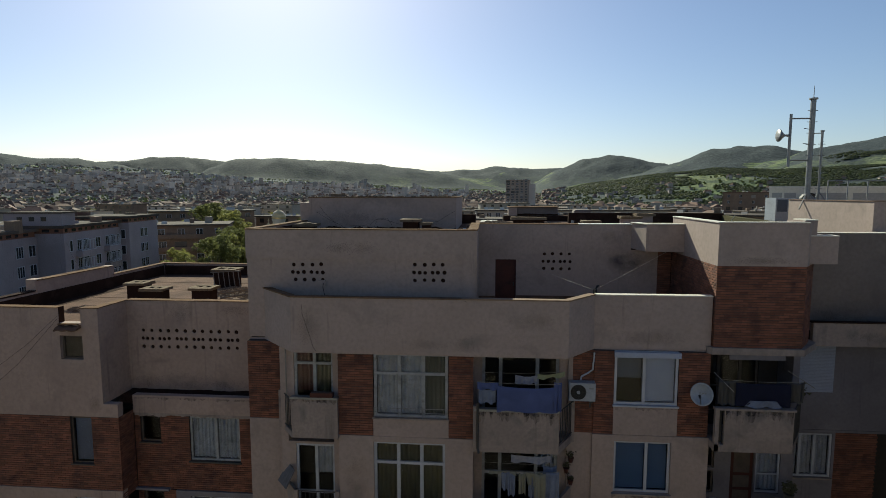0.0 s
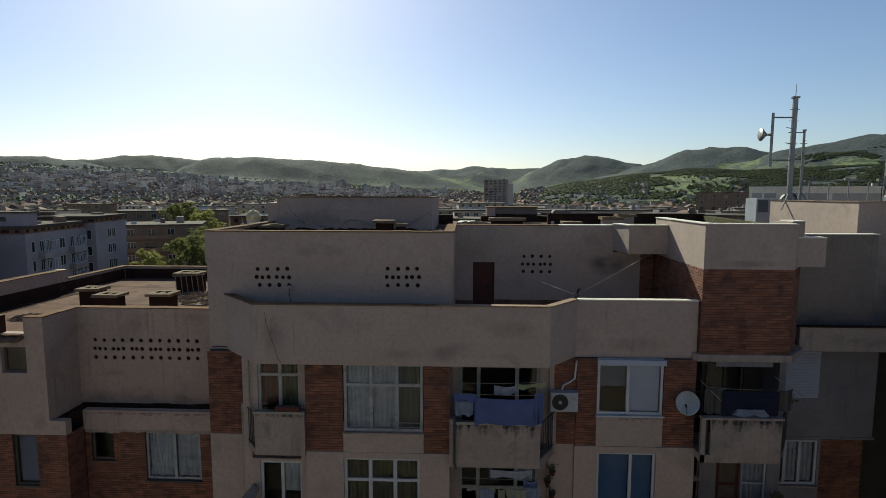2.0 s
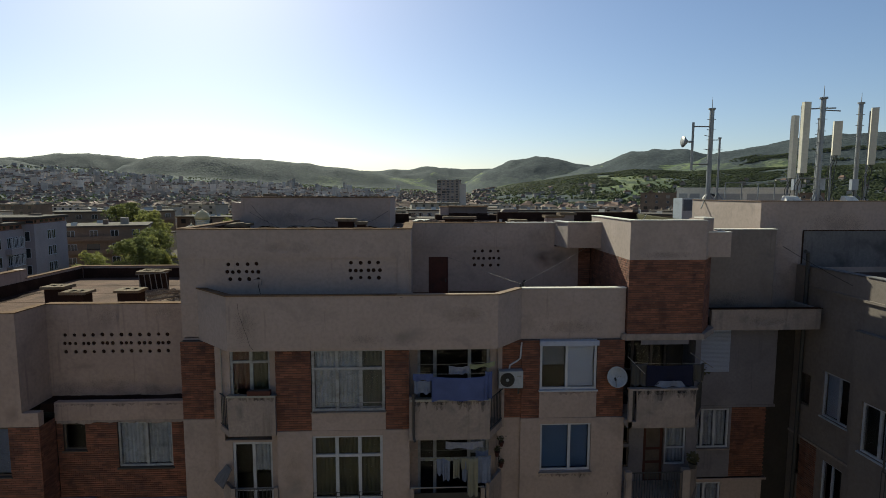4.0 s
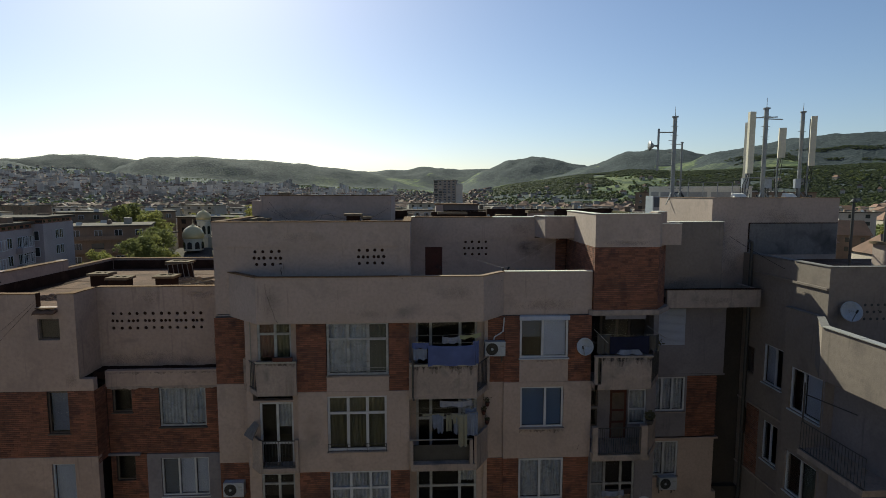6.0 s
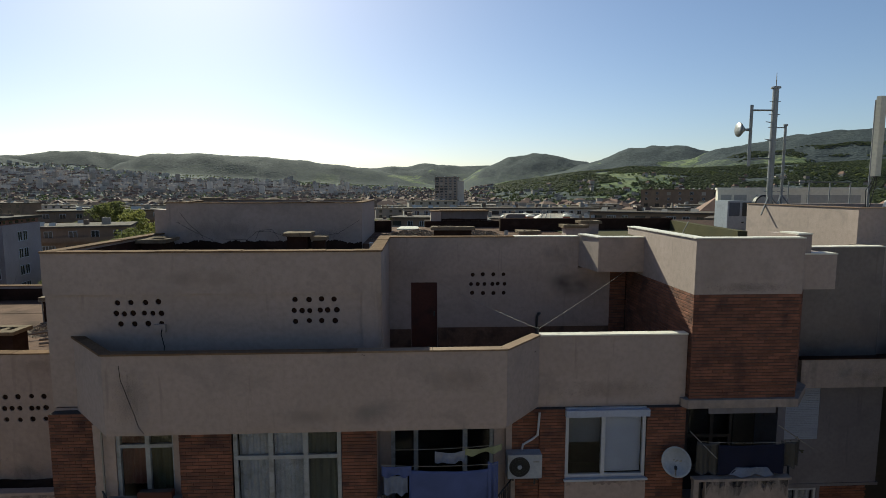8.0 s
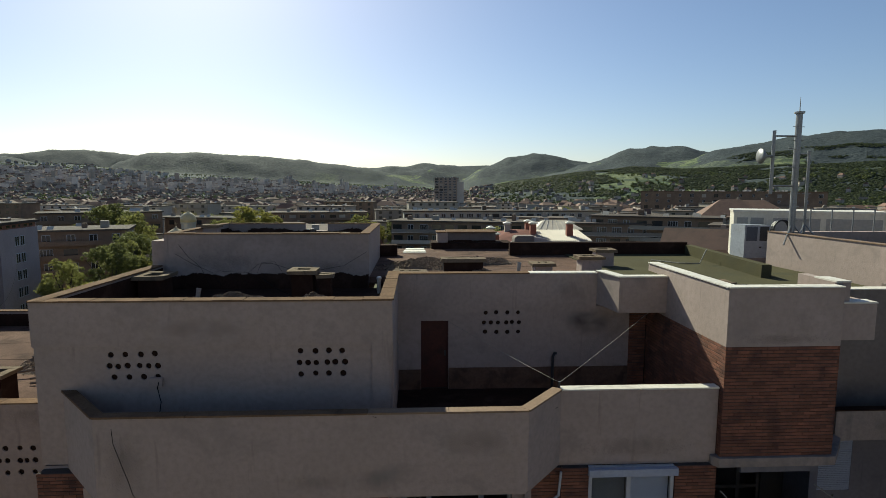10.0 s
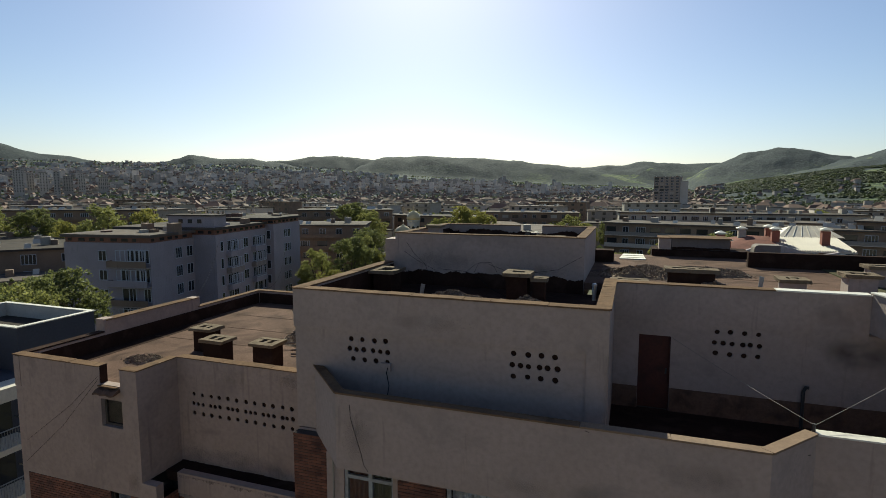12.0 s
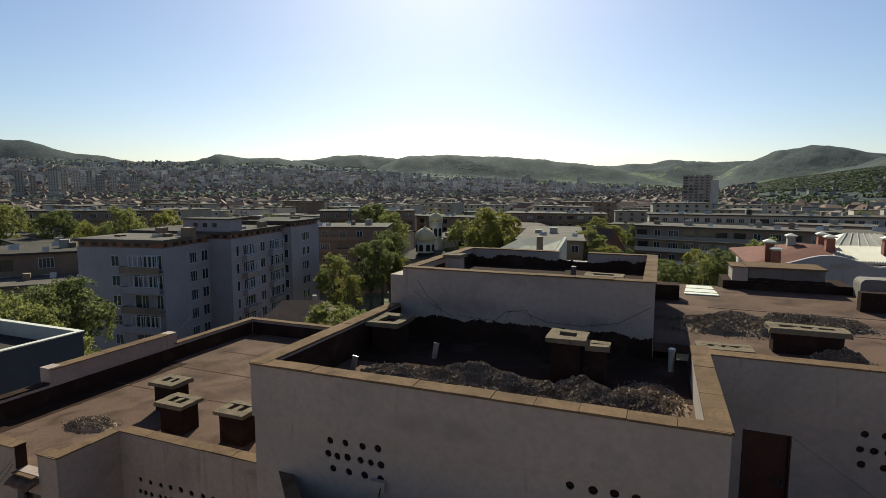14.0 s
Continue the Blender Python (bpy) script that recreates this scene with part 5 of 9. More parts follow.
GROVE = [(broad, -60.6, 54, 1.08), (dark, -57.4, 60, 1.1), (dark, -64.5, 52, 1.1), (young, -61.8, 60, 1.15), (broad, -66, 60, 1.15), 
         (broad, -60.4, 168, 1.4), (dark, -57, 160, 1.3), (young, -54.5, 150, 1.3), (broad, -52, 146, 1.35), (broad, -63.5, 165, 1.4), (young, -48.5, 150, 1.5),
         (small, -36.3, 50, 1.02), (small, -33.2, 55, 1.1), (broad, -29.6, 54, 0.82), (small, -27.3, 50, 0.98), (broad, -31.5, 62, 0.76), (young, -26.6, 60, 0.86),
         (broad, -32.8, 100, 0.86), (young, -31.6, 92, 0.8), (dark, -29.2, 104, 1.0), (broad, -28, 112, 0.95), (dark, -27.2, 118, 1.05), (young, -26.2, 112, 0.85),
         (broad, -27, 150, 1.2), (dark, -29, 165, 1.35), (dark, -27.6, 170, 1.2), (young, -16.6, 138, 1.55), (young, -15, 134, 1.45), (young, -18, 130, 1.2), (broad, -19.5, 145, 1.1),
         (broad, -6.5, 128, 1.05), (young, -4.5, 120, 1.0), (dark, 2.0, 92, 0.9), (broad, 4.5, 96, 0.95), (dark, 6.6, 95, 1.05), (broad, 9.0, 100, 1.12), (young, 9.8, 108, 1.2), (dark, 0.2, 100, 0.85)]
for src, az, dist, size in GROVE:
    px, py = spot(az, dist)
    copy = copy_thing(src, pose(px, py, 0, 0, 0, (az * 37) % 360))
    copy.scale = (size * 0.95, size * 0.95, size)
for k, (px, py, s) in enumerate(((-17.5, 24.5, 1.03), (-22.5, 21.8, 1.0))):
    copy = copy_thing(small, pose(px, py, 0, 0, 0, 100 * k))
    copy.scale = (s, s, s)

# ---- houses round about ----
def frame_mesh(w, h, cross, name="window"):
    bm = bmesh.new()
    t = 0.09
    bars = [-w / 2] + [-w / 2 + w * (k + 1) / (cross + 1) for k in range(cross)] + [w / 2]
    Line((0, 0), (1, 0)).wall(bm, -w / 2, w / 2, 0, h, [(a + t * (1 if k == 0 else 0.5), b - t * (1 if k == cross else 0.5), t, h - t) for k, (a, b) in enumerate(zip(bars, bars[1:]))], -0.06, 0.02)
    me = bpy.data.meshes.new(name)
    bm.to_mesh(me)
    bm.free()
    me.materials.append(PVC)
    bm = boxes((-w / 2 + 0.02, w / 2 - 0.02, -0.025, 0.015, 0.02, h - 0.02))
    glass = bpy.data.meshes.new("pane")
    bm.to_mesh(glass)
    bm.free()
    glass.materials.append(FAR_GLASS)
    return me, glass


FRAMES = {}


def put_window(parent, line, u, z, w, h, cross=1):
    key = (round(w, 2), round(h, 2), cross)
    if key not in FRAMES:
        FRAMES[key] = frame_mesh(*key)
    m = Matrix.Translation(line.at(u, 0, z)) @ Matrix.Rotation(math.atan2(line.t.y, line.t.x), 4, "Z")
    ob = new("window", FRAMES[key][0])
    ob.parent = parent
    ob.matrix_parent_inverse = parent.matrix_basis.inverted()
    ob.matrix_basis = m
    pane = new("pane", FRAMES[key][1])
    pane.parent = ob
    return ob


# the blue-grey apartment house in three staggered blocks
grey = thing("apartment_house", (-56, 50, 0), "blue-grey apartment house with balconies and red-brown roof edge", "building")
ga, gb = Vector((-0.985, -0.17)), Vector((-0.17, 0.985))
C = Vector((-56.6, 47.2))
P2 = C + gb * 9.9 - ga * 3.7
P3 = P2 + gb * 16.1 - ga * 1.5
for p, w, d, top in ((C, 13.5, 9.9, 16.9), (P2, 17.2, 16.1, 17.3), (P3, 18.7, 11.3, 18.0)):
    front = Line(p + ga * w, p)
    sidel = Line(p, p + gb * d)
    bm = bmesh.new()
    front.box(bm, 0, w, 0, d, 0, top)
    part("wall", bm, GREY_HOUSE, grey)
    bm = bmesh.new()
    front.box(bm, 0.15, w - 0.15, 0.15, d - 0.15, top, top + 0.75)
    part("attic_strip", bm, WOOD_FASCIA, grey, "red-brown attic strip")
    bm = bmesh.new()
    front.box(bm, -0.3, w + 0.3, -0.3, d + 0.3, top + 0.75, top + 1.15)
    part("roof", worn(bm, 0.04), FLAT_ROOF, grey)
    for ln, length in ((front, w), (sidel, d)):
        for k in range(int(length / 1.7)):
            bm = bmesh.new()
            u = 0.6 + k * 1.7
            ln.box(bm, u, u + (0.95 if k % 3 else 0.55), 0.1, 0.2, top + 0.2, top + 0.6)
            part("attic_opening", bm, FAR_GLASS, grey)
    for f in range(6):
        z = top - 2.75 - 2.72 * f
        if d < 10.5:
            put_window(grey, front, w * 0.45, z + 0.15, 1.3, 1.5, 1)
            for u, cr in ((0.70, 0), (0.78, 1), (0.87, 1), (0.95, 1)):
                if (f + int(u * 50)) % 5:
                    put_window(grey, front, w * u, z - 0.05, 1.1, 1.9, cr)
            bm = bmesh.new()
            front.box(bm, w * 0.55, w * 1.0, -1.0, 0, z - 0.72, z - 0.55)
            part("balcony", bm, CONCRETE, grey)
            bm = bmesh.new()
            front.box(bm, w * 0.55, w * 1.0, -1.0, -0.92, z - 0.549, z + 0.3)
            front.box(bm, w * 0.55, w * 0.555, -0.92, 0, z - 0.549, z + 0.3)
            part("balcony_front", bm, GREY_HOUSE if f % 2 else BROWN_HOUSE, grey)
            if f in (0, 1, 3):
                bm = bmesh.new()
                Line(front.at(0, -1.0, 0)[:2], front.at(1, -1.0, 0)[:2]).wall(bm, w * 0.66, w * 0.995, z + 0.32, z + 1.85, [(w * (0.665 + 0.055 * k), w * (0.71 + 0.055 * k), z + 0.4, z + 1.78) for k in range(6)], 0, 0.06)
                part("balcony_glazing", bm, PVC, grey, "white framed balcony glazing")
            for u in (0.62, 0.88):
                put_window(grey, sidel, d * u, z, 1.5, 1.65, 2 if u < 0.7 else 1)
        elif d > 15:
            for u, cr in ((0.10, 0), (0.24, 2), (0.34, 1), (0.55, 1), (0.74, 2), (0.84, 1), (0.95, 0)):
                put_window(grey, sidel, d * u, z, 1.5 if cr else 0.8, 1.65, cr)
            for a, b in ((0.17, 0.42), (0.66, 0.90)):
                bm = bmesh.new()
                sidel.box(bm, d * a, d * b, -0.9, 0, z - 0.9, z - 0.08)
                part("balcony", bm, GREY_HOUSE if (f + int(a * 9)) % 2 else CONCRETE, grey)
                if f != 3:
                    bm = bmesh.new()
                    n = 5
                    Line(sidel.at(0, -0.88, 0)[:2], sidel.at(1, -0.88, 0)[:2]).wall(bm, d * a + 0.1, d * b - 0.1, z - 0.06, z + 1.55, [(d * a + 0.2 + k * (d * (b - a) - 0.3) / n, d * a + 0.08 + (k + 1) * (d * (b - a) - 0.3) / n, z + 0.02, z + 1.47) for k in range(n)], 0, 0.06)
                    part("balcony_glazing", bm, PVC, grey, "white framed balcony glazing")
        else:
            put_window(grey, front, w - 1.0, z, 0.8, 1.6, 0)
            for u in (0.42, 0.56):
                put_window(grey, sidel, d * u, z, 1.3, 1.6, 1)
stair = Line(P2 + ga * 17.2, P2)
bm = bmesh.new()
stair.box(bm, 9.2, 17.0, 0.1, 3.4, 18.45, 20.2)
head = part("stair_head", bm, GREY_HOUSE, grey, "raised grey stair head")
bm = bmesh.new()
stair.box(bm, 9.0, 17.2, -0.1, 3.6, 20.2, 20.4)
part("stair_head_roof", bm, FLAT_ROOF, grey)
for u in (11.0, 12.6, 14.2):
    bm = bmesh.new()
    stair.box(bm, u, u + 0.7, 0.05, 0.12, 19.1, 19.7)
    part("opening", bm, FAR_GLASS, head)
rnd = random.Random(77)
for k in range(16):
    q = (C if k % 3 == 0 else P2 if k % 3 == 1 else P3) + ga * rnd.uniform(2, 12) + gb * rnd.uniform(1.5, 9)
    zt = (18.05, 18.45, 19.15)[k % 3]
    a, b2, h = rnd.uniform(0.3, 1.3), rnd.uniform(0.2, 0.6), rnd.uniform(0.15, 0.7)
    clutter = part("roof_clutter", worn(boxes((q.x - a, q.x + a, q.y - b2, q.y + b2, zt - 0.02, zt + h)), 0.04), rnd.choice((BROWN_HOUSE, SHEET, GREY_HOUSE, TILE)), grey)
for x, y, s in ((-58, 53, 0.7), (-62, 52, 0.6), (-60, 62, 0.9), (-57.5, 68, 0.6)):
    part("chimney", worn(boxes((x - s, x + s, y - s, y + s, 17.6, 19.0 + s * 0.5)), 0.05), BROWN_HOUSE, grey)


def house_block(name, label, p0, p1, depth, top, floors, wall, roof, pitch=3.2, size=(1.5, 1.5), bands=True, fascia=None, base=0.0, side=False, step=2.9, joined=False, band=None, loggias=0.2):
    """A flat-roofed house: walls, roof slab, windows in rows, and balcony bands on the side that is seen."""
    t = thing(name, (p0[0], p0[1], base), label, "building")
    ln = Line(p0, p1)
    bm = bmesh.new()
    ln.box(bm, 0, ln.length, 0, depth, base, top)
    part("wall", bm, wall, t)
    bm = bmesh.new()
    ln.box(bm, -0.4, ln.length + 0.4, -0.5, depth + 0.4, top, top + 0.35)
    part("roof", worn(bm, 0.04), roof, t)
    rnd = random.Random(int(abs(p0[0] * 13 + p0[1] * 7)))
    many = bmesh.new()
    for f in range(floors):
        z = top - step * (f + 1) + 0.75
        n = int(ln.length / pitch)
        for k in range(n):
            u = (k + 0.5) * ln.length / n + rnd.uniform(-0.15, 0.15)
            if joined:
                ln.box(many, u - size[0] / 2, u + size[0] / 2, -0.04, 0.02, z, z + size[1])
            else:
                kind = rnd.random()
                if kind < 0.82 - loggias:
                    put_window(t, ln, u, z, size[0], size[1], rnd.choice((1, 1, 2)))
                elif kind < 1 - loggias:
                    put_window(t, ln, u, z - 0.3, size[0] * 1.5, size[1] * 1.2, 3)
                else:
                    # flat dark box carries the shade of an open loggia; a few are pale
                    bm = bmesh.new()
                    ln.box(bm, u - size[0] * 0.8, u + size[0] * 0.8, -0.03, 0.02, z - 0.5, z + size[1] * 0.95)
                    part("loggia", bm, FAR_GLASS if kind < 0.95 else PALE_HOUSE, t, "flat panel in place of an open loggia")
        if bands:
            bm = bmesh.new()
            ln.box(bm, 0.3, ln.length - 0.3, -1.1, 0, z - 0.75, z - 0.6)
            ln.box(bm, 0.3, ln.length - 0.3, -1.1, -1.0, z - 0.6, z + 0.25)
            part("balcony", bm, band or wall, t, "long balcony")
        if side:
            sl = Line(p1, (p1[0] + ln.n.x * depth, p1[1] + ln.n.y * depth)) if side > 0 else Line((p0[0] + ln.n.x * depth, p0[1] + ln.n.y * depth), p0)
            for k in range(max(1, int(depth / 4))):
                put_window(t, sl, (k + 0.5) * 4, z, size[0], size[1], 1)
    if joined:
        part("glazing", many, FAR_GLASS, t)["kind"] = "stuff"
    else:
        many.free()
    for k in range(max(2, int(ln.length / 9))):
        u, s = rnd.uniform(2, ln.length - 2), rnd.uniform(0.4, 0.9)
        bm = bmesh.new()
        ln.box(bm, u - s, u + s, depth * 0.4, depth * 0.4 + 1.2, top + 0.35, top + rnd.uniform(1.0, 1.9))
        part("chimney", bm, PALE_HOUSE if rnd.random() < 0.5 else BROWN_HOUSE, t)
    for k in range(int(ln.length / (5 if not joined else 11))):
        u, v = rnd.uniform(1, ln.length - 1), rnd.uniform(0.5, depth - 2)
        bm = bmesh.new()
        a, b, c = ln.at(u, v, top + 0.36), ln.at(u + rnd.uniform(0.9, 1.6), v, top + 0.36), rnd.uniform(0.7, 1.2)
        e, g = ln.n * 0.05, ln.n * c
        faces(bm, [a, b, (b[0] + e.x, b[1] + e.y, b[2]), (a[0] + e.x, a[1] + e.y, a[2]), (a[0] + g.x, a[1] + g.y, a[2] + c * 0.8), (b[0] + g.x, b[1] + g.y, b[2] + c * 0.8), (b[0] + g.x + e.x, b[1] + g.y + e.y, b[2] + c * 0.8), (a[0] + g.x + e.x, a[1] + g.y + e.y, a[2] + c * 0.8)], CUBE)
        part("solar_panel", bm, SHEET if k % 3 else WHITE_RENDER, t, "tilted panel on the roof")
    return t


TOWER_WALL = surface("tower_render", (0.32, 0.25, 0.205), (0.25, 0.195, 0.16), 0.9, 4, 0.2, 0.0, streak=0.4)
house_block("apartment_house", "long brown apartment row with continuous balconies", (-0.6, 136), (78, 118), 12, 15.8, 5, BROWN_HOUSE, FLAT_ROOF, 3.4, band=TOWN_WALL, loggias=0.42)
house_block("apartment_house", "receding apartment row with pale balcony bands", (51, 128), (94, 104), 12, 17.6, 5, BROWN_HOUSE, FLAT_ROOF, 3.3, band=PALE_HOUSE, loggias=0.5)
house_block("apartment_house", "brown apartment house behind street trees", (-74, 100.5), (-55, 108), 14, 15.6, 4, BROWN_HOUSE, FLAT_ROOF, 4.0, side=1)
house_block("office_building", "low grey house with tiered flat roofs", (-106, 40), (-88, 62), 16, 13.6, 2, BROWN_HOUSE, FLAT_ROOF, 5.5, bands=False)
house_block("office_building", "low hall with wide flat roof", (-98, 34), (-79, 57), 12, 9.6, 1, BROWN_HOUSE, FLAT_ROOF, 6.0, bands=False)
house_block("apartment_house", "brick-brown apartment house beyond the trees", (-190, 96), (-142, 122), 14, 17.5, 5, BROWN_HOUSE, FLAT_ROOF, 4.2)
house_block("apartment_house", "flat-roofed apartment house with roof clutter", (-22, 102), (-9, 104), 40, 14.4, 4, BROWN_HOUSE, FLAT_ROOF, 3.2, side=1)
house_block("apartment_house", "wide brown apartment house beyond the square", (-52, 205), (-14, 212), 14, 15.0, 4, BROWN_HOUSE, FLAT_ROOF, 3.6)
house_block("apartment_house", "apartment row with loggias", (2, 172), (70, 176), 12, 17.0, 4, PALE_HOUSE, FLAT_ROOF, 2.9)
house_block("apartment_house", "brown flat-roofed house in the old town", (-102, 150), (-74, 166), 14, 17.0, 4, BROWN_HOUSE, FLAT_ROOF, 3.6)
house_block("town_house", "long brown barracks building with dark eaves below the hill", (166, 372), (262, 318), 18, 23.5, 3, BROWN_HOUSE, TILE, 7.0, (1.6, 1.8), False, step=4.0)
# pale house given grey walls that hold the shade of its front
house_block("town_house", "small pale house with dark windows, its shade put in as grey", (52.2, 73.2), (56.2, 70.4), 8, 18.6, 4, GREY_HOUSE, FLAT_ROOF, 1.7, (1.0, 1.7), False)
tower = house_block("tower_block", "brown-grey twelve-storey tower block", (26.5, 600), (51, 595), 16, 37.5, 9, TOWER_WALL, FLAT_ROOF, 4.2, (2.6, 1.7), False)
part("stair_tower", boxes((51.5, 59, 598, 610, 0, 33.5)), BLOCK_WALL, tower)


for az, far, wide, high in ((-59.3, 1230, 13, 31), (-58.4, 1290, 10, 20), (-57.0, 1260, 16, 33), (-56.2, 1320, 12, 24), (-55.3, 1300, 14, 28), (-54.4, 1240, 10, 32), (-53.6, 1300, 16, 22), (-52.6, 1330, 12, 25), (-51.0, 1380, 18, 17), (-60.8, 1330, 14, 24)):
    px, py = spot(az, far)
    c, sn = math.cos(radians(az)), -math.sin(radians(az))
    house_block("tower_block", "tall pale housing tower of the far town", (px - c * wide / 2, py - sn * wide / 2), (px + c * wide / 2, py + sn * wide / 2), 12, high + 17 + land_z(px, py), int(high / 3.2) + 4, BLOCK_WALL, FLAT_ROOF, 3.6, (1.6, 1.5), False, joined=True)


def roofed_house(label, cx, cy, w, d, turn, eaves, ridge, wall, roof, hip=0.5, name="town_house", joined=False):
    """A house with a hipped or gabled tile roof."""
    t = thing(name, (cx, cy, 0), label, "house")
    c, s = math.cos(radians(turn)), math.sin(radians(turn))
    ln = Line((cx - c * w / 2 + s * d / 2, cy - s * w / 2 - c * d / 2), (cx + c * w / 2 + s * d / 2, cy + s * w / 2 - c * d / 2))
    bm = bmesh.new()
    ln.box(bm, 0, w, 0, d, 0, eaves)
    part("wall", bm, wall, t)
    o = 0.5
    h = hip * d / 2
    bm = bmesh.new()
    faces(bm, [ln.at(-o, -o, eaves), ln.at(w + o, -o, eaves), ln.at(w + o, d + o, eaves), ln.at(-o, d + o, eaves), ln.at(h, d / 2, ridge), ln.at(w - h, d / 2, ridge)],
          [(0, 1, 5, 4), (1, 2, 5), (2, 3, 4, 5), (3, 0, 4), (3, 2, 1, 0)])
    part("roof", bm, roof, t, "tiled roof")
    if joined:
        many = bmesh.new()
        for k in range(max(2, int(w / 3.5))):
            u = (k + 0.5) * w / max(2, int(w / 3.5))
            for z in (eaves - 2.2, eaves - 5.2):
                ln.box(many, u - 0.55, u + 0.55, -0.04, 0.02, z, z + 1.5)
        part("glazing", many, FAR_GLASS, t)["kind"] = "stuff"
    for k in range(0 if joined else max(2, int(w / 3.5))):
        put_window(t, ln, (k + 0.5) * w / max(2, int(w / 3.5)), eaves - 2.2, 1.1, 1.5, 1)
    bm = bmesh.new()
    ln.box(bm, w * 0.62, w * 0.62 + 0.6, d * 0.62, d * 0.62 + 0.6, eaves, ridge + 0.5)
    part("chimney", bm, PALE_HOUSE, t)
    return t


roofed_house("small old house with brown tiled roof among trees", -40.5, 55.5, 9, 7, 20, 7.2, 9.6, BROWN_HOUSE, TILE)
roofed_house("white house with red tiled gable roof", 41.2, 53.6, 10, 9, -30, 16.4, 19.7, WHITE_RENDER, TILE, 0.0)
roofed_house("large house with hipped red tile roof", 97, 144, 17, 13, -20, 17.0, 21.8, PALE_HOUSE, TILE, 0.9)
roofed_house("house with brown hipped roof", 108, 150, 18, 14, -22, 17.0, 21.5, PALE_HOUSE, TILE, 0.9)

# pale slab-roofed house behind the penthouse
slab_house = thing("town_house", (-12, 60, 0), "house with pale low-pitched slab roof and white gable", "house")
bm = bmesh.new()
prism(bm, [(-21.5, 57), (-8.0, 56), (-7.0, 66), (-20.5, 67)], 0, 13.2)
part("wall", bm, WHITE_RENDER, slab_house)
bm = bmesh.new()
faces(bm, [(-22, 56.6, 13.2), (-8.2, 55.6, 14.6), (-7.2, 66.4, 18.2), (-12.5, 66.9, 18.4), (-22, 56.6, 12.9), (-8.2, 55.6, 14.3), (-7.2, 66.4, 17.9), (-12.5, 66.9, 18.1)],
      [(0, 1, 2, 3), (7, 6, 5, 4), (0, 4, 5, 1), (1, 5, 6, 2), (2, 6, 7, 3), (3, 7, 4, 0)])
part("roof", bm, STONE_ROOF, slab_house, "pale slab roof")
bm = bmesh.new()
faces(bm, [(-7.9, 55.8, 8), (-7.9, 55.8, 15.0), (-6.9, 66.4, 18.6), (-6.9, 66.4, 8), (-7.5, 55.8, 8), (-7.5, 55.8, 15.0), (-6.5, 66.4, 18.6), (-6.5, 66.4, 8)], CUBE)
part("gable_wall", bm, WHITE_RENDER, slab_house, "white gable wall")
part("chimney", worn(boxes((-9.6, -8.9, 62, 62.7, 16, 18.9)), 0.04), BROWN_HOUSE, slab_house)

# church with two gilt domes
church = thing("church", (-51, 124, 0), "small white church with two pale gilt domes", "church")
def dome(cx, cy, r, z0, drum, windows):
    bm = bmesh.new()
    lathe(bm, [(r * 0.93, z0), (r * 0.93, z0 + drum * 0.9), (r * 1.02, z0 + drum * 0.92), (r * 1.02, z0 + drum)], cx, cy, 24)
    d = part("drum", bm, WHITE_RENDER, church, "white drum with arched windows")
    bm = bmesh.new()
    lathe(bm, [(r * 1.0, z0 + drum), (r * 1.06, z0 + drum + r * 0.25), (r * 1.0, z0 + drum + r * 0.6), (r * 0.78, z0 + drum + r * 0.98), (r * 0.45, z0 + drum + r * 1.24), (r * 0.12, z0 + drum + r * 1.4), (r * 0.05, z0 + drum + r * 1.55)], cx, cy, 28)
    g = part("dome", bm, GOLD, church, "gilt copper dome", smooth=True)
    zt = z0 + drum + r * 1.5
    part("cross", boxes((cx - 0.05, cx + 0.05, cy - 0.05, cy + 0.05, zt, zt + 1.2), (cx - 0.35, cx + 0.35, cy - 0.04, cy + 0.04, zt + 0.7, zt + 0.8)), GOLD, church)
    for k in range(windows):
        a = -math.pi / 2 + 0.35 + (k - windows / 2 + 0.5) * math.tau / 8
        ln = Line((cx + math.cos(a) * r * 0.94 + math.sin(a), cy + math.sin(a) * r * 0.94 - math.cos(a)), (cx + math.cos(a) * r * 0.94 - math.sin(a), cy + math.sin(a) * r * 0.94 + math.cos(a)))
        bm = bmesh.new()
        pts = [(-0.22 * r, drum * 0.15), (0.22 * r, drum * 0.15), (0.22 * r, drum * 0.55)] + [(0.22 * r * math.cos(q), drum * 0.55 + 0.22 * r * math.sin(q)) for q in (0.5, 1.05, 1.57, 2.1, 2.64)] + [(-0.22 * r, drum * 0.55)]
        vs = [bm.verts.new(ln.at(1 + u, dd, z0 + z)) for dd in (-0.06, 0.3) for u, z in pts]
        n = len(pts)
        bm.faces.new(vs[:n][::-1])
        for i in range(n):
            bm.faces.new((vs[i], vs[(i + 1) % n], vs[n + (i + 1) % n], vs[n + i]))
        part("window", bm, FAR_GLASS, d)
dome(-50.5, 120.9, 2.45, 8.7, 3.0, 4)
dome(-50.6, 128.3, 1.8, 11.6, 4.5, 3)
bm = bmesh.new()
lathe(bm, [(1.9, 4.0), (1.9, 11.2), (2.05, 11.3), (2.05, 11.6)], -50.6, 128.3, 8)
part("bell_tower", bm, WHITE_RENDER, church)
bm = bmesh.new()
prism(bm, [(-58, 117), (-45.5, 117), (-45.5, 131), (-58, 131)], 0, 7.4)
part("wall", bm, PALE_HOUSE, church)
bm = bmesh.new()
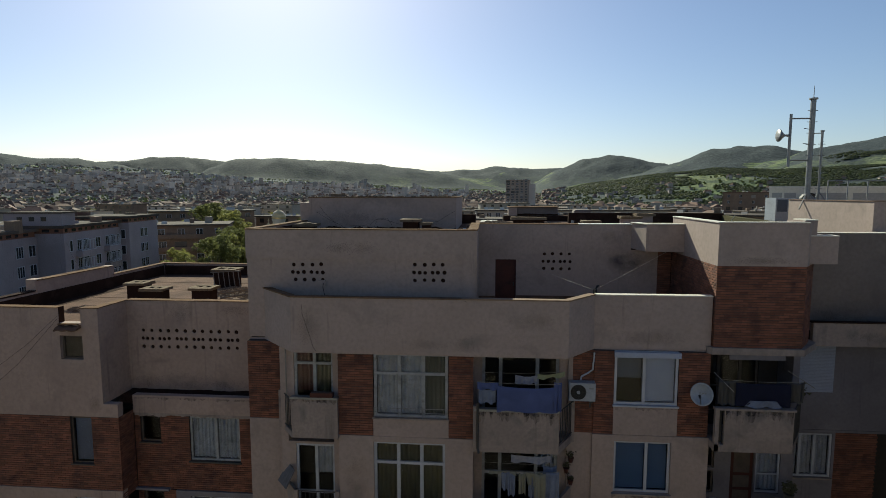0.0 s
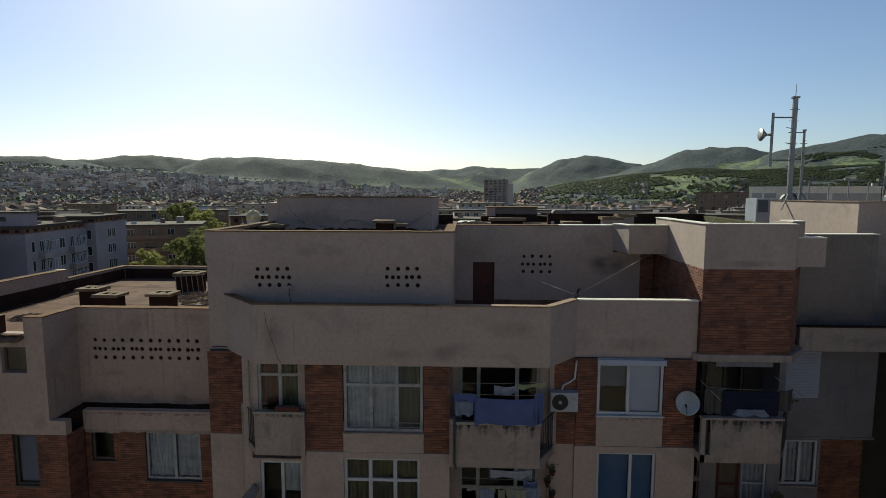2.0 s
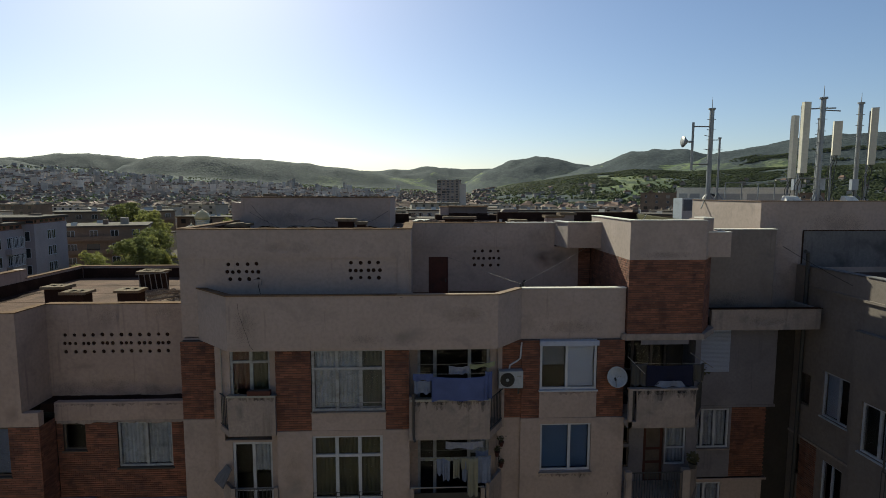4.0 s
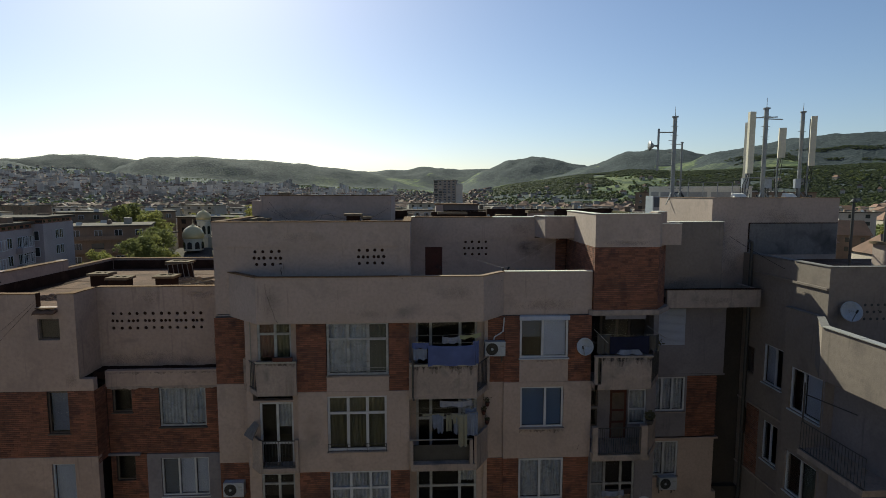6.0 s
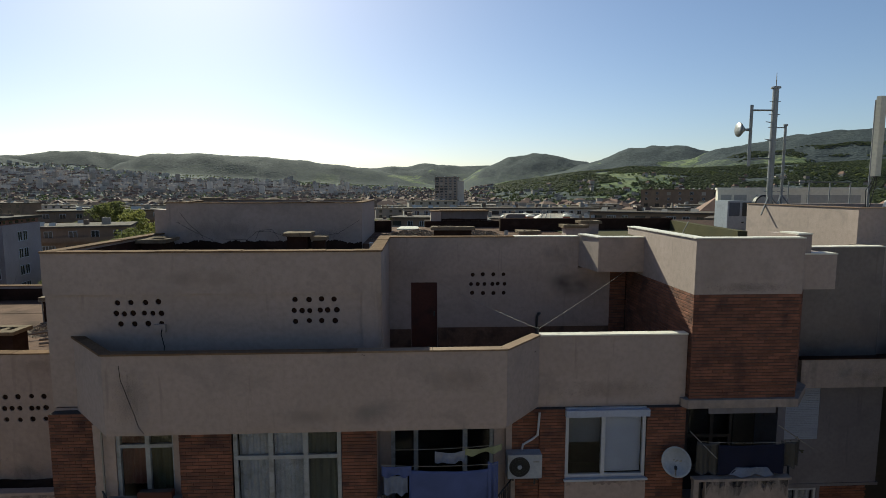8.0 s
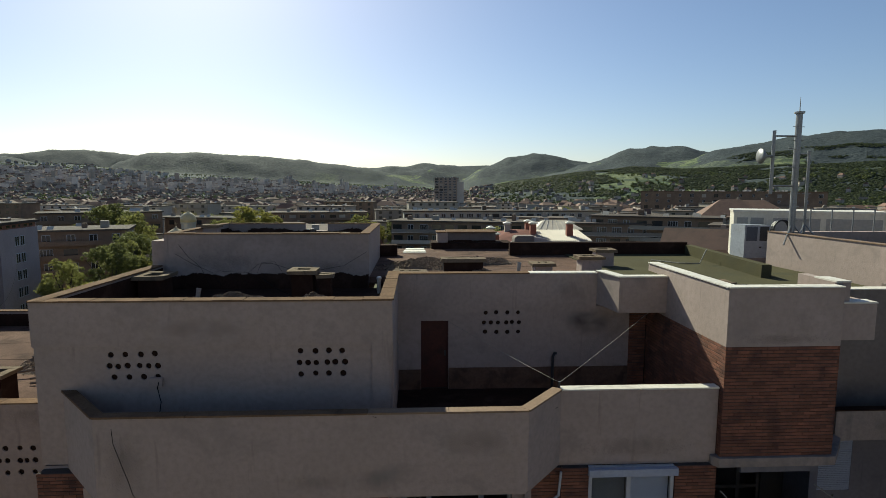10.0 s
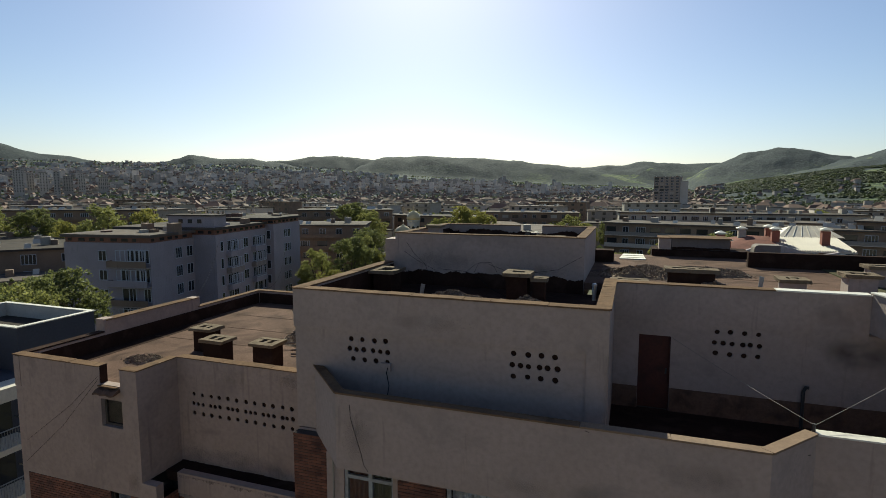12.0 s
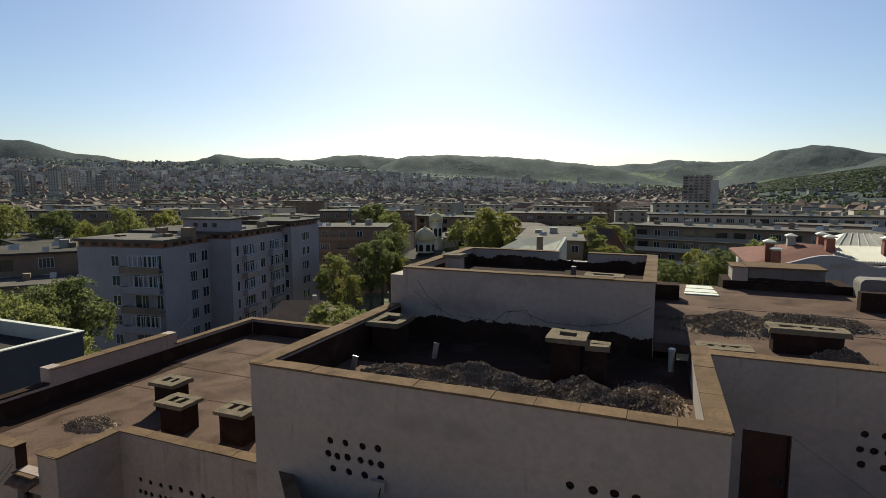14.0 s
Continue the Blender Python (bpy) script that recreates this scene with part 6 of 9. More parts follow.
faces(bm, [(-58.5, 116.5, 7.4), (-45, 116.5, 7.4), (-45, 131.5, 7.4), (-58.5, 131.5, 7.4), (-55, 124, 9.0), (-48, 124, 9.0)], [(0, 1, 5, 4), (1, 2, 5), (2, 3, 4, 5), (3, 0, 4), (3, 2, 1, 0)])
part("roof", bm, FLAT_ROOF, church, "grey sheet roof")

# ornate house with red tiles, brick chimneys and a white gable
villa = thing("town_house", (30, 70, 0), "ornate white house with red and ribbed roofs and brick chimneys", "house")
RED_TILE = surface("weathered_red_tiles", (0.22, 0.088, 0.066), (0.15, 0.064, 0.050), 0.9, 12, 0.6, 0.4, dark=(0.09, 0.045, 0.037), spec=0.1)
VB = surface("chimney_brick", (0.30, 0.10, 0.065), (0.24, 0.08, 0.05), 0.9, 30, 2, 0.3)
part("wall", boxes((15, 30.5, 62, 80, 0, 16.6)), WHITE_RENDER, villa)
bm = bmesh.new()
faces(bm, [(14.0, 61.6, 16.7), (23.5, 61.6, 17.0), (22.4, 69, 18.5), (20.5, 70, 18.5), (14.0, 80, 16.7), (14.0, 61.6, 16.5), (23.5, 61.6, 16.5), (14.0, 80, 16.5)], [(0, 1, 2, 3), (0, 3, 4), (0, 5, 6, 1), (4, 7, 5, 0)])
part("roof", bm, RED_TILE, villa, "red tiled roof")
for k in range(30):
    x = 22.6 + k * 0.25
    bm = bmesh.new()
    faces(bm, [(x, 63, 17.3), (x + 0.13, 63, 17.5), (x + 0.25, 63, 17.3), (x, 70, 18.3), (x + 0.13, 70, 18.5), (x + 0.25, 70, 18.3), (x, 63, 17.15), (x + 0.25, 63, 17.15)], [(0, 1, 4, 3), (1, 2, 5, 4), (6, 7, 2, 1, 0)])
    part("roof_rib", bm, SHEET, villa)
bm = bmesh.new()
faces(bm, [(23.6, 70, 18.42), (31, 70, 18.42), (29.6, 74, 19.6), (25.9, 74, 19.6), (24.6, 79, 18.42)], [(0, 1, 2, 3), (0, 3, 4)])
part("top_roof", bm, SHEET, villa, "seamed sheet hip roof")
for k in range(7):
    bm = bmesh.new()
    bar(bm, (24.4 + k * 0.95, 70, 18.46), (26.1 + k * 0.55, 74, 19.64), 0.05, 5)
    part("roof_seam", bm, SHEET, villa)
bm = bmesh.new()
n = 30
vs = []
for k in range(n + 1):
    u = k / n
    z = 17.05 + 1.05 * max(0.0, math.sin(math.pi * min(1, u * 1.25))) ** 1.4 + (0.45 * max(0.0, (u - 0.75) / 0.25) ** 1.5)
    vs.append([bm.verts.new((17.2 + u * 10.5, y, zz)) for y, zz in ((60.9, z), (61.5, z), (60.9, 8), (61.5, 8))])
for p, q in zip(vs, vs[1:]):
    bm.faces.new((p[0], q[0], q[1], p[1]))
    bm.faces.new((p[2], q[2], q[0], p[0]))
    bm.faces.new((p[3], p[1], q[1], q[3]))
# white gable coloured grey so that its shaded face is in the material
part("curved_gable", bm, GREY_HOUSE, villa, "curved white gable with pale edge, its shade put in as grey")
bm = bmesh.new()
for k in range(-5, 6):
    box(bm, 22.4 + k * 0.2, 22.62 + k * 0.2, 60.82, 60.9, 16.75 + 0.12 * abs(math.sin(k * 1.3)), 17.15 + 0.14 * math.cos(k))
part("relief", bm, PLASTER, villa, "grey stucco relief")
for x, y, z in ((16.1, 63, 19.0), (16.6, 61.9, 18.3), (19.5, 70, 19.2), (22.6, 70, 19.5), (22.7, 67, 19.4), (27.7, 66, 19.5)):
    stack = part("chimney", boxes((x - 0.42, x + 0.42, y - 0.42, y + 0.42, 15, z)), VB if x != 19.5 else PALE_HOUSE, villa, "red brick chimney" if x != 19.5 else "pale chimney")
    bm = boxes((x - 0.6, x + 0.6, y - 0.6, y + 0.6, z + 0.12, z + 0.22), (x - 0.35, x + 0.35, y - 0.35, y + 0.35, z, z + 0.12))
    faces(bm, [(x - 0.6, y - 0.6, z + 0.225), (x + 0.6, y - 0.6, z + 0.225), (x + 0.6, y + 0.6, z + 0.225), (x - 0.6, y + 0.6, z + 0.225), (x, y, z + 0.5)], [(0, 1, 4), (1, 2, 4), (2, 3, 4), (3, 0, 4)])
    part("chimney_cap", bm, CABIN_WHITE, stack)

# modern white-edged building beside the lower wing
modern = thing("modern_building", (-31, 11, 0), "modern dark-clad building with white roof edge and balconies", "building")
part("wall", boxes((-36, -27.6, 11.2, 16.0, 0, 15.4), (-36, -27.6, 11.2, 11.4, 15.4, 16.3), (-36, -27.6, 15.8, 16.0, 15.4, 16.3), (-36, -35.8, 11.4, 15.8, 15.4, 16.3), (-27.8, -27.6, 11.4, 15.8, 15.4, 16.3)), NAVY_RENDER, modern)
part("inner_wall", boxes((-35.78, -27.82, 15.77, 15.79, 15.42, 16.28), (-35.79, -35.77, 11.42, 15.76, 15.42, 16.28)), WHITE_RENDER, modern)
part("roof", boxes((-35.76, -27.82, 11.42, 15.76, 15.402, 15.42)), FLAT_ROOF, modern)
part("roof_edge", boxes((-36.08, -27.52, 11.12, 11.46, 16.3, 16.36), (-36.08, -27.52, 15.74, 16.08, 16.3, 16.36), (-36.08, -35.74, 11.46, 15.74, 16.3, 16.36), (-27.86, -27.52, 11.46, 15.74, 16.3, 16.36)), CABIN_WHITE, modern, "white metal roof edge")
part("lower_wall", boxes((-36, -27.4, 3.0, 11.18, 0, 13.6)), NAVY_RENDER, modern)
part("white_box", boxes((-36, -30.2, 8.0, 11.15, 13.6, 15.6)), WHITE_RENDER, modern)
part("roof_terrace", boxes((-36, -27.0, 2.5, 11.19, 13.6, 13.7)), NAVY_RENDER, modern)
for f in range(4):
    z = 12.9 - f * 2.9
    part("balcony_slab", boxes((-27.4, -25.6, 2.5, 10.6, z, z + 0.75 if f == 0 else z + 0.32)), WHITE_RENDER, modern)
    part("glazing", boxes((-27.39, -27.36, 3.2, 10.4, z - 2.5, z - 0.05)), FAR_GLASS, modern)
    if f:
        bm = bmesh.new()
        for k in range(60):
            bar(bm, (-25.68, 2.6 + k * 0.135, z + 0.32), (-25.68, 2.6 + k * 0.135, z + 1.3), 0.012, 4)
        bar(bm, (-25.68, 2.5, z + 1.32), (-25.68, 10.6, z + 1.32), 0.035, 6)
        bar(bm, (-27.3, 10.55, z + 1.32), (-25.68, 10.55, z + 1.32), 0.035, 6)
        part("railing", bm, STEEL, modern, "steel balcony railing")
        for k in range(4):
            part("post", boxes((-25.72, -25.66, 2.6 + k * 2.6, 2.68 + k * 2.6, z + 0.3, z + 1.34)), WHITE_METAL, modern)

# ---- the town further off ----
rnd = random.Random(42)
NEAR_DONE = [(-51, 124, 17), (-38, 96, 14), (-12, 62, 18), (30, 72, 24), (-60, 60, 28), (40, 125, 30), (-56, 110, 22), (70, 118, 25), (98, 88, 22), (41, 54, 12)]
WALLS = [TOWN_WALL, BROWN_HOUSE, PALE_HOUSE, TOWN_WALL]


def clear(x, y):
    return all((x - a) ** 2 + (y - b) ** 2 > r * r for a, b, r in NEAR_DONE)


placed = []
for _ in range(900):
    if len(placed) > 120:
        break
    az, dist = rnd.uniform(-68, 52), rnd.uniform(125, 430)
    x, y = spot(az, dist)
    w, d = rnd.uniform(12, 34), rnd.uniform(10, 14)
    if not clear(x, y) or any((x - a) ** 2 + (y - b) ** 2 < (w * 0.55 + c * 0.55) ** 2 for a, b, c in placed):
        continue
    placed.append((x, y, w))
    turn = rnd.choice((0, 0, 90, 15, -12)) - 8
    if rnd.random() < 0.55 or az < -20:
        c, s = math.cos(radians(turn)), math.sin(radians(turn))
        h = rnd.uniform(9, 15.5) if dist < 260 else rnd.uniform(10, 17)
        house_block("town_house", "flat-roofed house in the town", (x - c * w / 2, y - s * w / 2), (x + c * w / 2, y + s * w / 2), d, h, 3, rnd.choice(WALLS), FLAT_ROOF, 4.5, (1.6, 1.5), rnd.random() < 0.5, joined=True)
    else:
        roofed_house("house with tiled hip roof in the town", x, y, w * 0.7, d, turn, rnd.uniform(7, 11), rnd.uniform(11.5, 15), rnd.choice(WALLS), TILE, rnd.choice((0.5, 0.9, 0.0)), joined=True)

for _ in range(900):
    az, dist = rnd.uniform(-66, 50), rnd.uniform(112, 330)
    x, y = spot(az, dist)
    if not clear(x, y) or any((x - a) ** 2 + (y - b) ** 2 < (w * 0.55 + 3) ** 2 for a, b, w in placed) or noise.noise(Vector((x / 60, y / 60, 2))) < 0.02:
        continue
    grown = copy_thing(rnd.choice((broad, dark, young, young, small)), pose(x, y, 0, 0, 0, rnd.uniform(0, 360)))
    size = rnd.uniform(0.6, 1.05)
    grown.scale = (size, size, size)
    placed.append((x, y, 5))

wall_v, wall_f, roof_v, roof_f, tile_v, tile_f, win_v, win_f, block_v, block_f = ([] for _ in range(10))


def add_box(vs, fs, x, y, w, d, turn, z0, z1):
    k = len(vs)
    c, s = math.cos(turn), math.sin(turn)
    for z in (z0, z1):
        for a, b in ((-w, -d), (w, -d), (w, d), (-w, d)):
            vs.append((x + (a * c - b * s) / 2, y + (a * s + b * c) / 2, z))
    fs.extend([tuple(k + i for i in f) for f in CUBE])


def add_roof(vs, fs, x, y, w, d, turn, z, rise):
    k = len(vs)
    c, s = math.cos(turn), math.sin(turn)
    for a, b, h in ((-w, -d, 0), (w, -d, 0), (w, d, 0), (-w, d, 0), (-w * 0.55, 0, rise), (w * 0.55, 0, rise)):
        vs.append((x + (a * c - b * s) / 2, y + (a * s + b * c) / 2, z + h))
    fs.extend([(k, k + 1, k + 5, k + 4), (k + 1, k + 2, k + 5), (k + 2, k + 3, k + 4, k + 5), (k + 3, k, k + 4)])


def steep(x, y, z):
    return abs(land_z(x * 1.02, y * 1.02) - z) > 0.28 * math.hypot(x, y) * 0.02


def town_density(az, dist):
    if az > 8:
        return 0.45 if dist < 700 else 0.09 if dist < 1200 else 0.02 if dist < 1600 else 0.0
    if az > -12:
        return 0.55 if dist < 1800 else 0.3 if dist < 2050 else 0.0
    return 0.5 if dist < 1400 else 0.9 if dist < 2000 else 0.4 if dist < 2250 else 0.12 if dist < 2600 else 0.03


made = 0
while made < 9000:
    az, dist = rnd.uniform(-72, 56), 430 + 2450 * rnd.random() ** 0.7
    if rnd.random() > town_density(az, dist):
        continue
    x, y = spot(az, dist)
    z = land_z(x, y)
    if steep(x, y, z) or z > 60 and az > -24:
        continue
    made += 1
    if dist > 1450 and az < -2 and rnd.random() < (0.24 if dist < 2300 else 0.08):
        w, d, h = rnd.uniform(9, 20), rnd.uniform(8, 11), rnd.uniform(8, 13) if rnd.random() < 0.94 or z > 50 else rnd.uniform(18, 30)
        if h > 17:
            w = rnd.uniform(9, 13)
        add_box(block_v, block_f, x, y, w, d, rnd.choice((0.0, 0.3, -0.4, 1.2)), z - 3, z + h)
    else:
        w, d, h = (rnd.uniform(8, 17), rnd.uniform(7, 11), rnd.uniform(5, 10)) if dist < 900 else (rnd.uniform(5, 11), rnd.uniform(5, 8), rnd.uniform(3.5, 7))
        turn = rnd.uniform(0, 3.1)
        add_box(wall_v, wall_f, x, y, w, d, turn, z - 2, z + h)
        if rnd.random() < 0.5:
            add_roof(tile_v, tile_f, x, y, w * 1.1, d * 1.1, turn, z + h + 0.02, rnd.uniform(2, 4))
        else:
            add_box(roof_v, roof_f, x, y, w * 1.04, d * 1.04, turn, z + h + 0.02, z + h + 0.6)
for name, vs, fs, m, lab in (("houses", wall_v, wall_f, TOWN_WALL, "small houses of the far town"), ("roofs", tile_v, tile_f, TILE, "tiled roofs of the far town"), ("flat_roofs", roof_v, roof_f, FLAT_ROOF, "flat roofs of the far town"), ("tower_blocks", block_v, block_f, BLOCK_WALL, "pale panel-built tower blocks of the far town")):
    me = bpy.data.meshes.new(name)
    me.from_pydata(vs, [], fs)
    me.materials.append(m)
    tagged(new(name, me), lab, "town", "", "stuff")

# ---- woods and trees too far to count ----
def blob_verts(rnd, r, rings, seg):
    """A ragged clump of crown: a few facets pushed in and out."""
    vs, fs = [], []
    for i in range(rings + 1):
        th = math.pi * (i / rings)
        for j in range(seg):
            ph = math.tau * j / seg + i * 0.4
            k = r * rnd.uniform(0.62, 1.18)
            vs.append((math.sin(th) * math.cos(ph) * k, math.sin(th) * math.sin(ph) * k, math.cos(th) * k * 0.85))
    for i in range(rings):
        for j in range(seg):
            fs.append((i * seg + j, (i + 1) * seg + j, (i + 1) * seg + (j + 1) % seg, i * seg + (j + 1) % seg))
    return vs, fs


FAR_LEAF = leaf_material("far_foliage", (0.120, 0.150, 0.057), (0.240, 0.258, 0.098))
HILL_LEAF = leaf_material("hillside_foliage", (0.085, 0.105, 0.06), (0.135, 0.155, 0.078), 0.7)
shapes = [blob_verts(rnd, 1.0, 3, 6) for _ in range(12)]
coarse = [blob_verts(rnd, 1.0, 2, 5) for _ in range(12)]


def scatter(name, material, count, lo, hi, size, label, wanted, knots, forms, tall=1.0, pull=0.8):
    """Crowns over a stretch of the land; each tree is a few ragged clumps."""
    vs, fs = [], []
    done = tries = 0
    while done < count and tries < count * 14:
        tries += 1
        az, dist = rnd.uniform(-74, 60), lo + (hi - lo) * rnd.random() ** pull
        x, y = spot(az, dist)
        if not wanted(az, dist, x, y):
            continue
        if dist < 450 and (not clear(x, y) or any((x - a) ** 2 + (y - b) ** 2 < (w * 0.6 + 3) ** 2 for a, b, w in placed)):
            continue
        z = land_z(x, y)
        if steep(x, y, z):
            continue
        done += 1
        for q in range(knots):
            r = rnd.uniform(*size) * (0.62 if knots > 1 else 1)
            ox, oy, oz = (rnd.uniform(-r, r), rnd.uniform(-r, r), rnd.uniform(-0.3, 0.8) * r) if knots > 1 else (0, 0, 0)
            base, poly = rnd.choice(forms)
            k = len(vs)
            lift = r * (1.3 if knots > 1 else 0.5 * tall)
            vs.extend((x + ox + a * r, y + oy + b * r, z + oz + lift + c * r * tall) for a, b, c in base)
            fs.extend(tuple(k + i for i in f) for f in poly)
    me = bpy.data.meshes.new(name)
    me.from_pydata(vs, [], fs)
    me.materials.append(material)
    tagged(new(name, me), label, "trees", "", "stuff")


def grove(x, y, scale, seed):
    return noise.noise(Vector((x / scale, y / scale, seed)))


def slope_wood(az, dist, x, y):
    if az < 2:
        return False
    return grove(x, y, 190, 3) + 0.5 * grove(x, y, 60, 5) > -0.2


scatter("street_trees", FAR_LEAF, 8000, 120, 1300, (1.8, 3.9), "trees between the houses of the town",
        lambda az, dist, x, y: grove(x, y, 240, 7) > -0.12 and not (az > 6 and dist > 700 and rnd.random() < 0.6), 4, shapes)
scatter("garden_trees", FAR_LEAF, 14000, 800, 2500, (1.8, 3.4), "trees in the gardens of the far town",
        lambda az, dist, x, y: az < 8 and grove(x, y, 130, 9) > -0.2, 1, coarse)
scatter("hill_woods", HILL_LEAF, 44000, 650, 1850, (2.4, 4.4), "broadleaved woods on the near slopes", slope_wood, 1, coarse, 0.62)

# ---- balconies of the middle building ----
def balusters(parent, p0, p1, z0, z1, gap=0.12, r=0.011, material=None, rail=0.02):
    ln = Line(p0, p1)
    n = max(2, int(ln.length / gap))
    for k in range(n + 1):
        bm = bmesh.new()
        bar(bm, ln.at(k * ln.length / n, 0, z0), ln.at(k * ln.length / n, 0, z1), r, 6)
        part("baluster", bm, material or IRON, parent)
    for z in (z0 + 0.03, z1):
        bm = bmesh.new()
        bar(bm, ln.at(0, 0, z), ln.at(ln.length, 0, z), rail, 6)
        part("handrail", bm, material or IRON, parent)


def balcony_slab(pts, z0, z1, label="stained concrete balcony"):
    bm = bmesh.new()
    prism(bm, pts, z0, z1)
    return part("balcony", worn(bm, 0.012), CONCRETE, house, label)


# narrow balcony, upper storey: solid front, barred side
b = balcony_slab([(-0.72, 0.85), (-0.1, 0.1), (1.34, 0.1), (1.34, 0.6), (-0.62, 0.62)], 15.6, 15.78)
part("balcony_front", worn(boxes((-0.1, 1.34, 0.1, 0.2, 15.78, 16.84)), 0.012), CONCRETE, b)
part("balcony_ledge", worn(boxes((-0.13, 1.36, 0.06, 0.24, 16.84, 16.9)), 0.01), STEEL, b, "grey metal ledge")
part("balcony_post", worn(boxes((-0.78, -0.68, 0.82, 0.95, 15.6, 16.82)), 0.012), CONCRETE, b)
balusters(b, (-0.1, 0.13), (-0.7, 0.84), 15.8, 16.8)
part("pole", boxes((-0.42, -0.39, 0.52, 0.55, 15.8, 18.3)), PALE_WIRE, b, "thin steel pole")
# the one below: barred front, chipped concrete side
b = balcony_slab([(-0.72, 0.85), (-0.1, 0.1), (1.34, 0.1), (1.34, 0.6), (-0.62, 0.62)], 12.62, 12.82)
bm = bmesh.new()
ln = Line((-0.66, 0.8), (-0.08, 0.1))
ln.box(bm, 0, ln.length, 0, 0.1, 12.82, 13.9)
part("balcony_side", worn(bm, 0.015), CONCRETE, b)
part("balcony_post", worn(boxes((-0.1, 0.02, 0.1, 0.22, 12.82, 13.9)), 0.012), CONCRETE, b)
part("balcony_post", worn(boxes((1.22, 1.34, 0.1, 0.22, 12.82, 13.9)), 0.012), CONCRETE, b)
balusters(b, (0.02, 0.14), (1.22, 0.14), 12.85, 13.86)
bm = bmesh.new()
faces(bm, [(-0.78, 0.55, 13.95), (-0.3, -0.05, 14.0), (-0.1, 0.2, 14.5), (-0.5, 0.75, 14.45), (-0.76, 0.57, 13.93), (-0.28, -0.03, 13.98), (-0.08, 0.22, 14.48), (-0.48, 0.77, 14.43)], CUBE)
tagged(part("tin_hood", bm, REPAIR), "bent grey sheet-metal hood on a balcony corner", "hood")
b = balcony_slab([(-0.72, 0.85), (-0.1, 0.1), (1.34, 0.1), (1.34, 0.6), (-0.62, 0.62)], 9.8, 9.95)

# wide washing balcony, upper storey
wide = [(5.5, 1.1), (5.5, 0.0), (7.98, 0.0), (8.52, 0.92), (8.5, 1.1)]
b = balcony_slab(wide, 15.42, 15.66)
part("balcony_front", worn(boxes((5.62, 7.98, 0.0, 0.1, 15.66, 16.68)), 0.012), CONCRETE, b)
part("balcony_ledge", worn(boxes((5.5, 8.0, -0.04, 0.14, 16.68, 16.75)), 0.01), STEEL, b, "grey metal ledge")
part("balcony_post", worn(boxes((5.46, 5.56, -0.01, 0.12, 15.42, 16.82)), 0.012), CONCRETE, b)
part("balcony_post", worn(boxes((8.46, 8.56, 0.86, 0.98, 15.42, 16.8)), 0.012), CONCRETE, b)
balusters(b, (7.98, 0.05), (8.5, 0.9), 15.7, 16.7)
bm = bmesh.new()
chain(bm, [(5.6, -0.05, 16.95), (5.6, -0.05, 15.55), (5.64, -0.12, 15.42)], 0.035, 8)
part("drainpipe", bm, IRON, b, "black drainpipe")
# the one below: open frame
b = balcony_slab(wide, 12.62, 12.88)
part("balcony_post", worn(boxes((5.46, 5.6, 0.0, 0.14, 12.88, 13.82)), 0.012), CONCRETE, b)
part("balcony_post", worn(boxes((7.72, 7.84, 0.0, 0.14, 12.88, 13.82)), 0.012), CONCRETE, b)
bm = bmesh.new()
ln = Line((7.98, 0.0), (8.5, 0.9))
ln.box(bm, 0, ln.length, 0, 0.1, 12.88, 13.95)
part("balcony_side", worn(bm, 0.015), CONCRETE, b)
bm = bmesh.new()
bar(bm, (5.5, 0.05, 13.83), (7.8, 0.05, 13.83), 0.022, 6)
part("handrail", bm, PALE_WIRE, b)
# dark sheet in place of the shade inside the open balcony
part("balcony_panel", boxes((5.6, 7.72, 0.3, 0.33, 12.88, 13.5)), IRON, b, "dark sheet standing in for the shaded recess")
b = balcony_slab(wide, 9.7, 9.95)

# balcony under the bay, upper storey
under = [(12.6, 2.0), (12.58, 0.5), (14.8, 0.5), (15.6, 1.65), (15.55, 2.0)]
b = balcony_slab(under, 15.46, 15.68)
part("balcony_front", worn(boxes((12.85, 14.8, 0.5, 0.6, 15.68, 16.74)), 0.012), CONCRETE, b)
part("balcony_post", worn(boxes((12.58, 12.7, 0.5, 0.62, 15.46, 16.74)), 0.012), CONCRETE, b)
part("balcony_ledge", worn(boxes((12.56, 14.84, 0.46, 0.64, 16.74, 16.8)), 0.01), CONCRETE, b)
balusters(b, (14.82, 0.55), (15.58, 1.62), 15.7, 16.76)
# dark strip that fills the gap beside the post
part("balcony_panel", boxes((12.74, 12.84, 0.66, 0.7, 15.6, 16.7)), IRON, b)
# below: barred front
b = balcony_slab(under, 12.58, 12.82)
part("balcony_post", worn(boxes((12.58, 12.78, 0.5, 0.66, 12.82, 13.95)), 0.012), CONCRETE, b)
part("balcony_post", worn(boxes((14.5, 14.74, 0.5, 0.7, 12.82, 14.0)), 0.012), CONCRETE, b)
balusters(b, (12.78, 0.55), (14.5, 0.55), 12.84, 13.9, 0.09)
bm = bmesh.new()
ln = Line((14.76, 0.52), (15.56, 1.62))
ln.box(bm, 0, ln.length, 0, 0.1, 12.82, 13.95)
part("balcony_side", worn(bm, 0.015), CONCRETE, b)
b = balcony_slab(under, 9.7, 9.9)

# dirt run down from ledges and sills
drips(house, line_x(0.1), -0.08, 1.32, 16.83, 0.16)
drips(house, line_x(0.0), 5.64, 7.96, 16.67, 0.16)
drips(house, line_x(0.0), 5.64, 7.96, 16.66, 0.36, SOOT, 0.0015)
drips(house, line_x(0.5), 12.87, 14.78, 16.73, 0.16)
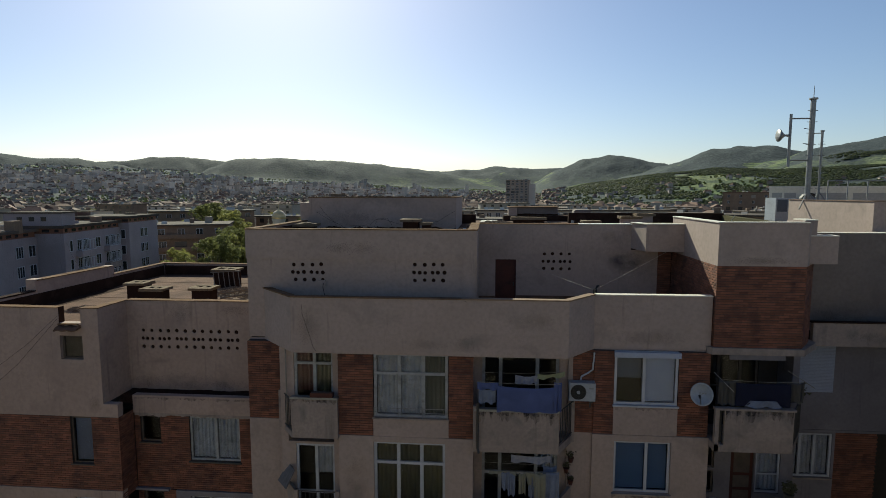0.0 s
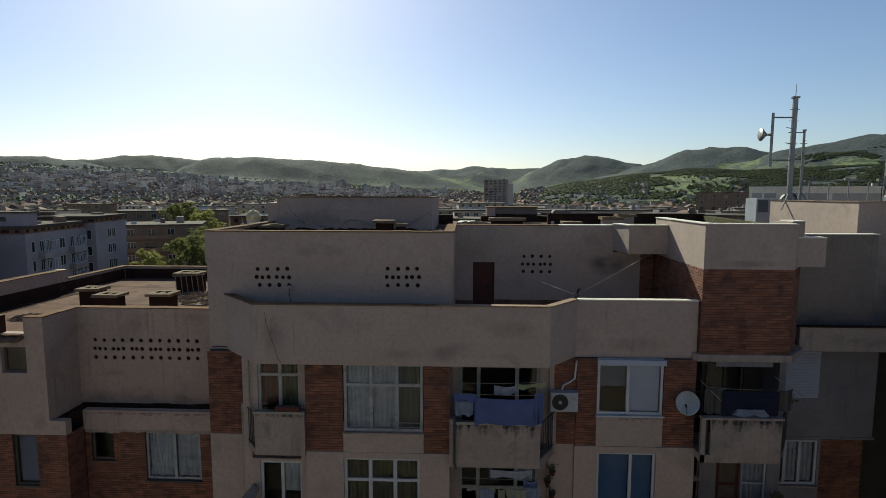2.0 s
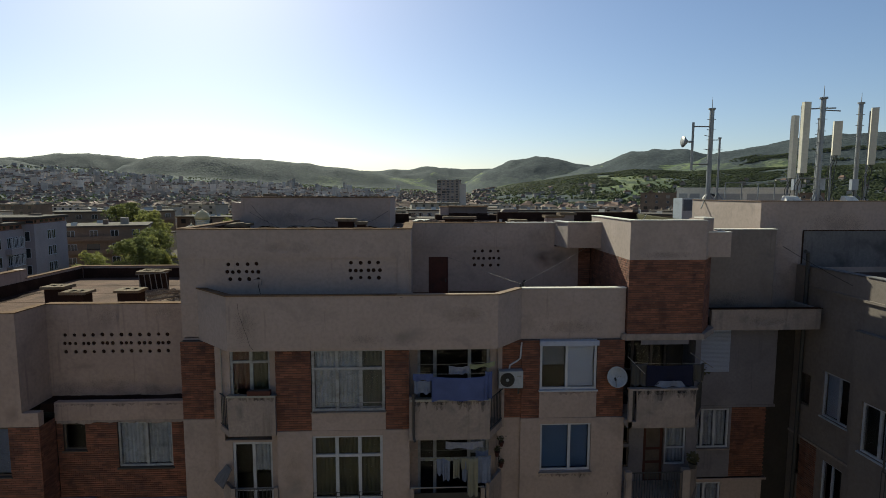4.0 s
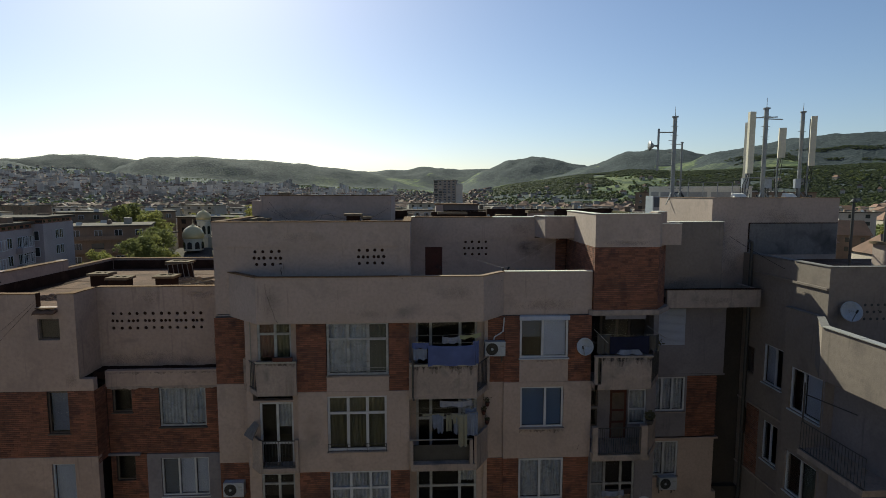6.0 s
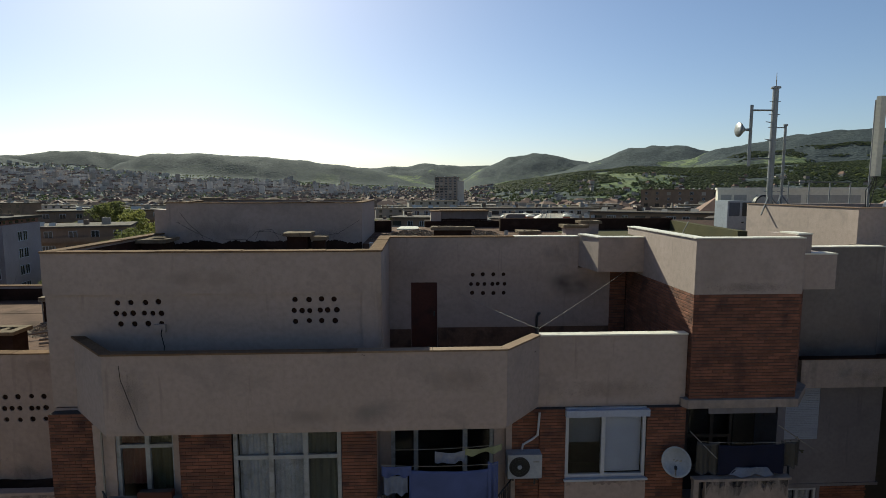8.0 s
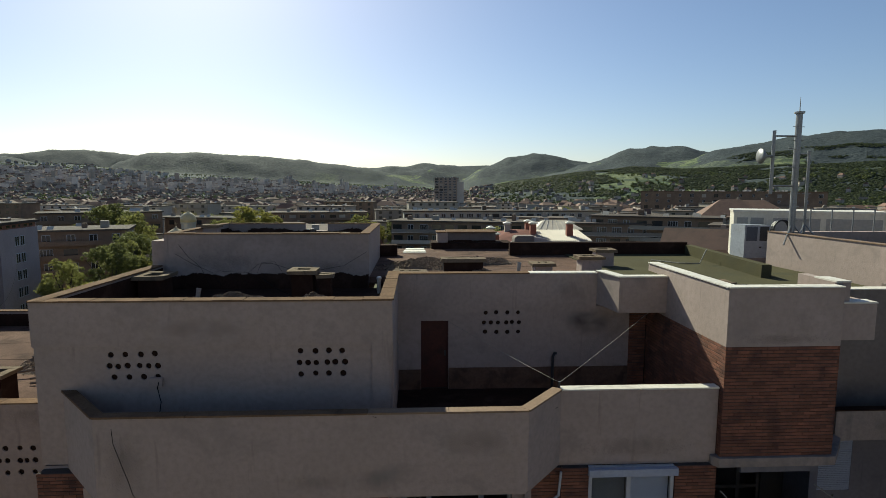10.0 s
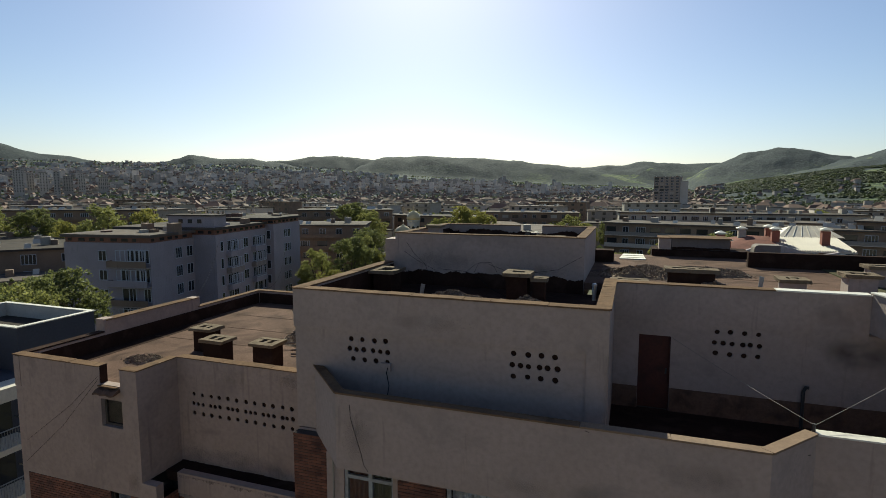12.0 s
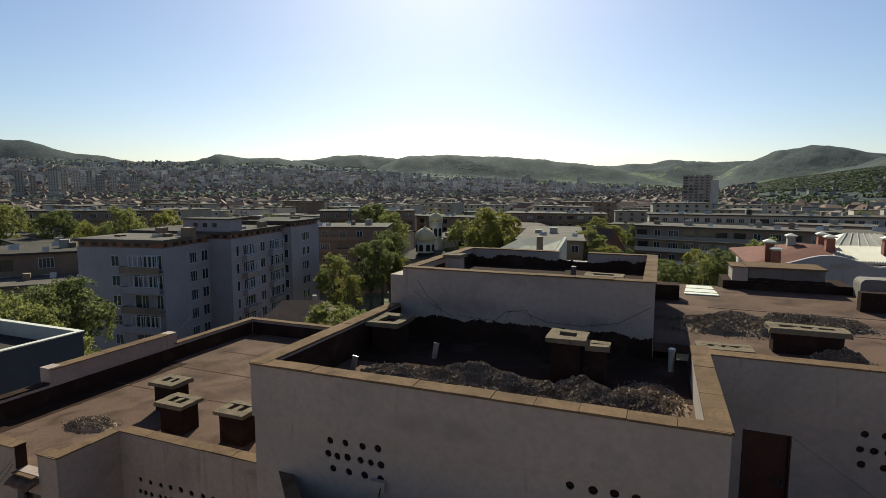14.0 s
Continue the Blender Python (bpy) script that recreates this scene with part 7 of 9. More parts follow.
drips(house, line_x(0.5), 12.87, 14.78, 16.72, 0.36, SOOT, 0.0015)
drips(house, line_x(0.92), 9.7, 11.6, 13.76, 0.16)
drips(house, line_x(0.94), 9.76, 11.64, 16.57, 0.1, SOOT)
drips(wing, lr, -6.45, -2.0, 16.0, 0.12, SOOT, 0.043)
for parent, line, u0, u1, z0, z1 in ((wing, lh, -6.2, -3.6, 15.98, 16.75), (wing, lh, -4.4, -2.0, 15.98, 16.5), (wing, lh, -7.0, -5.6, 15.98, 16.6), (wing, lh, -5.5, -4.5, 18.5, 19.25), (wing, lh, -3.7, -2.2, 18.7, 19.2), (wing, lf, -7.6, -7.04, 15.6, 16.3),
                                      (house, line_x(0.0), 3.5, 4.9, 18.45, 18.85), (house, line_x(0.0), 4.8, 5.7, 18.38, 18.95), (house, line_x(0.0), 0.1, 0.9, 18.4, 19.7), (house, line_x(0.0), 6.4, 8.0, 19.1, 19.7), (house, line_x(1.08), 9.4, 12.2, 18.4, 19.0),
                                      (house, line_x(1.38), 0.4, 2.8, 21.1, 21.6), (house, line_x(4.91), 9.9, 11.1, 21.0, 21.85), (house, line_x(1.9), 16.8, 19.0, 18.45, 18.85), (house, line_x(0.94), 12.7, 15.0, 20.96, 21.25),
                                      (house, line_x(6.82), -1.2, 1.5, 21.6, 22.4), (house, line_x(6.82), 1.6, 4.4, 21.6, 22.1), (house, line_x(0.19), 1.4, 2.4, 13.4, 15.2), (house, line_x(2.9), 15.9, 18.4, 18.4, 19.6)):
    smudge(parent, line, u0, u1, z0, z1)
# soot on the lift-house front, added also to darken this shaded face
for u0, u1, z0, z1 in ((20.35, 23.2, 21.0, 22.5), (18.8, 20.3, 19.0, 22.4)):
    smudge(house, line_x(3.8), u0, u1, z0, z1)

# window guards
for x0, x1, y, z in ((2.46, 4.68, 0.14, 16.36), (2.44, 4.6, 0.12, 13.44)):
    guard = thing("window_guard", (x0, y, z), "thin steel guard bars before a window sill", "guard rail")
    for dz in (0.0, 0.13, 0.26):
        bm = bmesh.new()
        bar(bm, (x0, y, z + dz), (x1, y, z + dz), 0.011, 6)
        part("guard_bar", bm, STEEL if z > 15 else IRON, guard)
    for k in range(4):
        bm = bmesh.new()
        u = x0 + (x1 - x0) * k / 3
        bar(bm, (u, y, z - 0.06), (u, y, z + 0.28), 0.011, 6)
        part("guard_post", bm, STEEL if z > 15 else IRON, guard)

# ---- washing ----
def cloth(x0, x1, y, z_top, z_low, material, label, name="laundry_sheet", wave=0.03, sag_mid=0.05, taper=0.0, tilt=0.0):
    """A hanging cloth with folds, a little thickness and an uneven hem."""
    bm = bmesh.new()
    nu, nv = 26, 10
    grids = []
    ph = x0 * 7
    for side in (0, 0.012):
        g = []
        for j in range(nv + 1):
            v = j / nv
            row = []
            for i in range(nu + 1):
                u = i / nu
                x = x0 + (x1 - x0) * (u + taper * v * (0.5 - u))
                fold = wave * (0.3 + v) * (math.sin(u * 21 + ph) * 0.5 + math.sin(u * 9 + ph * 2 + v))
                z = z_top - sag_mid * math.sin(math.pi * u) * (1 - v) - (z_top - z_low) * v + 0.02 * math.sin(u * 13 + ph) * v + tilt * u
                row.append(bm.verts.new((x, y + fold + side, z)))
            g.append(row)
        grids.append(g)
    for g, flip in ((grids[0], False), (grids[1], True)):
        for j in range(nv):
            for i in range(nu):
                q = (g[j][i], g[j + 1][i], g[j + 1][i + 1], g[j][i + 1])
                bm.faces.new(q[::-1] if flip else q)
    for j in range(nv):
        for i in (0, nu):
            bm.faces.new((grids[0][j][i], grids[0][j + 1][i], grids[1][j + 1][i], grids[1][j][i]))
    for i in range(nu):
        for j in (0, nv):
            bm.faces.new((grids[0][j][i], grids[0][j][i + 1], grids[1][j][i + 1], grids[1][j][i]))
    ob = part(name, bm, material, smooth=True)
    return tagged(ob, label, "laundry", "washing on the balconies")


def washing_line(a, b, drop=0.04):
    bm = bmesh.new()
    chain(bm, sag(a, b, drop), 0.006, 5)
    return tagged(part("washing_line", bm, PALE_WIRE), "thin washing line stretched over a balcony", "washing line")


pot = thing("hanging_plant_pot", (15.35, 1.1, 16.76), "green plant in a pale pot on a balcony rail", "plant pot")
bm = bmesh.new()
lathe(bm, [(0.07, 16.77), (0.1, 16.95), (0.11, 16.97)], 15.3, 1.2, 12)
part("pot", bm, YELLOW_CLOTH, pot)
bm = bmesh.new()
rnd = random.Random(5)
for k in range(70):
    a = Vector((15.3 + rnd.gauss(0, 0.1), 1.2 + rnd.gauss(0, 0.1), 17.02 + abs(rnd.gauss(0, 0.1))))
    u = Vector((rnd.gauss(0, 1), rnd.gauss(0, 1), rnd.gauss(0, 1))).normalized() * 0.045
    v = u.orthogonal().normalized() * 0.025
    bm.faces.new([bm.verts.new(a + q) for q in (u, v, -u, -v)])
part("leaves", bm, GREEN_FELT, pot)
for k, (a, b2) in enumerate((((12.64, 0.9, 17.75), (13.0, 0.35, 17.35)), ((14.75, 0.9, 17.85), (15.25, 0.4, 17.5)))):
    bm = bmesh.new()
    bar(bm, a, b2, 0.012, 6)
    tagged(part("rack_arm", bm, PALE_WIRE), "thin steel arm of a balcony drying rack", "drying rack")
def wall_pots(x, y, zs):
    """Small flower pots hung one above the other on an iron strip."""
    t = thing("hanging_flower_pots", (x, y, zs[-1]), "small dark flower pots hung on an iron strip against a wall", "plant pot")
    bm = bmesh.new()
    bar(bm, (x, y - 0.012, zs[0] + 0.2), (x, y - 0.012, zs[-1] - 0.05), 0.012, 6)
    part("strip", bm, IRON, t)
    rnd = random.Random(9)
    for k, z in enumerate(zs):
        o = 0.07 * (-1) ** k
        bm = bmesh.new()
        lathe(bm, [(0.055, z), (0.085, z + 0.13), (0.095, z + 0.14), (0.095, z + 0.16)], x + o, y - 0.1, 12)
        pot = part("pot", bm, RUST, t)
        bm = bmesh.new()
        for _ in range(40):
            a = Vector((x + o + rnd.gauss(0, 0.06), y - 0.1 + rnd.gauss(0, 0.05), z + 0.2 + abs(rnd.gauss(0, 0.06))))
            u = Vector((rnd.gauss(0, 1), rnd.gauss(0, 1), rnd.gauss(0, 1))).normalized() * 0.04
            v = u.orthogonal().normalized() * 0.02
            bm.faces.new([bm.verts.new(a + q) for q in (u, v, -u, -v)])
        part("leaves", bm, GREEN_FELT, pot)


wall_pots(8.42, 1.0, (14.75, 14.4, 14.02))
bush = thing("potted_shrub", (14.86, 0.62, 14.0), "dark round shrub in a pot on a balcony corner", "plant pot")
bm = bmesh.new()
lathe(bm, [(0.1, 14.0), (0.14, 14.16), (0.15, 14.18)], 14.86, 0.62, 14)
part("pot", bm, IRON, bush)
bm = bmesh.new()
for k in range(220):
    d = Vector((rnd.gauss(0, 1), rnd.gauss(0, 1), rnd.gauss(0, 1))).normalized() * rnd.uniform(0.1, 0.2)
    u = Vector((rnd.gauss(0, 1), rnd.gauss(0, 1), rnd.gauss(0, 1))).normalized() * 0.05
    v = u.orthogonal().normalized() * 0.025
    bm.faces.new([bm.verts.new(Vector((14.86, 0.62, 14.36)) + d + q) for q in (u, v, -u, -v)])
part("foliage", bm, GREEN_FELT, bush)
box_pot = thing("flower_box", (0.75, 0.14, 16.9), "dark flower box on a balcony ledge", "flower box")
part("trough", worn(boxes((0.5, 1.2, 0.08, 0.24, 16.9, 17.04)), 0.01), RUST, box_pot)
part("soil", boxes((0.53, 1.17, 0.1, 0.22, 17.04, 17.05)), MORTAR, box_pot)

STRIPED = surface("striped_towel", (0.15, 0.16, 0.235), (0.25, 0.25, 0.28), 0.9, 50, 9, 0.2)
OLIVE_CLOTH = surface("olive_towel", (0.27, 0.27, 0.15), (0.22, 0.22, 0.12), 0.9, 50, 5, 0.2)
washing_line((5.55, -0.1, 17.62), (8.1, -0.1, 17.6))
washing_line((5.6, 0.25, 17.78), (8.2, 0.25, 17.85))
cloth(6.15, 7.92, -0.1, 17.5, 16.72, BLUE_CLOTH, "blue bed sheet hung out to dry over a balcony front", sag_mid=0.06)
cloth(5.58, 6.2, -0.12, 17.6, 17.38, BLUE_CLOTH, "folded blue cloth over a washing line", sag_mid=0.02)
cloth(5.62, 6.12, -0.06, 17.4, 16.95, PALE_CLOTH, "pale lace cloth hung out to dry")
cloth(7.8, 8.02, -0.1, 17.66, 16.78, BLUE_CLOTH, "end of a blue sheet hung out to dry")
cloth(6.7, 7.35, 0.25, 17.72, 17.45, STRIPED, "blue striped towel on a washing line")
cloth(7.35, 8.15, 0.25, 17.76, 17.6, OLIVE_CLOTH, "olive towel on a washing line", tilt=0.1)
washing_line((12.7, 0.55, 17.66), (15.0, 0.55, 17.62))
cloth(13.15, 14.68, 0.56, 17.55, 16.88, NAVY_CLOTH, "navy blue blanket hung out on a balcony", sag_mid=0.02)
cloth(13.55, 14.28, 0.5, 17.04, 16.84, PALE_CLOTH, "pale shirt laid over a balcony ledge", sag_mid=0.0, taper=-0.4)
# black cloths made large to put shade into the recess under the bay
cloth(12.68, 13.2, 0.62, 17.62, 16.85, IRON, "black clothes on a washing line, widened to darken the recess")
cloth(14.66, 15.1, 0.64, 17.6, 16.95, IRON, "black trousers hung to darken the recess")
washing_line((5.6, -0.15, 14.95), (8.0, -0.15, 14.95))
washing_line((5.6, 0.15, 15.05), (8.0, 0.15, 15.05))
cloth(5.95, 6.75, -0.15, 14.93, 14.84, YELLOW_CLOTH, "cream cloth along a washing line", sag_mid=0.01)
cloth(6.5, 6.72, -0.16, 14.9, 14.18, PALE_CLOTH, "pale trousers hung out to dry")
cloth(6.82, 7.02, -0.16, 14.9, 14.25, YELLOW_CLOTH, "cream trousers hung out to dry")
cloth(7.1, 7.3, -0.1, 14.92, 14.1, PALE_CLOTH, "pale shirt hung out to dry")
cloth(7.28, 7.6, -0.18, 14.92, 13.65, YELLOW_CLOTH, "yellow cotton dress hung out to dry")
cloth(7.55, 7.95, 0.1, 15.02, 14.2, PALE_CLOTH, "white printed towel hung out to dry")
cloth(6.6, 7.8, 0.15, 15.3, 15.05, STRIPED, "mixed blue clothes on a washing line")
cloth(7.02, 7.5, -0.14, 14.93, 14.5, YELLOW_CLOTH, "cream blouse hung out to dry", taper=0.3)
cloth(7.6, 8.0, -0.12, 14.95, 14.05, PALE_CLOTH, "white printed pillowcase hung out to dry")
cloth(6.3, 6.55, -0.15, 14.92, 14.35, PALE_CLOTH, "pale vest hung out to dry", taper=0.2)
washing_line((12.8, 0.6, 11.4), (14.6, 0.6, 11.4))
cloth(13.0, 13.9, 0.55, 11.35, 11.1, PALE_CLOTH, "pale blue shirt on a lower balcony")

# ---- things fixed to the facade ----
def air_conditioner(x, y, z, label):
    t = thing("air_conditioner", (x, y, z), label, "air conditioner")
    part("casing", worn(boxes((x, x + 0.78, y - 0.30, y - 0.02, z, z + 0.56)), 0.015), WHITE_METAL, t)
    bm = bmesh.new()
    cx, cz = x + 0.27, z + 0.28
    for r in (0.07, 0.12, 0.17, 0.22):
        pts = [(cx + r * math.cos(k * math.tau / 18), y - 0.315, cz + r * math.sin(k * math.tau / 18)) for k in range(19)]
        chain(bm, pts, 0.006, 4)
    for k in range(12):
        a = k * math.tau / 12
        bar(bm, (cx, y - 0.316, cz), (cx + 0.22 * math.cos(a), y - 0.312, cz + 0.22 * math.sin(a)), 0.005, 4)
    part("fan_grille", bm, BLACK_PLASTIC, t, "black round fan grille")
    bm = bmesh.new()
    bar(bm, (cx, y - 0.306, cz), (cx, y - 0.298, cz), 0.235, 24)
    part("fan_recess", bm, BLACK_PLASTIC, t)
    bm = bmesh.new()
    bar(bm, (cx, y - 0.33, cz), (cx, y - 0.30, cz), 0.05, 14)
    part("fan_hub", bm, WHITE_METAL, t)
    part("badge", boxes((x + 0.58, x + 0.72, y - 0.304, y - 0.3, z + 0.38, z + 0.41)), STEEL, t)
    for u in (0.1, 0.66):
        part("bracket", boxes((x + u, x + u + 0.04, y - 0.3, y - 0.002, z - 0.05, z - 0.004), (x + u, x + u + 0.04, y - 0.03, y - 0.002, z - 0.3, z - 0.05)), IRON, t)
    return t


ac = air_conditioner(8.36, 1.0, 16.8, "white air conditioner on brackets against a brick wall")
bm = bmesh.new()
chain(bm, [(8.72, 0.92, 17.38), (8.75, 0.93, 17.5), (8.95, 0.93, 17.62), (9.08, 0.93, 17.72), (9.12, 0.93, 18.25)], 0.028, 8)
part("pipe", bm, PVC, ac, "white insulated pipe")
air_conditioner(-1.75, 1.2, 11.3, "white air conditioner on a lower brick panel")
air_conditioner(16.3, 2.9, 10.1, "white air conditioner under a side window")


def dish(x, y, z, r, turn, tilt, label, wall_y):
    """A satellite dish on a wall arm."""
    t = thing("satellite_dish", (x, wall_y, z - 0.2), label, "satellite dish")
    m = Matrix.Translation((x, y, z)) @ Matrix.Rotation(radians(turn), 4, "Z") @ Matrix.Rotation(radians(tilt), 4, "X")
    bm = bmesh.new()
    rings = []
    for side in (0, 0.012):
        for i in range(7):
            q = r * i / 6
            rings.append([bm.verts.new(m @ Vector((q * math.cos(a * math.tau / 28) * 0.93, 0.16 * (1 - (q / r) ** 2) + side, q * math.sin(a * math.tau / 28)))) for a in range(28)] if i else [bm.verts.new(m @ Vector((0, 0.16 + side, 0)))])
    for o in (0, 7):
        for i in range(6):
            a, b = rings[o + i], rings[o + i + 1]
            for k in range(28):
                j = (k + 1) % 28
                bm.faces.new((a[0], b[k], b[j]) if i == 0 else (a[k], b[k], b[j], a[j]))
    for k in range(28):
        j = (k + 1) % 28
        bm.faces.new((rings[6][k], rings[13][k], rings[13][j], rings[6][j]))
    part("reflector", bm, WHITE_METAL, t, smooth=True)
    bm = bmesh.new()
    bar(bm, m @ Vector((0, 0.1, -r)), m @ Vector((0, -0.38, -r * 0.25)), 0.014, 6)
    part("arm", bm, STEEL, t)
    bm = bmesh.new()
    bar(bm, m @ Vector((0, -0.36, -r * 0.28)), m @ Vector((0, -0.48, -r * 0.12)), 0.032, 10)
    part("receiver_head", bm, BLACK_PLASTIC, t)
    bm = bmesh.new()
    chain(bm, [m @ Vector((0, 0.17, 0)), Vector((x, (y + wall_y) / 2, z - 0.12)), Vector((x, wall_y, z - 0.2))], 0.02, 8)
    part("mount", bm, STEEL, t)
    bm = bmesh.new()
    for k in range(3):
        box_at = m @ Vector((-0.09 + k * 0.07, 0.1, 0.02))
        box(bm, box_at.x, box_at.x + 0.05, box_at.y - 0.035, box_at.y - 0.03, box_at.z, box_at.z + 0.03)
    part("marking", bm, STEEL, t)
    return t


dish(12.2, 0.6, 17.16, 0.34, -28, -18, "pale grey satellite dish on a brick pier", 0.96)
dish(20.75, -1.75, 18.95, 0.36, -20, -20, "white satellite dish below the roof edge", -1.42)
dish(14.6, 0.2, 10.9, 0.33, -24, -20, "pale satellite dish on a lower balcony", 0.5)

# black discs in place of the dark of vent holes beside the dish, drain and cables
bm = bmesh.new()
for z in (19.1, 18.85, 18.6):
    for k in range(5):
        bar(bm, (21.5 + k * 0.24 + (0.1 if z == 18.85 else 0), -1.425, z), (21.5 + k * 0.24 + (0.1 if z == 18.85 else 0), -1.40, z), 0.05, 10)
part("vent_holes", bm, BLACK_PLASTIC, wing2)
bm = bmesh.new()
chain(bm, [(20.1, 3.0, 9.0), (20.1, 3.0, 20.7), (20.05, 2.95, 20.95), (19.9, 2.9, 21.0)], 0.07, 10)
part("drainpipe", bm, IRON, wing2, "black drainpipe in the corner")
b = part("balcony", worn(boxes((19.1, 20.3, -4.6, -1.8, 13.9, 14.1)), 0.01), CONCRETE, wing2, "shaded balcony with dark railing")
balusters(b, (19.15, -1.85), (19.15, -4.6), 14.1, 15.1, 0.13)
bm = bmesh.new()
chain(bm, [(19.15, -1.9, 15.1), (19.15, -1.9, 16.5)], 0.025, 6)
chain(bm, [(19.15, -1.9, 16.1), (19.1, -4.2, 16.3)], 0.02, 6)
part("clothes_frame", bm, IRON, b)
for z in (10.9, 13.9):
    part("string_course", boxes((20.2, 20.3, 0.45, 3.7, z, z + 0.08)), CONCRETE, wing2)
brickwork(wing2, Line((20.24, 3.0), (20.24, 0.9)), 0.05, 0.9, 10.9, 13.88, single=False)


def cable(points, r=0.008, material=None, label="thin black cable strung along a wall"):
    bm = bmesh.new()
    chain(bm, points, r, 5)
    return tagged(part("cable", bm, material or CABLE), label, "cable")


post = thing("rail_post", (9.1, 1.2, 20.0), "short iron post on the terrace parapet", "post")
bm = bmesh.new()
bar(bm, (9.1, 1.2, 20.0), (9.1, 1.2, 20.16), 0.03, 8)
part("stub", bm, IRON, post)
cable(sag((9.1, 1.2, 20.14), (6.92, 4.9, 20.6), 0.03), 0.004, PALE_WIRE, "taut pale wire over the roof terrace")
cable(sag((9.12, 1.2, 20.14), (12.57, 3.9, 21.35), 0.03), 0.004, PALE_WIRE, "taut pale wire over the roof terrace")
bm = bmesh.new()
chain(bm, [(9.9, 4.86, 18.62), (9.9, 4.86, 19.55), (9.94, 4.84, 19.66), (9.98, 4.8, 19.66)], 0.04, 8)
part("vent_pipe", bm, IRON, house, "dark vent pipe against the wall")
cable([(0.34, -0.008, 19.8), (0.36, -0.008, 19.5), (0.44, -0.008, 19.25), (0.5, -0.008, 19.05), (0.6, -0.008, 18.75), (0.66, -0.008, 18.5), (0.76, -0.008, 18.37)], 0.0045)
cable(sag((5.2, -0.012, 19.96), (9.0, 0.9, 19.7), 0.35), 0.005)
cable([(0.62, 1.36, 20.28), (0.6, 1.3, 20.1), (0.66, 1.3, 19.8), (0.6, 1.2, 19.2)], 0.01)
part("junction_box", worn(boxes((0.42, 0.68, 1.33, 1.418, 20.12, 20.3)), 0.01), PLASTER, house, "pale junction box")
cable([(-8.45, 1.17, 19.0), (-9.6, 1.17, 18.0), (-11.6, 1.17, 16.6)], 0.004)
cable([(-8.45, 1.17, 18.9), (-10.0, 1.17, 17.3), (-11.7, 1.17, 15.9)], 0.004)
cable([(-2.2, 2.63, 19.2), (-2.3, 2.63, 18.0), (-2.5, 2.63, 16.9), (-2.1, 2.63, 16.3)], 0.006)
for pts in ([(-1.3, 6.79, 22.3), (-0.8, 6.78, 22.0), (-0.2, 6.77, 21.72), (0.1, 6.7, 21.3)], [(-1.2, 6.79, 22.6), (-0.9, 6.78, 22.2), (-0.55, 6.78, 21.9), (-0.2, 6.6, 21.3)],
            [(0.1, 6.78, 21.75), (0.9, 6.77, 21.72), (1.2, 6.77, 21.98), (1.6, 6.77, 22.0), (2.2, 6.77, 21.8), (3.0, 6.77, 21.78), (3.8, 6.77, 21.92), (4.5, 6.78, 22.35)],
            [(1.15, 6.77, 21.7), (1.3, 6.76, 22.02), (1.7, 6.77, 22.05), (1.9, 6.77, 21.75)]):
    cable(pts, 0.005)
cable([(1.3, 6.6, 21.6), (1.9, 6.0, 21.35), (2.5, 5.4, 21.26)], 0.01, CABLE, "loose cable lying over the roof")
cable(sag((12.6, 1.2, 15.3), (12.1, 0.9, 12.9), 0.1), 0.008)
cable(sag((19.0, 2.85, 21.2), (22.0, -1.45, 18.9), 0.2), 0.007)
cable(sag((-11.9, 8, 19.2), (-58, 62, 16), 1.2, 24), 0.006)
cable(sag((-12, 12.8, 19.3), (-50, 69, 15), 2.2, 24), 0.006)

# ---- roof furniture ----
def vent_stack(x0, x1, y0, y1, z0, z1, holes=1, body=None, label="low tarred chimney stack with rough concrete cap", lip=0.1, group="chimney stacks on the roofs"):
    t = thing("chimney_stack", ((x0 + x1) / 2, (y0 + y1) / 2, z0), label, "chimney", group)
    part("body", worn(boxes((x0, x1, y0, y1, z0 - 0.02, z1 - 0.1)), 0.02), body or TAR, t)
    a0, a1, b0, b1 = x0 - lip, x1 + lip, y0 - lip, y1 + lip
    wall = 0.22
    bm = boxes((a0, a1, b0, b0 + wall, z1 - 0.1, z1), (a0, a1, b1 - wall, b1, z1 - 0.1, z1), (a0, a0 + wall, b0 + wall, b1 - wall, z1 - 0.1, z1), (a1 - wall, a1, b0 + wall, b1 - wall, z1 - 0.1, z1))
    for k in range(1, holes):
        u = a0 + wall + (a1 - a0 - 2 * wall) * k / holes
        box(bm, u - 0.07, u + 0.07, b0 + wall, b1 - wall, z1 - 0.09, z1 - 0.01)
    bmesh.ops.remove_doubles(bm, verts=bm.verts, dist=0.0005)
    for v in bm.verts:
        v.co += Vector((random.uniform(-0.02, 0.02), random.uniform(-0.02, 0.02), random.uniform(-0.012, 0.012)))
    part("cap", bm, CAPSTONE, t, "weathered concrete cap with flue openings")
    return t


vent_stack(-8.58, -7.88, 4.95, 5.5, 18.66, 19.5, 2)
vent_stack(-7.28, -6.55, 4.0, 4.55, 18.66, 19.46, 2)
vent_stack(-5.38, -4.66, 4.08, 4.66, 18.66, 19.5, 2)
vent_stack(-1.55, -0.95, 5.0, 5.75, 21.2, 21.9, 1, lip=0.12)
vent_stack(2.72, 3.28, 4.4, 4.95, 21.2, 22.12, 1)
vent_stack(3.42, 3.74, 4.5, 4.8, 21.2, 22.0, 1, lip=0.06)
vent_stack(6.9, 8.14, 6.93, 7.32, 21.56, 22.1, 3)
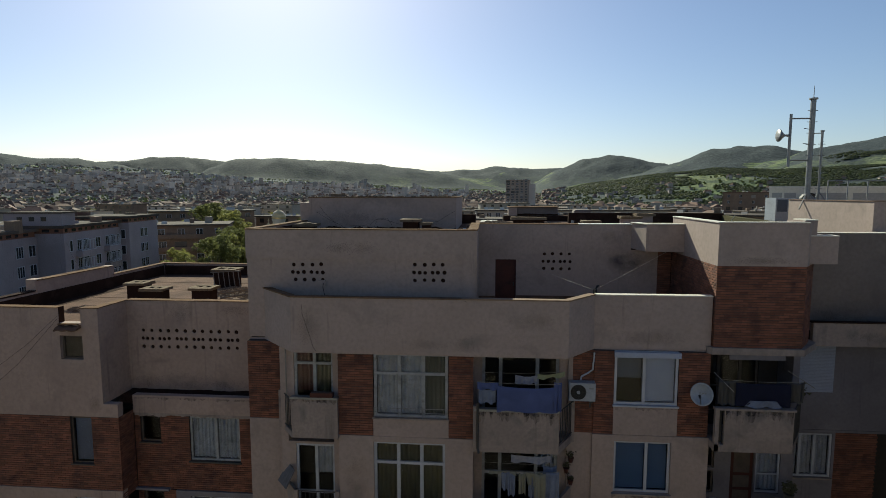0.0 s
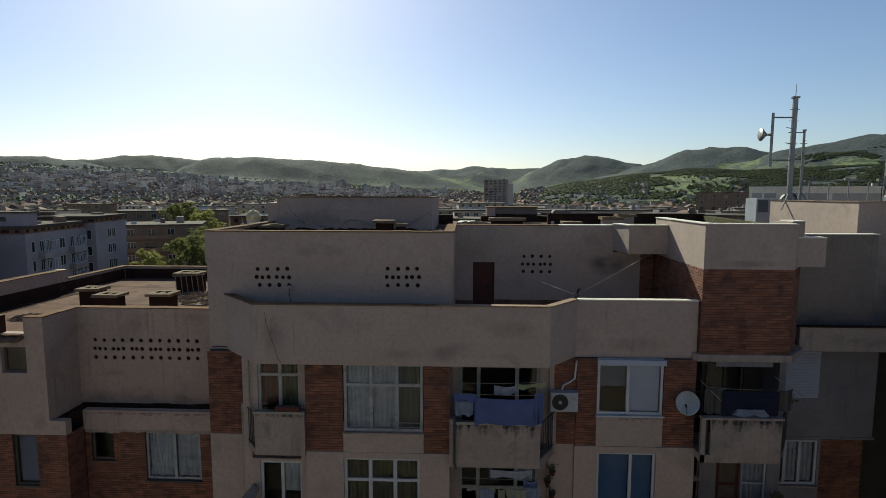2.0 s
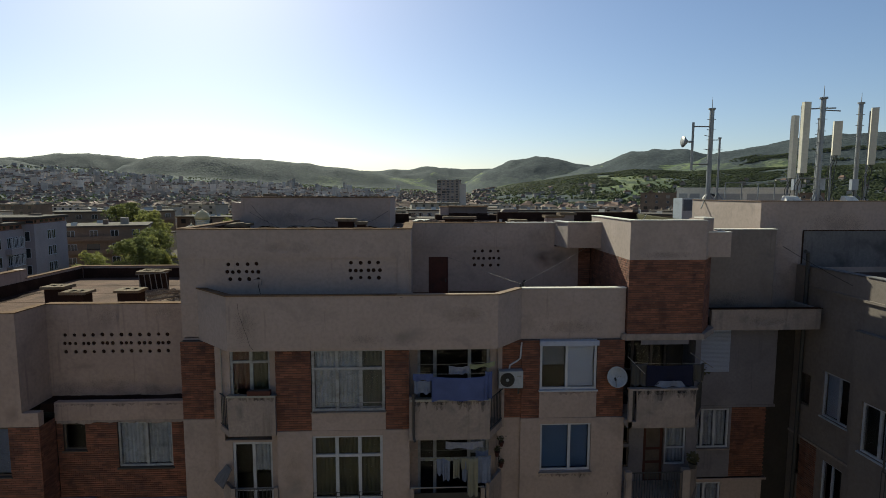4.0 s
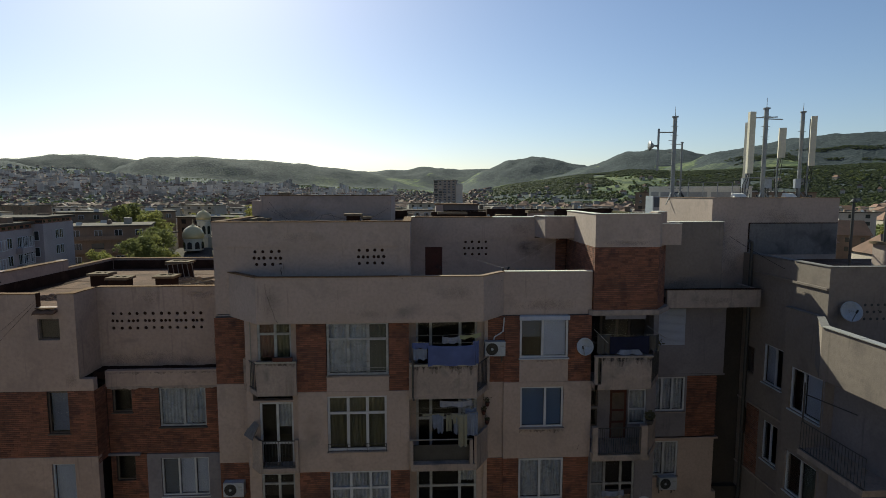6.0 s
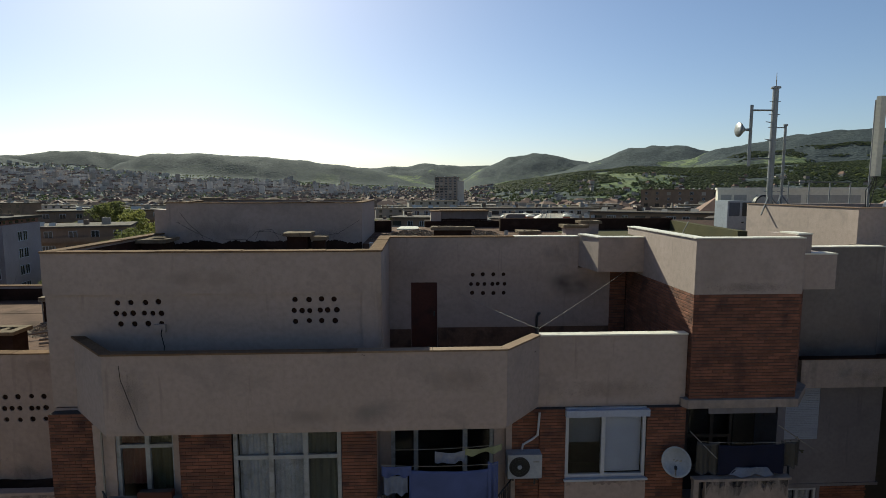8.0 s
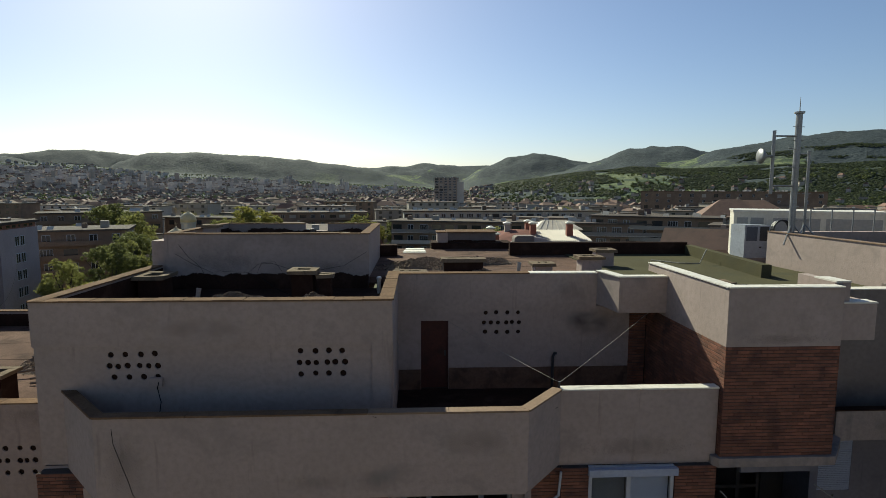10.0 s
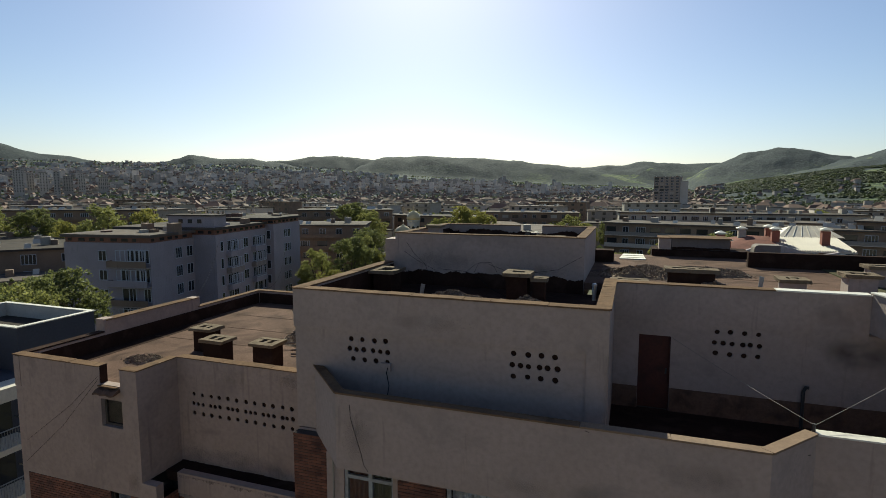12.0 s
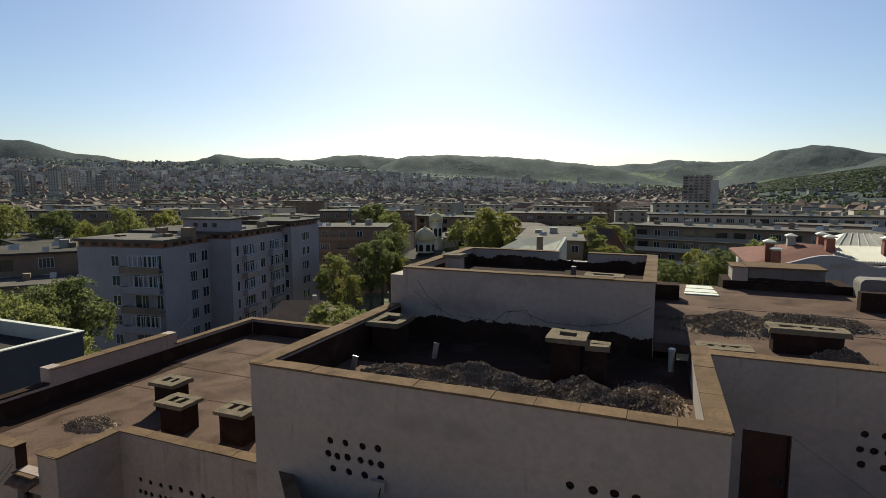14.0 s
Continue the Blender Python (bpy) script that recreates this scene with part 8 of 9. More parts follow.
vent_stack(5.45, 6.25, 5.5, 5.85, 21.56, 21.92, 3, body=PLASTER, label="low plastered vent box with cracked cap")
vent_stack(9.75, 10.3, 6.7, 7.2, 21.56, 21.98, 2, body=PLASTER, label="pale plastered vent box with concrete cap")
vent_stack(11.3, 11.95, 6.95, 7.5, 21.56, 22.15, 2, body=PLASTER, label="pale plastered chimney stack")
vent_stack(12.35, 12.95, 8.6, 9.1, 21.6, 22.2, 1, body=PLASTER, label="pale plastered chimney stack")
vent_stack(0.1, 0.9, 7.7, 8.2, 22.38, 22.66, 1, lip=0.06)
vent_stack(3.0, 3.75, 7.6, 8.1, 22.38, 22.86, 1, body=PLASTER, label="low vent box with pale cap on the penthouse", lip=0.08)
vent_stack(-1.2, -0.75, 8.8, 9.2, 22.38, 23.05, 1, body=PLASTER, label="small square chimney on the penthouse", lip=0.06)
vent_stack(13.9, 14.6, 4.2, 4.6, 21.6, 21.78, 2, body=PLASTER, label="flat vent slab in the green felt", lip=0.1)
bm = bmesh.new()
bar(bm, (2.55, 8.4, 22.38), (2.55, 8.4, 22.95), 0.07, 10)
tagged(part("vent_pipe", bm, IRON), "dark vent pipe standing on the penthouse roof", "pipe")
bm = bmesh.new()
bar(bm, (4.93, 5.95, 21.15), (4.93, 5.95, 21.62), 0.06, 12)
lathe(bm, [(0.062, 21.62), (0.075, 21.63), (0.075, 21.68), (0.05, 21.7)], 4.93, 5.95, 12)
tagged(part("vent_pipe", bm, ZINC), "grey asbestos vent pipe standing in rubble", "pipe")
for x, y, h in ((9.2, 6.9, 0.42), (-1.3, 3.6, 0.28), (0.0, 4.9, 0.35)):
    bm = bmesh.new()
    faces(bm, [(x, y, 21.2 if x < 5 else 21.55), (x + 0.1, y + 0.02, 21.2 if x < 5 else 21.55), (x + 0.16, y + 0.05, 21.2 + h if x < 5 else 21.55 + h), (x + 0.04, y + 0.03, 21.22 + h if x < 5 else 21.57 + h), (x, y + 0.03, 21.2 if x < 5 else 21.55), (x + 0.1, y + 0.05, 21.2 if x < 5 else 21.55), (x + 0.16, y + 0.08, 21.2 + h if x < 5 else 21.55 + h), (x + 0.04, y + 0.06, 21.22 + h if x < 5 else 21.57 + h)], CUBE)
    tagged(part("sheet_scrap", bm, STEEL), "scrap of bent sheet metal on the roof", "scrap")


def heap(name, cx, cy, rx, ry, h, z0, count, label, turn=0.0, size=(0.010, 0.026)):
    count = int(count * 2.4)
    """Loose gravel: a low mound under many single stones."""
    rnd = random.Random(int(cx * 100) + count)
    c, s = math.cos(turn), math.sin(turn)

    def height(u, v):
        q = u * u + v * v
        n = 0.75 + 0.5 * noise.noise(Vector((cx + u * 2.3, cy + v * 2.3, 1))) + 0.25 * noise.noise(Vector((u * 7, v * 7, cx)))
        return max(0.0, (1 - q * q) * h * max(0.25, n))

    verts, polys = [], []
    n = 26
    for j in range(n + 1):
        for i in range(n + 1):
            u, v = -1 + 2 * i / n, -1 + 2 * j / n
            x, y = u * rx, v * ry
            verts.append((cx + x * c - y * s, cy + x * s + y * c, z0 - 0.012 + height(u, v)))
    for j in range(n):
        for i in range(n):
            a = j * (n + 1) + i
            polys.append((a, a + 1, a + n + 2, a + n + 1))
    k = 0
    while k < count:
        u, v = rnd.gauss(0, 0.5), rnd.gauss(0, 0.5)
        q = u * u + v * v
        if q > 1.6 or (q > 0.75 and rnd.random() < 0.6):
            continue
        k += 1
        x, y = u * rx, v * ry
        p = Vector((cx + x * c - y * s, cy + x * s + y * c, z0 + height(u, v)))
        r = rnd.uniform(*size) * (2.2 if rnd.random() < 0.02 else 1)
        b = len(verts)
        for d in ((1, 0, 0), (-1, 0, 0), (0, 1, 0), (0, -1, 0), (0, 0, 1), (0, 0, -0.6)):
            verts.append(tuple(p + Vector([d[i] * r * rnd.uniform(0.6, 1.3) + rnd.uniform(-0.3, 0.3) * r for i in range(3)])))
        polys += [(b, b + 2, b + 4), (b + 2, b + 1, b + 4), (b + 1, b + 3, b + 4), (b + 3, b, b + 4), (b + 2, b, b + 5), (b + 1, b + 2, b + 5), (b + 3, b + 1, b + 5), (b, b + 3, b + 5)]
    me = bpy.data.meshes.new(name)
    me.from_pydata(verts, [], polys)
    me.materials.append(RUBBLE)
    return tagged(new(name, me), label, "rubble", "", "stuff")


heap("gravel_heap", 1.1, 3.25, 2.2, 0.8, 0.46, 21.2, 4600, "heap of dark loose gravel along a roof parapet", 0.12)
heap("gravel_heap", 3.6, 3.1, 1.5, 0.9, 0.46, 21.2, 3400, "heap of gravel and rubble on brown felt", -0.1)
heap("gravel_heap", 4.5, 3.9, 0.7, 1.2, 0.12, 21.2, 1100, "scattered rubble near the vent pipe")
heap("gravel_heap", 6.35, 9.0, 1.45, 0.95, 0.27, 21.56, 3200, "heap of dark gravel on the felt roof", 0.2)
heap("gravel_heap", 8.3, 9.9, 1.3, 0.7, 0.22, 21.56, 2200, "spread gravel on the felt roof")
heap("gravel_heap", 8.05, 6.85, 0.5, 0.3, 0.22, 21.56, 600, "small heap of gravel beside a chimney stack")
heap("gravel_heap", -9.3, 3.55, 0.75, 0.45, 0.16, 18.66, 900, "small heap of dark gravel on the lower roof", 0.1)
heap("gravel_heap", -5.6, 7.6, 1.0, 1.1, 0.2, 18.66, 1500, "heap of gravel and weeds on the lower roof", 0.3)
heap("gravel_heap", -3.6, 6.6, 1.3, 0.9, 0.22, 18.66, 1300, "heap of dry rubbish against the attic wall", 0.1)
for k, (a, b2) in enumerate((((-6.0, 6.2, 18.8), (-3.9, 7.1, 19.0)), ((-5.2, 5.9, 18.75), (-3.8, 6.3, 18.9)), ((-5.0, 5.6, 18.72), (-4.1, 5.75, 18.74)), ((-4.6, 6.9, 18.85), (-2.6, 7.9, 19.15)))):
    bm = bmesh.new()
    bar(bm, a, b2, 0.035, 5, 0.03)
    tagged(part("timber_batten", bm, WOOD), "grey weathered batten lying on the roof", "timber")
ladder = thing("ladder", (-6.2, 8.6, 18.66), "old wooden ladder leaning sideways on a chimney stack", "ladder")
foot, head, across = Vector((-7.0, 8.62, 19.40)), Vector((-5.55, 8.6, 19.50)), Vector((0.26, -0.36, -0.70))
for off in (0.0, 1.0):
    bm = bmesh.new()
    bar(bm, foot + across * off, head + across * off, 0.028, 6)
    part("stile", bm, WOOD, ladder)
for k in range(6):
    q = foot.lerp(head, (k + 0.5) / 6)
    bm = bmesh.new()
    bar(bm, q, q + across, 0.02, 6)
    part("rung", bm, WOOD, ladder)
vent_stack(-6.9, -5.9, 8.7, 9.4, 18.66, 19.55, 2)
# lighter seams and patches of the felt
for x0, x1, y0, y1, z in ((-11.6, -6.2, 6.05, 6.1, 18.664), (-11.6, -5.0, 8.05, 8.09, 18.664), (-11.0, -3.0, 10.05, 10.09, 18.664), (-1.6, 5.2, 2.35, 2.39, 21.204), (6.0, 11.5, 9.0, 9.04, 21.564), (6.0, 12, 11.2, 11.24, 21.564)):
    part("felt_seam", boxes((x0, x1, y0, y1, z - 0.01, z + 0.004)), FELT_SEAM, wing if z < 19 else house)

# far end of the brown roof
hatch = thing("roof_hatch", (8.5, 14.5, 21.5), "low plastered roof hatch with tarred base", "roof hatch")
part("body", boxes((7.5, 9.7, 14.95, 16.2, 21.85, 22.3)), PLASTER_SIDE, hatch)
part("base", boxes((6.72, 10.45, 14.86, 16.3, 21.3, 21.84)), TAR, hatch, "upright tarred base")
ragged(hatch, line_x(14.858), 6.75, 10.4, 21.4, 21.82, 0.06, 0.02)
part("end_block", worn(boxes((7.0, 7.48, 14.9, 16.0, 21.8, 22.3)), 0.02), PLASTER, hatch)
part("lid", boxes((7.42, 9.75, 14.85, 16.3, 22.3, 22.35), (6.95, 7.4, 14.85, 16.05, 22.3, 22.34)), COPING, hatch)
ragged(hatch, line_x(14.948), 7.5, 9.7, 21.86, 21.95, 0.05, 0.015)
curb = thing("roof_curb", (10.9, 14.6, 21.5), "rounded concrete curb block beside the tarred parapet", "curb")
bm = bmesh.new()
outline = [(10.45, 21.5), (11.35, 21.5), (11.35, 22.2)] + [(10.62 - 0.17 * math.sin(a), 22.03 + 0.17 * math.cos(a)) for a in (0.0, 0.4, 0.8, 1.2, 1.57)]
front_ring = [bm.verts.new((x, 14.2, z)) for x, z in outline]
rear_ring = [bm.verts.new((x, 14.9, z)) for x, z in outline]
bm.faces.new(front_ring)
bm.faces.new(rear_ring[::-1])
for k in range(len(outline)):
    q = (k + 1) % len(outline)
    bm.faces.new((front_ring[q], front_ring[k], rear_ring[k], rear_ring[q]))
part("block", bm, PLASTER_SIDE, curb)
for k in range(5):
    board = part("loose_board", worn(boxes((5.45 + 0.03 * k, 6.45 - 0.02 * k, 13.1 + k * 0.36, 13.4 + k * 0.36, 21.562 + 0.004 * (k % 2), 21.60 + 0.012 * (k % 2))), 0.005), CABIN_WHITE)
    tagged(board, "pale weathered board lying at the roof edge", "board", "boards at the roof edge")
part("roof_shelf", boxes((4.6, 11.6, 15.0, 16.6, 20.9, 21.34)), BITUMEN, house)
bm = boxes((12.75, 13.6, 6.3, 6.55, 21.602, 21.63))
tagged(part("loose_board", bm, WHITE_METAL), "loose white board lying on the green felt", "board")
bm = bmesh.new()
chain(bm, [(15.0, 10.2, 21.62), (15.6, 9.2, 21.63), (16.2, 8.9, 21.65), (16.7, 9.4, 22.1)], 0.02, 6)
tagged(part("hose", bm, PALE_WIRE), "pale hose lying over the green felt", "hose")
# green parapet towards the machines
bm = bmesh.new()
ln = Line((17.3, 12.2), (16.6, 6.0))
ln.box(bm, 0, ln.length, 0, 0.3, 18.3, 22.0)
part("green_parapet", bm, GREEN_FELT, house, "parapet dressed in green felt")

# ---- machines and aerials on the roof block ----
cabin = thing("equipment_cabin", (23, 13.0, 21.3), "long white equipment cabin with grey panels", "cabin")
cab = Line((20.0, 13.3), (24.9, 10.8))
GREY_PANEL = surface("grey_panel", (0.33, 0.315, 0.29), (0.29, 0.275, 0.255), 0.6, 10, 1, 0.05)
bm = bmesh.new()
cab.box(bm, 0, 5.5, 0, 2.4, 21.3, 23.33)
part("cabin_body", worn(bm, 0.02), CABIN_WHITE, cabin)
bm = bmesh.new()
cab.box(bm, -0.04, 5.54, -0.04, 2.44, 23.33, 23.42)
part("cabin_roof", worn(bm, 0.01), CREAM_SHEET, cabin)
for a, b2 in ((0.1, 0.55), (0.65, 1.15), (1.5, 3.2), (3.4, 5.3)):
    bm = bmesh.new()
    cab.box(bm, a, b2, -0.012, -0.001, 22.2, 23.1)
    part("cabin_panel", bm, GREY_PANEL, cabin)
for u in (0.0, 1.3, 5.38):
    bm = bmesh.new()
    cab.box(bm, u, u + 0.12, -0.03, -0.001, 21.3, 23.32)
    part("corner_post", bm, CABIN_WHITE, cabin)
chill = thing("cooling_unit", (19.9, 12.2, 21.5), "white upright cooling unit with grey grilles", "cooling unit")
part("casing", worn(boxes((19.55, 20.15, 11.7, 12.7, 21.5, 22.85)), 0.015), WHITE_METAL, chill)
part("side_casing", worn(boxes((20.155, 20.62, 11.72, 12.68, 21.5, 22.84)), 0.015), WHITE_METAL, chill)
part("grille", boxes((19.62, 20.08, 11.685, 11.698, 22.2, 22.78)), GREY_BLIND, chill)
part("grille", boxes((20.2, 20.58, 11.705, 11.718, 22.2, 22.78)), IRON, chill)
part("plinth", boxes((19.5, 20.65, 11.65, 12.75, 21.3, 21.5)), CONCRETE, chill)
part("badge", boxes((20.2, 20.3, 11.712, 11.718, 21.9, 21.96)), IRON, chill)
part("roof_deck", boxes((18.5, 28.0, 9.0, 16.4, 18.0, 21.3)), TAR, house, "dark tarred machine deck")
bm = bmesh.new()
pts = [(20.75 + 0.36 * math.cos(a), 11.3, 22.72 + 0.36 * math.sin(a)) for a in [k * math.tau / 20 for k in range(21)]]
for q in range(4):
    chain(bm, [(x, y - 0.05 * q, z) for x, y, z in pts], 0.035, 6)
chain(bm, [(20.4, 11.3, 22.7), (20.46, 11.32, 22.2), (20.75, 11.35, 21.7), (20.75, 11.35, 21.3)], 0.05, 6)
chain(bm, [(20.95, 11.25, 22.45), (20.95, 11.3, 21.9), (20.93, 11.3, 21.3)], 0.05, 6)
tagged(part("cable_coil", bm, BLACK_PLASTIC), "coil of thick black cable beside the roof block", "cable coil")


def mast(x, y, z0, z1, r, label, tip=0.5, lattice=False):
    t = thing("aerial_mast", (x, y, z0), label, "mast")
    bm = bmesh.new()
    bar(bm, (x, y, z0), (x, y, z1), r, 12)
    part("tube", bm, STEEL, t)
    bm = bmesh.new()
    bar(bm, (x, y, z1), (x, y, z1 + 0.06), r * 1.6, 12)
    part("collar", bm, STEEL, t)
    if tip:
        bm = bmesh.new()
        bar(bm, (x, y, z1), (x, y, z1 + tip), 0.018, 6, 0.008)
        part("lightning_rod", bm, STEEL, t)
    part("foot_plate", boxes((x - 0.2, x + 0.2, y - 0.2, y + 0.2, z0, z0 + 0.03)), STEEL, t)
    for k in range(int((z1 - z0) / 0.45)):
        bm = bmesh.new()
        bar(bm, (x - r - 0.1, y, z0 + 0.4 + k * 0.45), (x + r + 0.1, y, z0 + 0.4 + k * 0.45), 0.012, 5)
        part("step_bolt", bm, STEEL, t)
    for q in (-1, 1):
        bm = bmesh.new()
        bar(bm, (x + q * 0.45, y - 0.3, z0 + 0.02), (x, y, z0 + 0.75), 0.03, 6)
        part("brace", bm, STEEL, t)
    return t


def stay(t, a, b2, r=0.03):
    bm = bmesh.new()
    bar(bm, a, b2, r, 8)
    part("arm", bm, STEEL, t)


ROOFZ = 22.41
m1 = mast(18.95, 8.1, ROOFZ, 26.85, 0.10, "tall grey aerial mast with side arms", 0.55)
stay(m1, (18.95, 8.1, 26.1), (18.12, 8.1, 26.1), 0.03)
stay(m1, (18.95, 8.1, 24.42), (18.1, 8.1, 24.42), 0.03)
stay(m1, (18.12, 8.1, 24.15), (18.12, 8.1, 26.28), 0.055)
stay(m1, (18.95, 8.1, 25.5), (19.32, 8.0, 25.5), 0.02)
stay(m1, (18.95, 8.05, 25.65), (18.62, 8.05, 25.7), 0.015)
stay(m1, (18.95, 8.05, 25.05), (18.62, 8.05, 25.1), 0.015)
m2 = mast(19.32, 8.0, ROOFZ, 25.55, 0.045, "thin lattice aerial pole", 0)
for k in range(9):
    stay(m2, (19.26, 7.95, 23.1 + k * 0.26), (19.4, 8.02, 23.1 + k * 0.26), 0.014)
bm = bmesh.new()
lx = [(0.02, 0.0), (0.05, 0.1), (0.16, 0.22), (0.25, 0.3), (0.25, 0.33), (0.02, 0.31)]
rings = [[bm.verts.new((17.98 - d, 8.05 + r * math.cos(k * math.tau / 20), 25.42 + r * math.sin(k * math.tau / 20))) for k in range(20)] for r, d in lx]
for a, b2 in zip(rings, rings[1:]):
    for k in range(20):
        bm.faces.new((a[k], a[(k + 1) % 20], b2[(k + 1) % 20], b2[k]))
bm.faces.new(rings[0])
bm.faces.new(rings[-1])
# grey steel on a white dish puts its shaded look into the colour
part("drum_dish", bm, STEEL, m1, "white microwave dish, greyed for its shaded side", smooth=True)
stay(m1, (18.12, 8.1, 25.42), (17.95, 8.06, 25.42), 0.05)


def panel_aerial(x, y, z0, z1, w, pole_to, label, turn=0.0):
    t = thing("panel_aerial", (x, y, ROOFZ), label, "aerial", "panel aerials on the roof block")
    m = Matrix.Translation((x, y, 0)) @ Matrix.Rotation(turn, 4, "Z")
    bm = boxes((-w / 2, w / 2, -0.09, 0.07, z0, z1))
    bm.transform(m)
    part("radome", worn(bm, 0.03), PALE_AERIAL, t, "pale plastic aerial cover")
    bm = bmesh.new()
    bar(bm, (x, y + 0.22, ROOFZ), (x, y + 0.22, z1 - 0.1), 0.04, 8)
    part("pole", bm, STEEL, t)
    for z in (z0 + 0.2, z1 - 0.25):
        bm = bmesh.new()
        bar(bm, (x, y, z), (x, y + 0.24, z), 0.03, 6)
        part("clamp", bm, IRON, t)
    for k in range(3):
        bm = bmesh.new()
        o = (k - 1) * 0.05
        chain(bm, [(x + o, y, z0), (x + o * 2, y + 0.05, z0 - 0.25), (x + o * 3, y + 0.18, z0 - 0.5), (x + o, y + 0.25, ROOFZ + 0.05)], 0.016, 5)
        part("feeder_cable", bm, BLACK_PLASTIC, t)
    part("foot_plate", boxes((x - 0.15, x + 0.15, y + 0.07, y + 0.37, ROOFZ, ROOFZ + 0.03)), STEEL, t)
    return t


PALE_AERIAL = surface("pale_aerial_plastic", (0.58, 0.53, 0.43), (0.50, 0.455, 0.37), 0.6, 10, 1, 0.05)
m3 = mast(21.31, 4.4, ROOFZ, 26.72, 0.09, "grey aerial mast with cross arms", 0.5)
stay(m3, (20.75, 4.5, 26.35), (21.9, 4.5, 26.4), 0.025)
stay(m3, (21.31, 4.4, 26.3), (22.4, 4.9, 26.35), 0.025)
stay(m3, (20.6, 4.5, 23.7), (22.0, 4.6, 23.7), 0.025)
panel_aerial(20.75, 4.55, 23.9, 26.62, 0.27, 0, "tall pale panel aerial on a pole")
panel_aerial(22.75, 8.0, 23.8, 26.6, 0.3, 0, "tall pale panel aerial on a pole", 0.3)
panel_aerial(23.2, 6.0, 24.7, 26.1, 0.3, 0, "short pale panel aerial on a pole", -0.4)
m4 = mast(24.3, 6.2, ROOFZ, 26.85, 0.085, "grey aerial mast with clamps and cables", 0.45)
panel_aerial(24.42, 5.6, 24.3, 26.6, 0.24, 0, "pale panel aerial beside a mast", -0.5)
m5 = mast(22.1, 5.6, ROOFZ, 26.1, 0.05, "thin grey aerial pole", 0.0)
for x, y in ((21.0, 5.2), (21.8, 4.9), (22.9, 6.4), (24.0, 5.9)):
    bm = worn(boxes((x - 0.14, x + 0.14, y - 0.08, y + 0.08, 23.25, 23.7)), 0.015)
    t = tagged(part("radio_unit", bm, WHITE_METAL), "small pale radio unit fixed among the aerials", "radio unit")
    part("stand", boxes((x - 0.03, x + 0.03, y - 0.03, y + 0.03, ROOFZ, 23.25)), IRON, t)
bm = bmesh.new()
for k in range(7):
    chain(bm, [(20.6 + k * 0.5, 4.9 + 0.3 * math.sin(k), ROOFZ + 0.02), (20.9 + k * 0.45, 5.2, ROOFZ + 0.25 + 0.1 * (k % 3)), (21.1 + k * 0.5, 5.0, ROOFZ + 0.1), (21.3 + k * 0.45, 5.3, ROOFZ + 0.55)], 0.022, 5)
tagged(part("cable_bundle", bm, BLACK_PLASTIC), "tangle of black aerial cables on the roof block", "cables")
for x, y, s in ((20.0, 3.95, 0.3), (22.3, 3.95, 0.25)):
    bm = bmesh.new()
    faces(bm, [(x - s, y - 0.15, 22.84), (x + s, y - 0.15, 22.84), (x + s, y + 0.2, 22.84), (x - s, y + 0.2, 22.84), (x - s * 0.8, y + 0.05, 22.84 + 0.16), (x + s * 0.8, y + 0.05, 22.84 + 0.16), (x + s * 0.8, y + 0.2, 22.84 + 0.18), (x - s * 0.8, y + 0.2, 22.84 + 0.18)], CUBE)
    tagged(part("sheet_cover", bm, CREAM_SHEET), "bright sheet metal cover on the roof edge", "cover")
rail = thing("roof_rail", (20.5, 9.0, ROOFZ), "grey tube railing on the roof block", "railing")
for x in (20.2, 21.0, 21.8, 22.6):
    bm = bmesh.new()
    bar(bm, (x, 8.9, ROOFZ), (x, 8.9, 23.6), 0.025, 6)
    part("rail_post", bm, STEEL, rail)
bm = bmesh.new()
bar(bm, (20.2, 8.9, 23.6), (22.6, 8.9, 23.6), 0.025, 6)
part("top_rail", bm, STEEL, rail)
# stove pipes on the far wing's roof
for x, y, z in ((22.15, 0.2, 22.6), (23.3, 0.0, 22.6)):
    flue = thing("stove_pipe", (x, y, 20.1), "black iron stove pipe on the wing roof", "pipe")
    bm = bmesh.new()
    bar(bm, (x, y, 20.05), (x, y, z), 0.05, 10)
    part("flue", bm, IRON, flue)
    bm = bmesh.new()
    lathe(bm, [(0.12, z + 0.06), (0.13, z + 0.1), (0.03, z + 0.2)], x, y, 10)
    bar(bm, (x, y, z), (x, y, z + 0.07), 0.02, 5)
    part("cowl", bm, IRON, flue)
vent_stack(23.2, 24.0, -0.4, 0.4, 20.1, 21.2, 1, body=PLASTER, label="pale chimney stack on the wing roof")

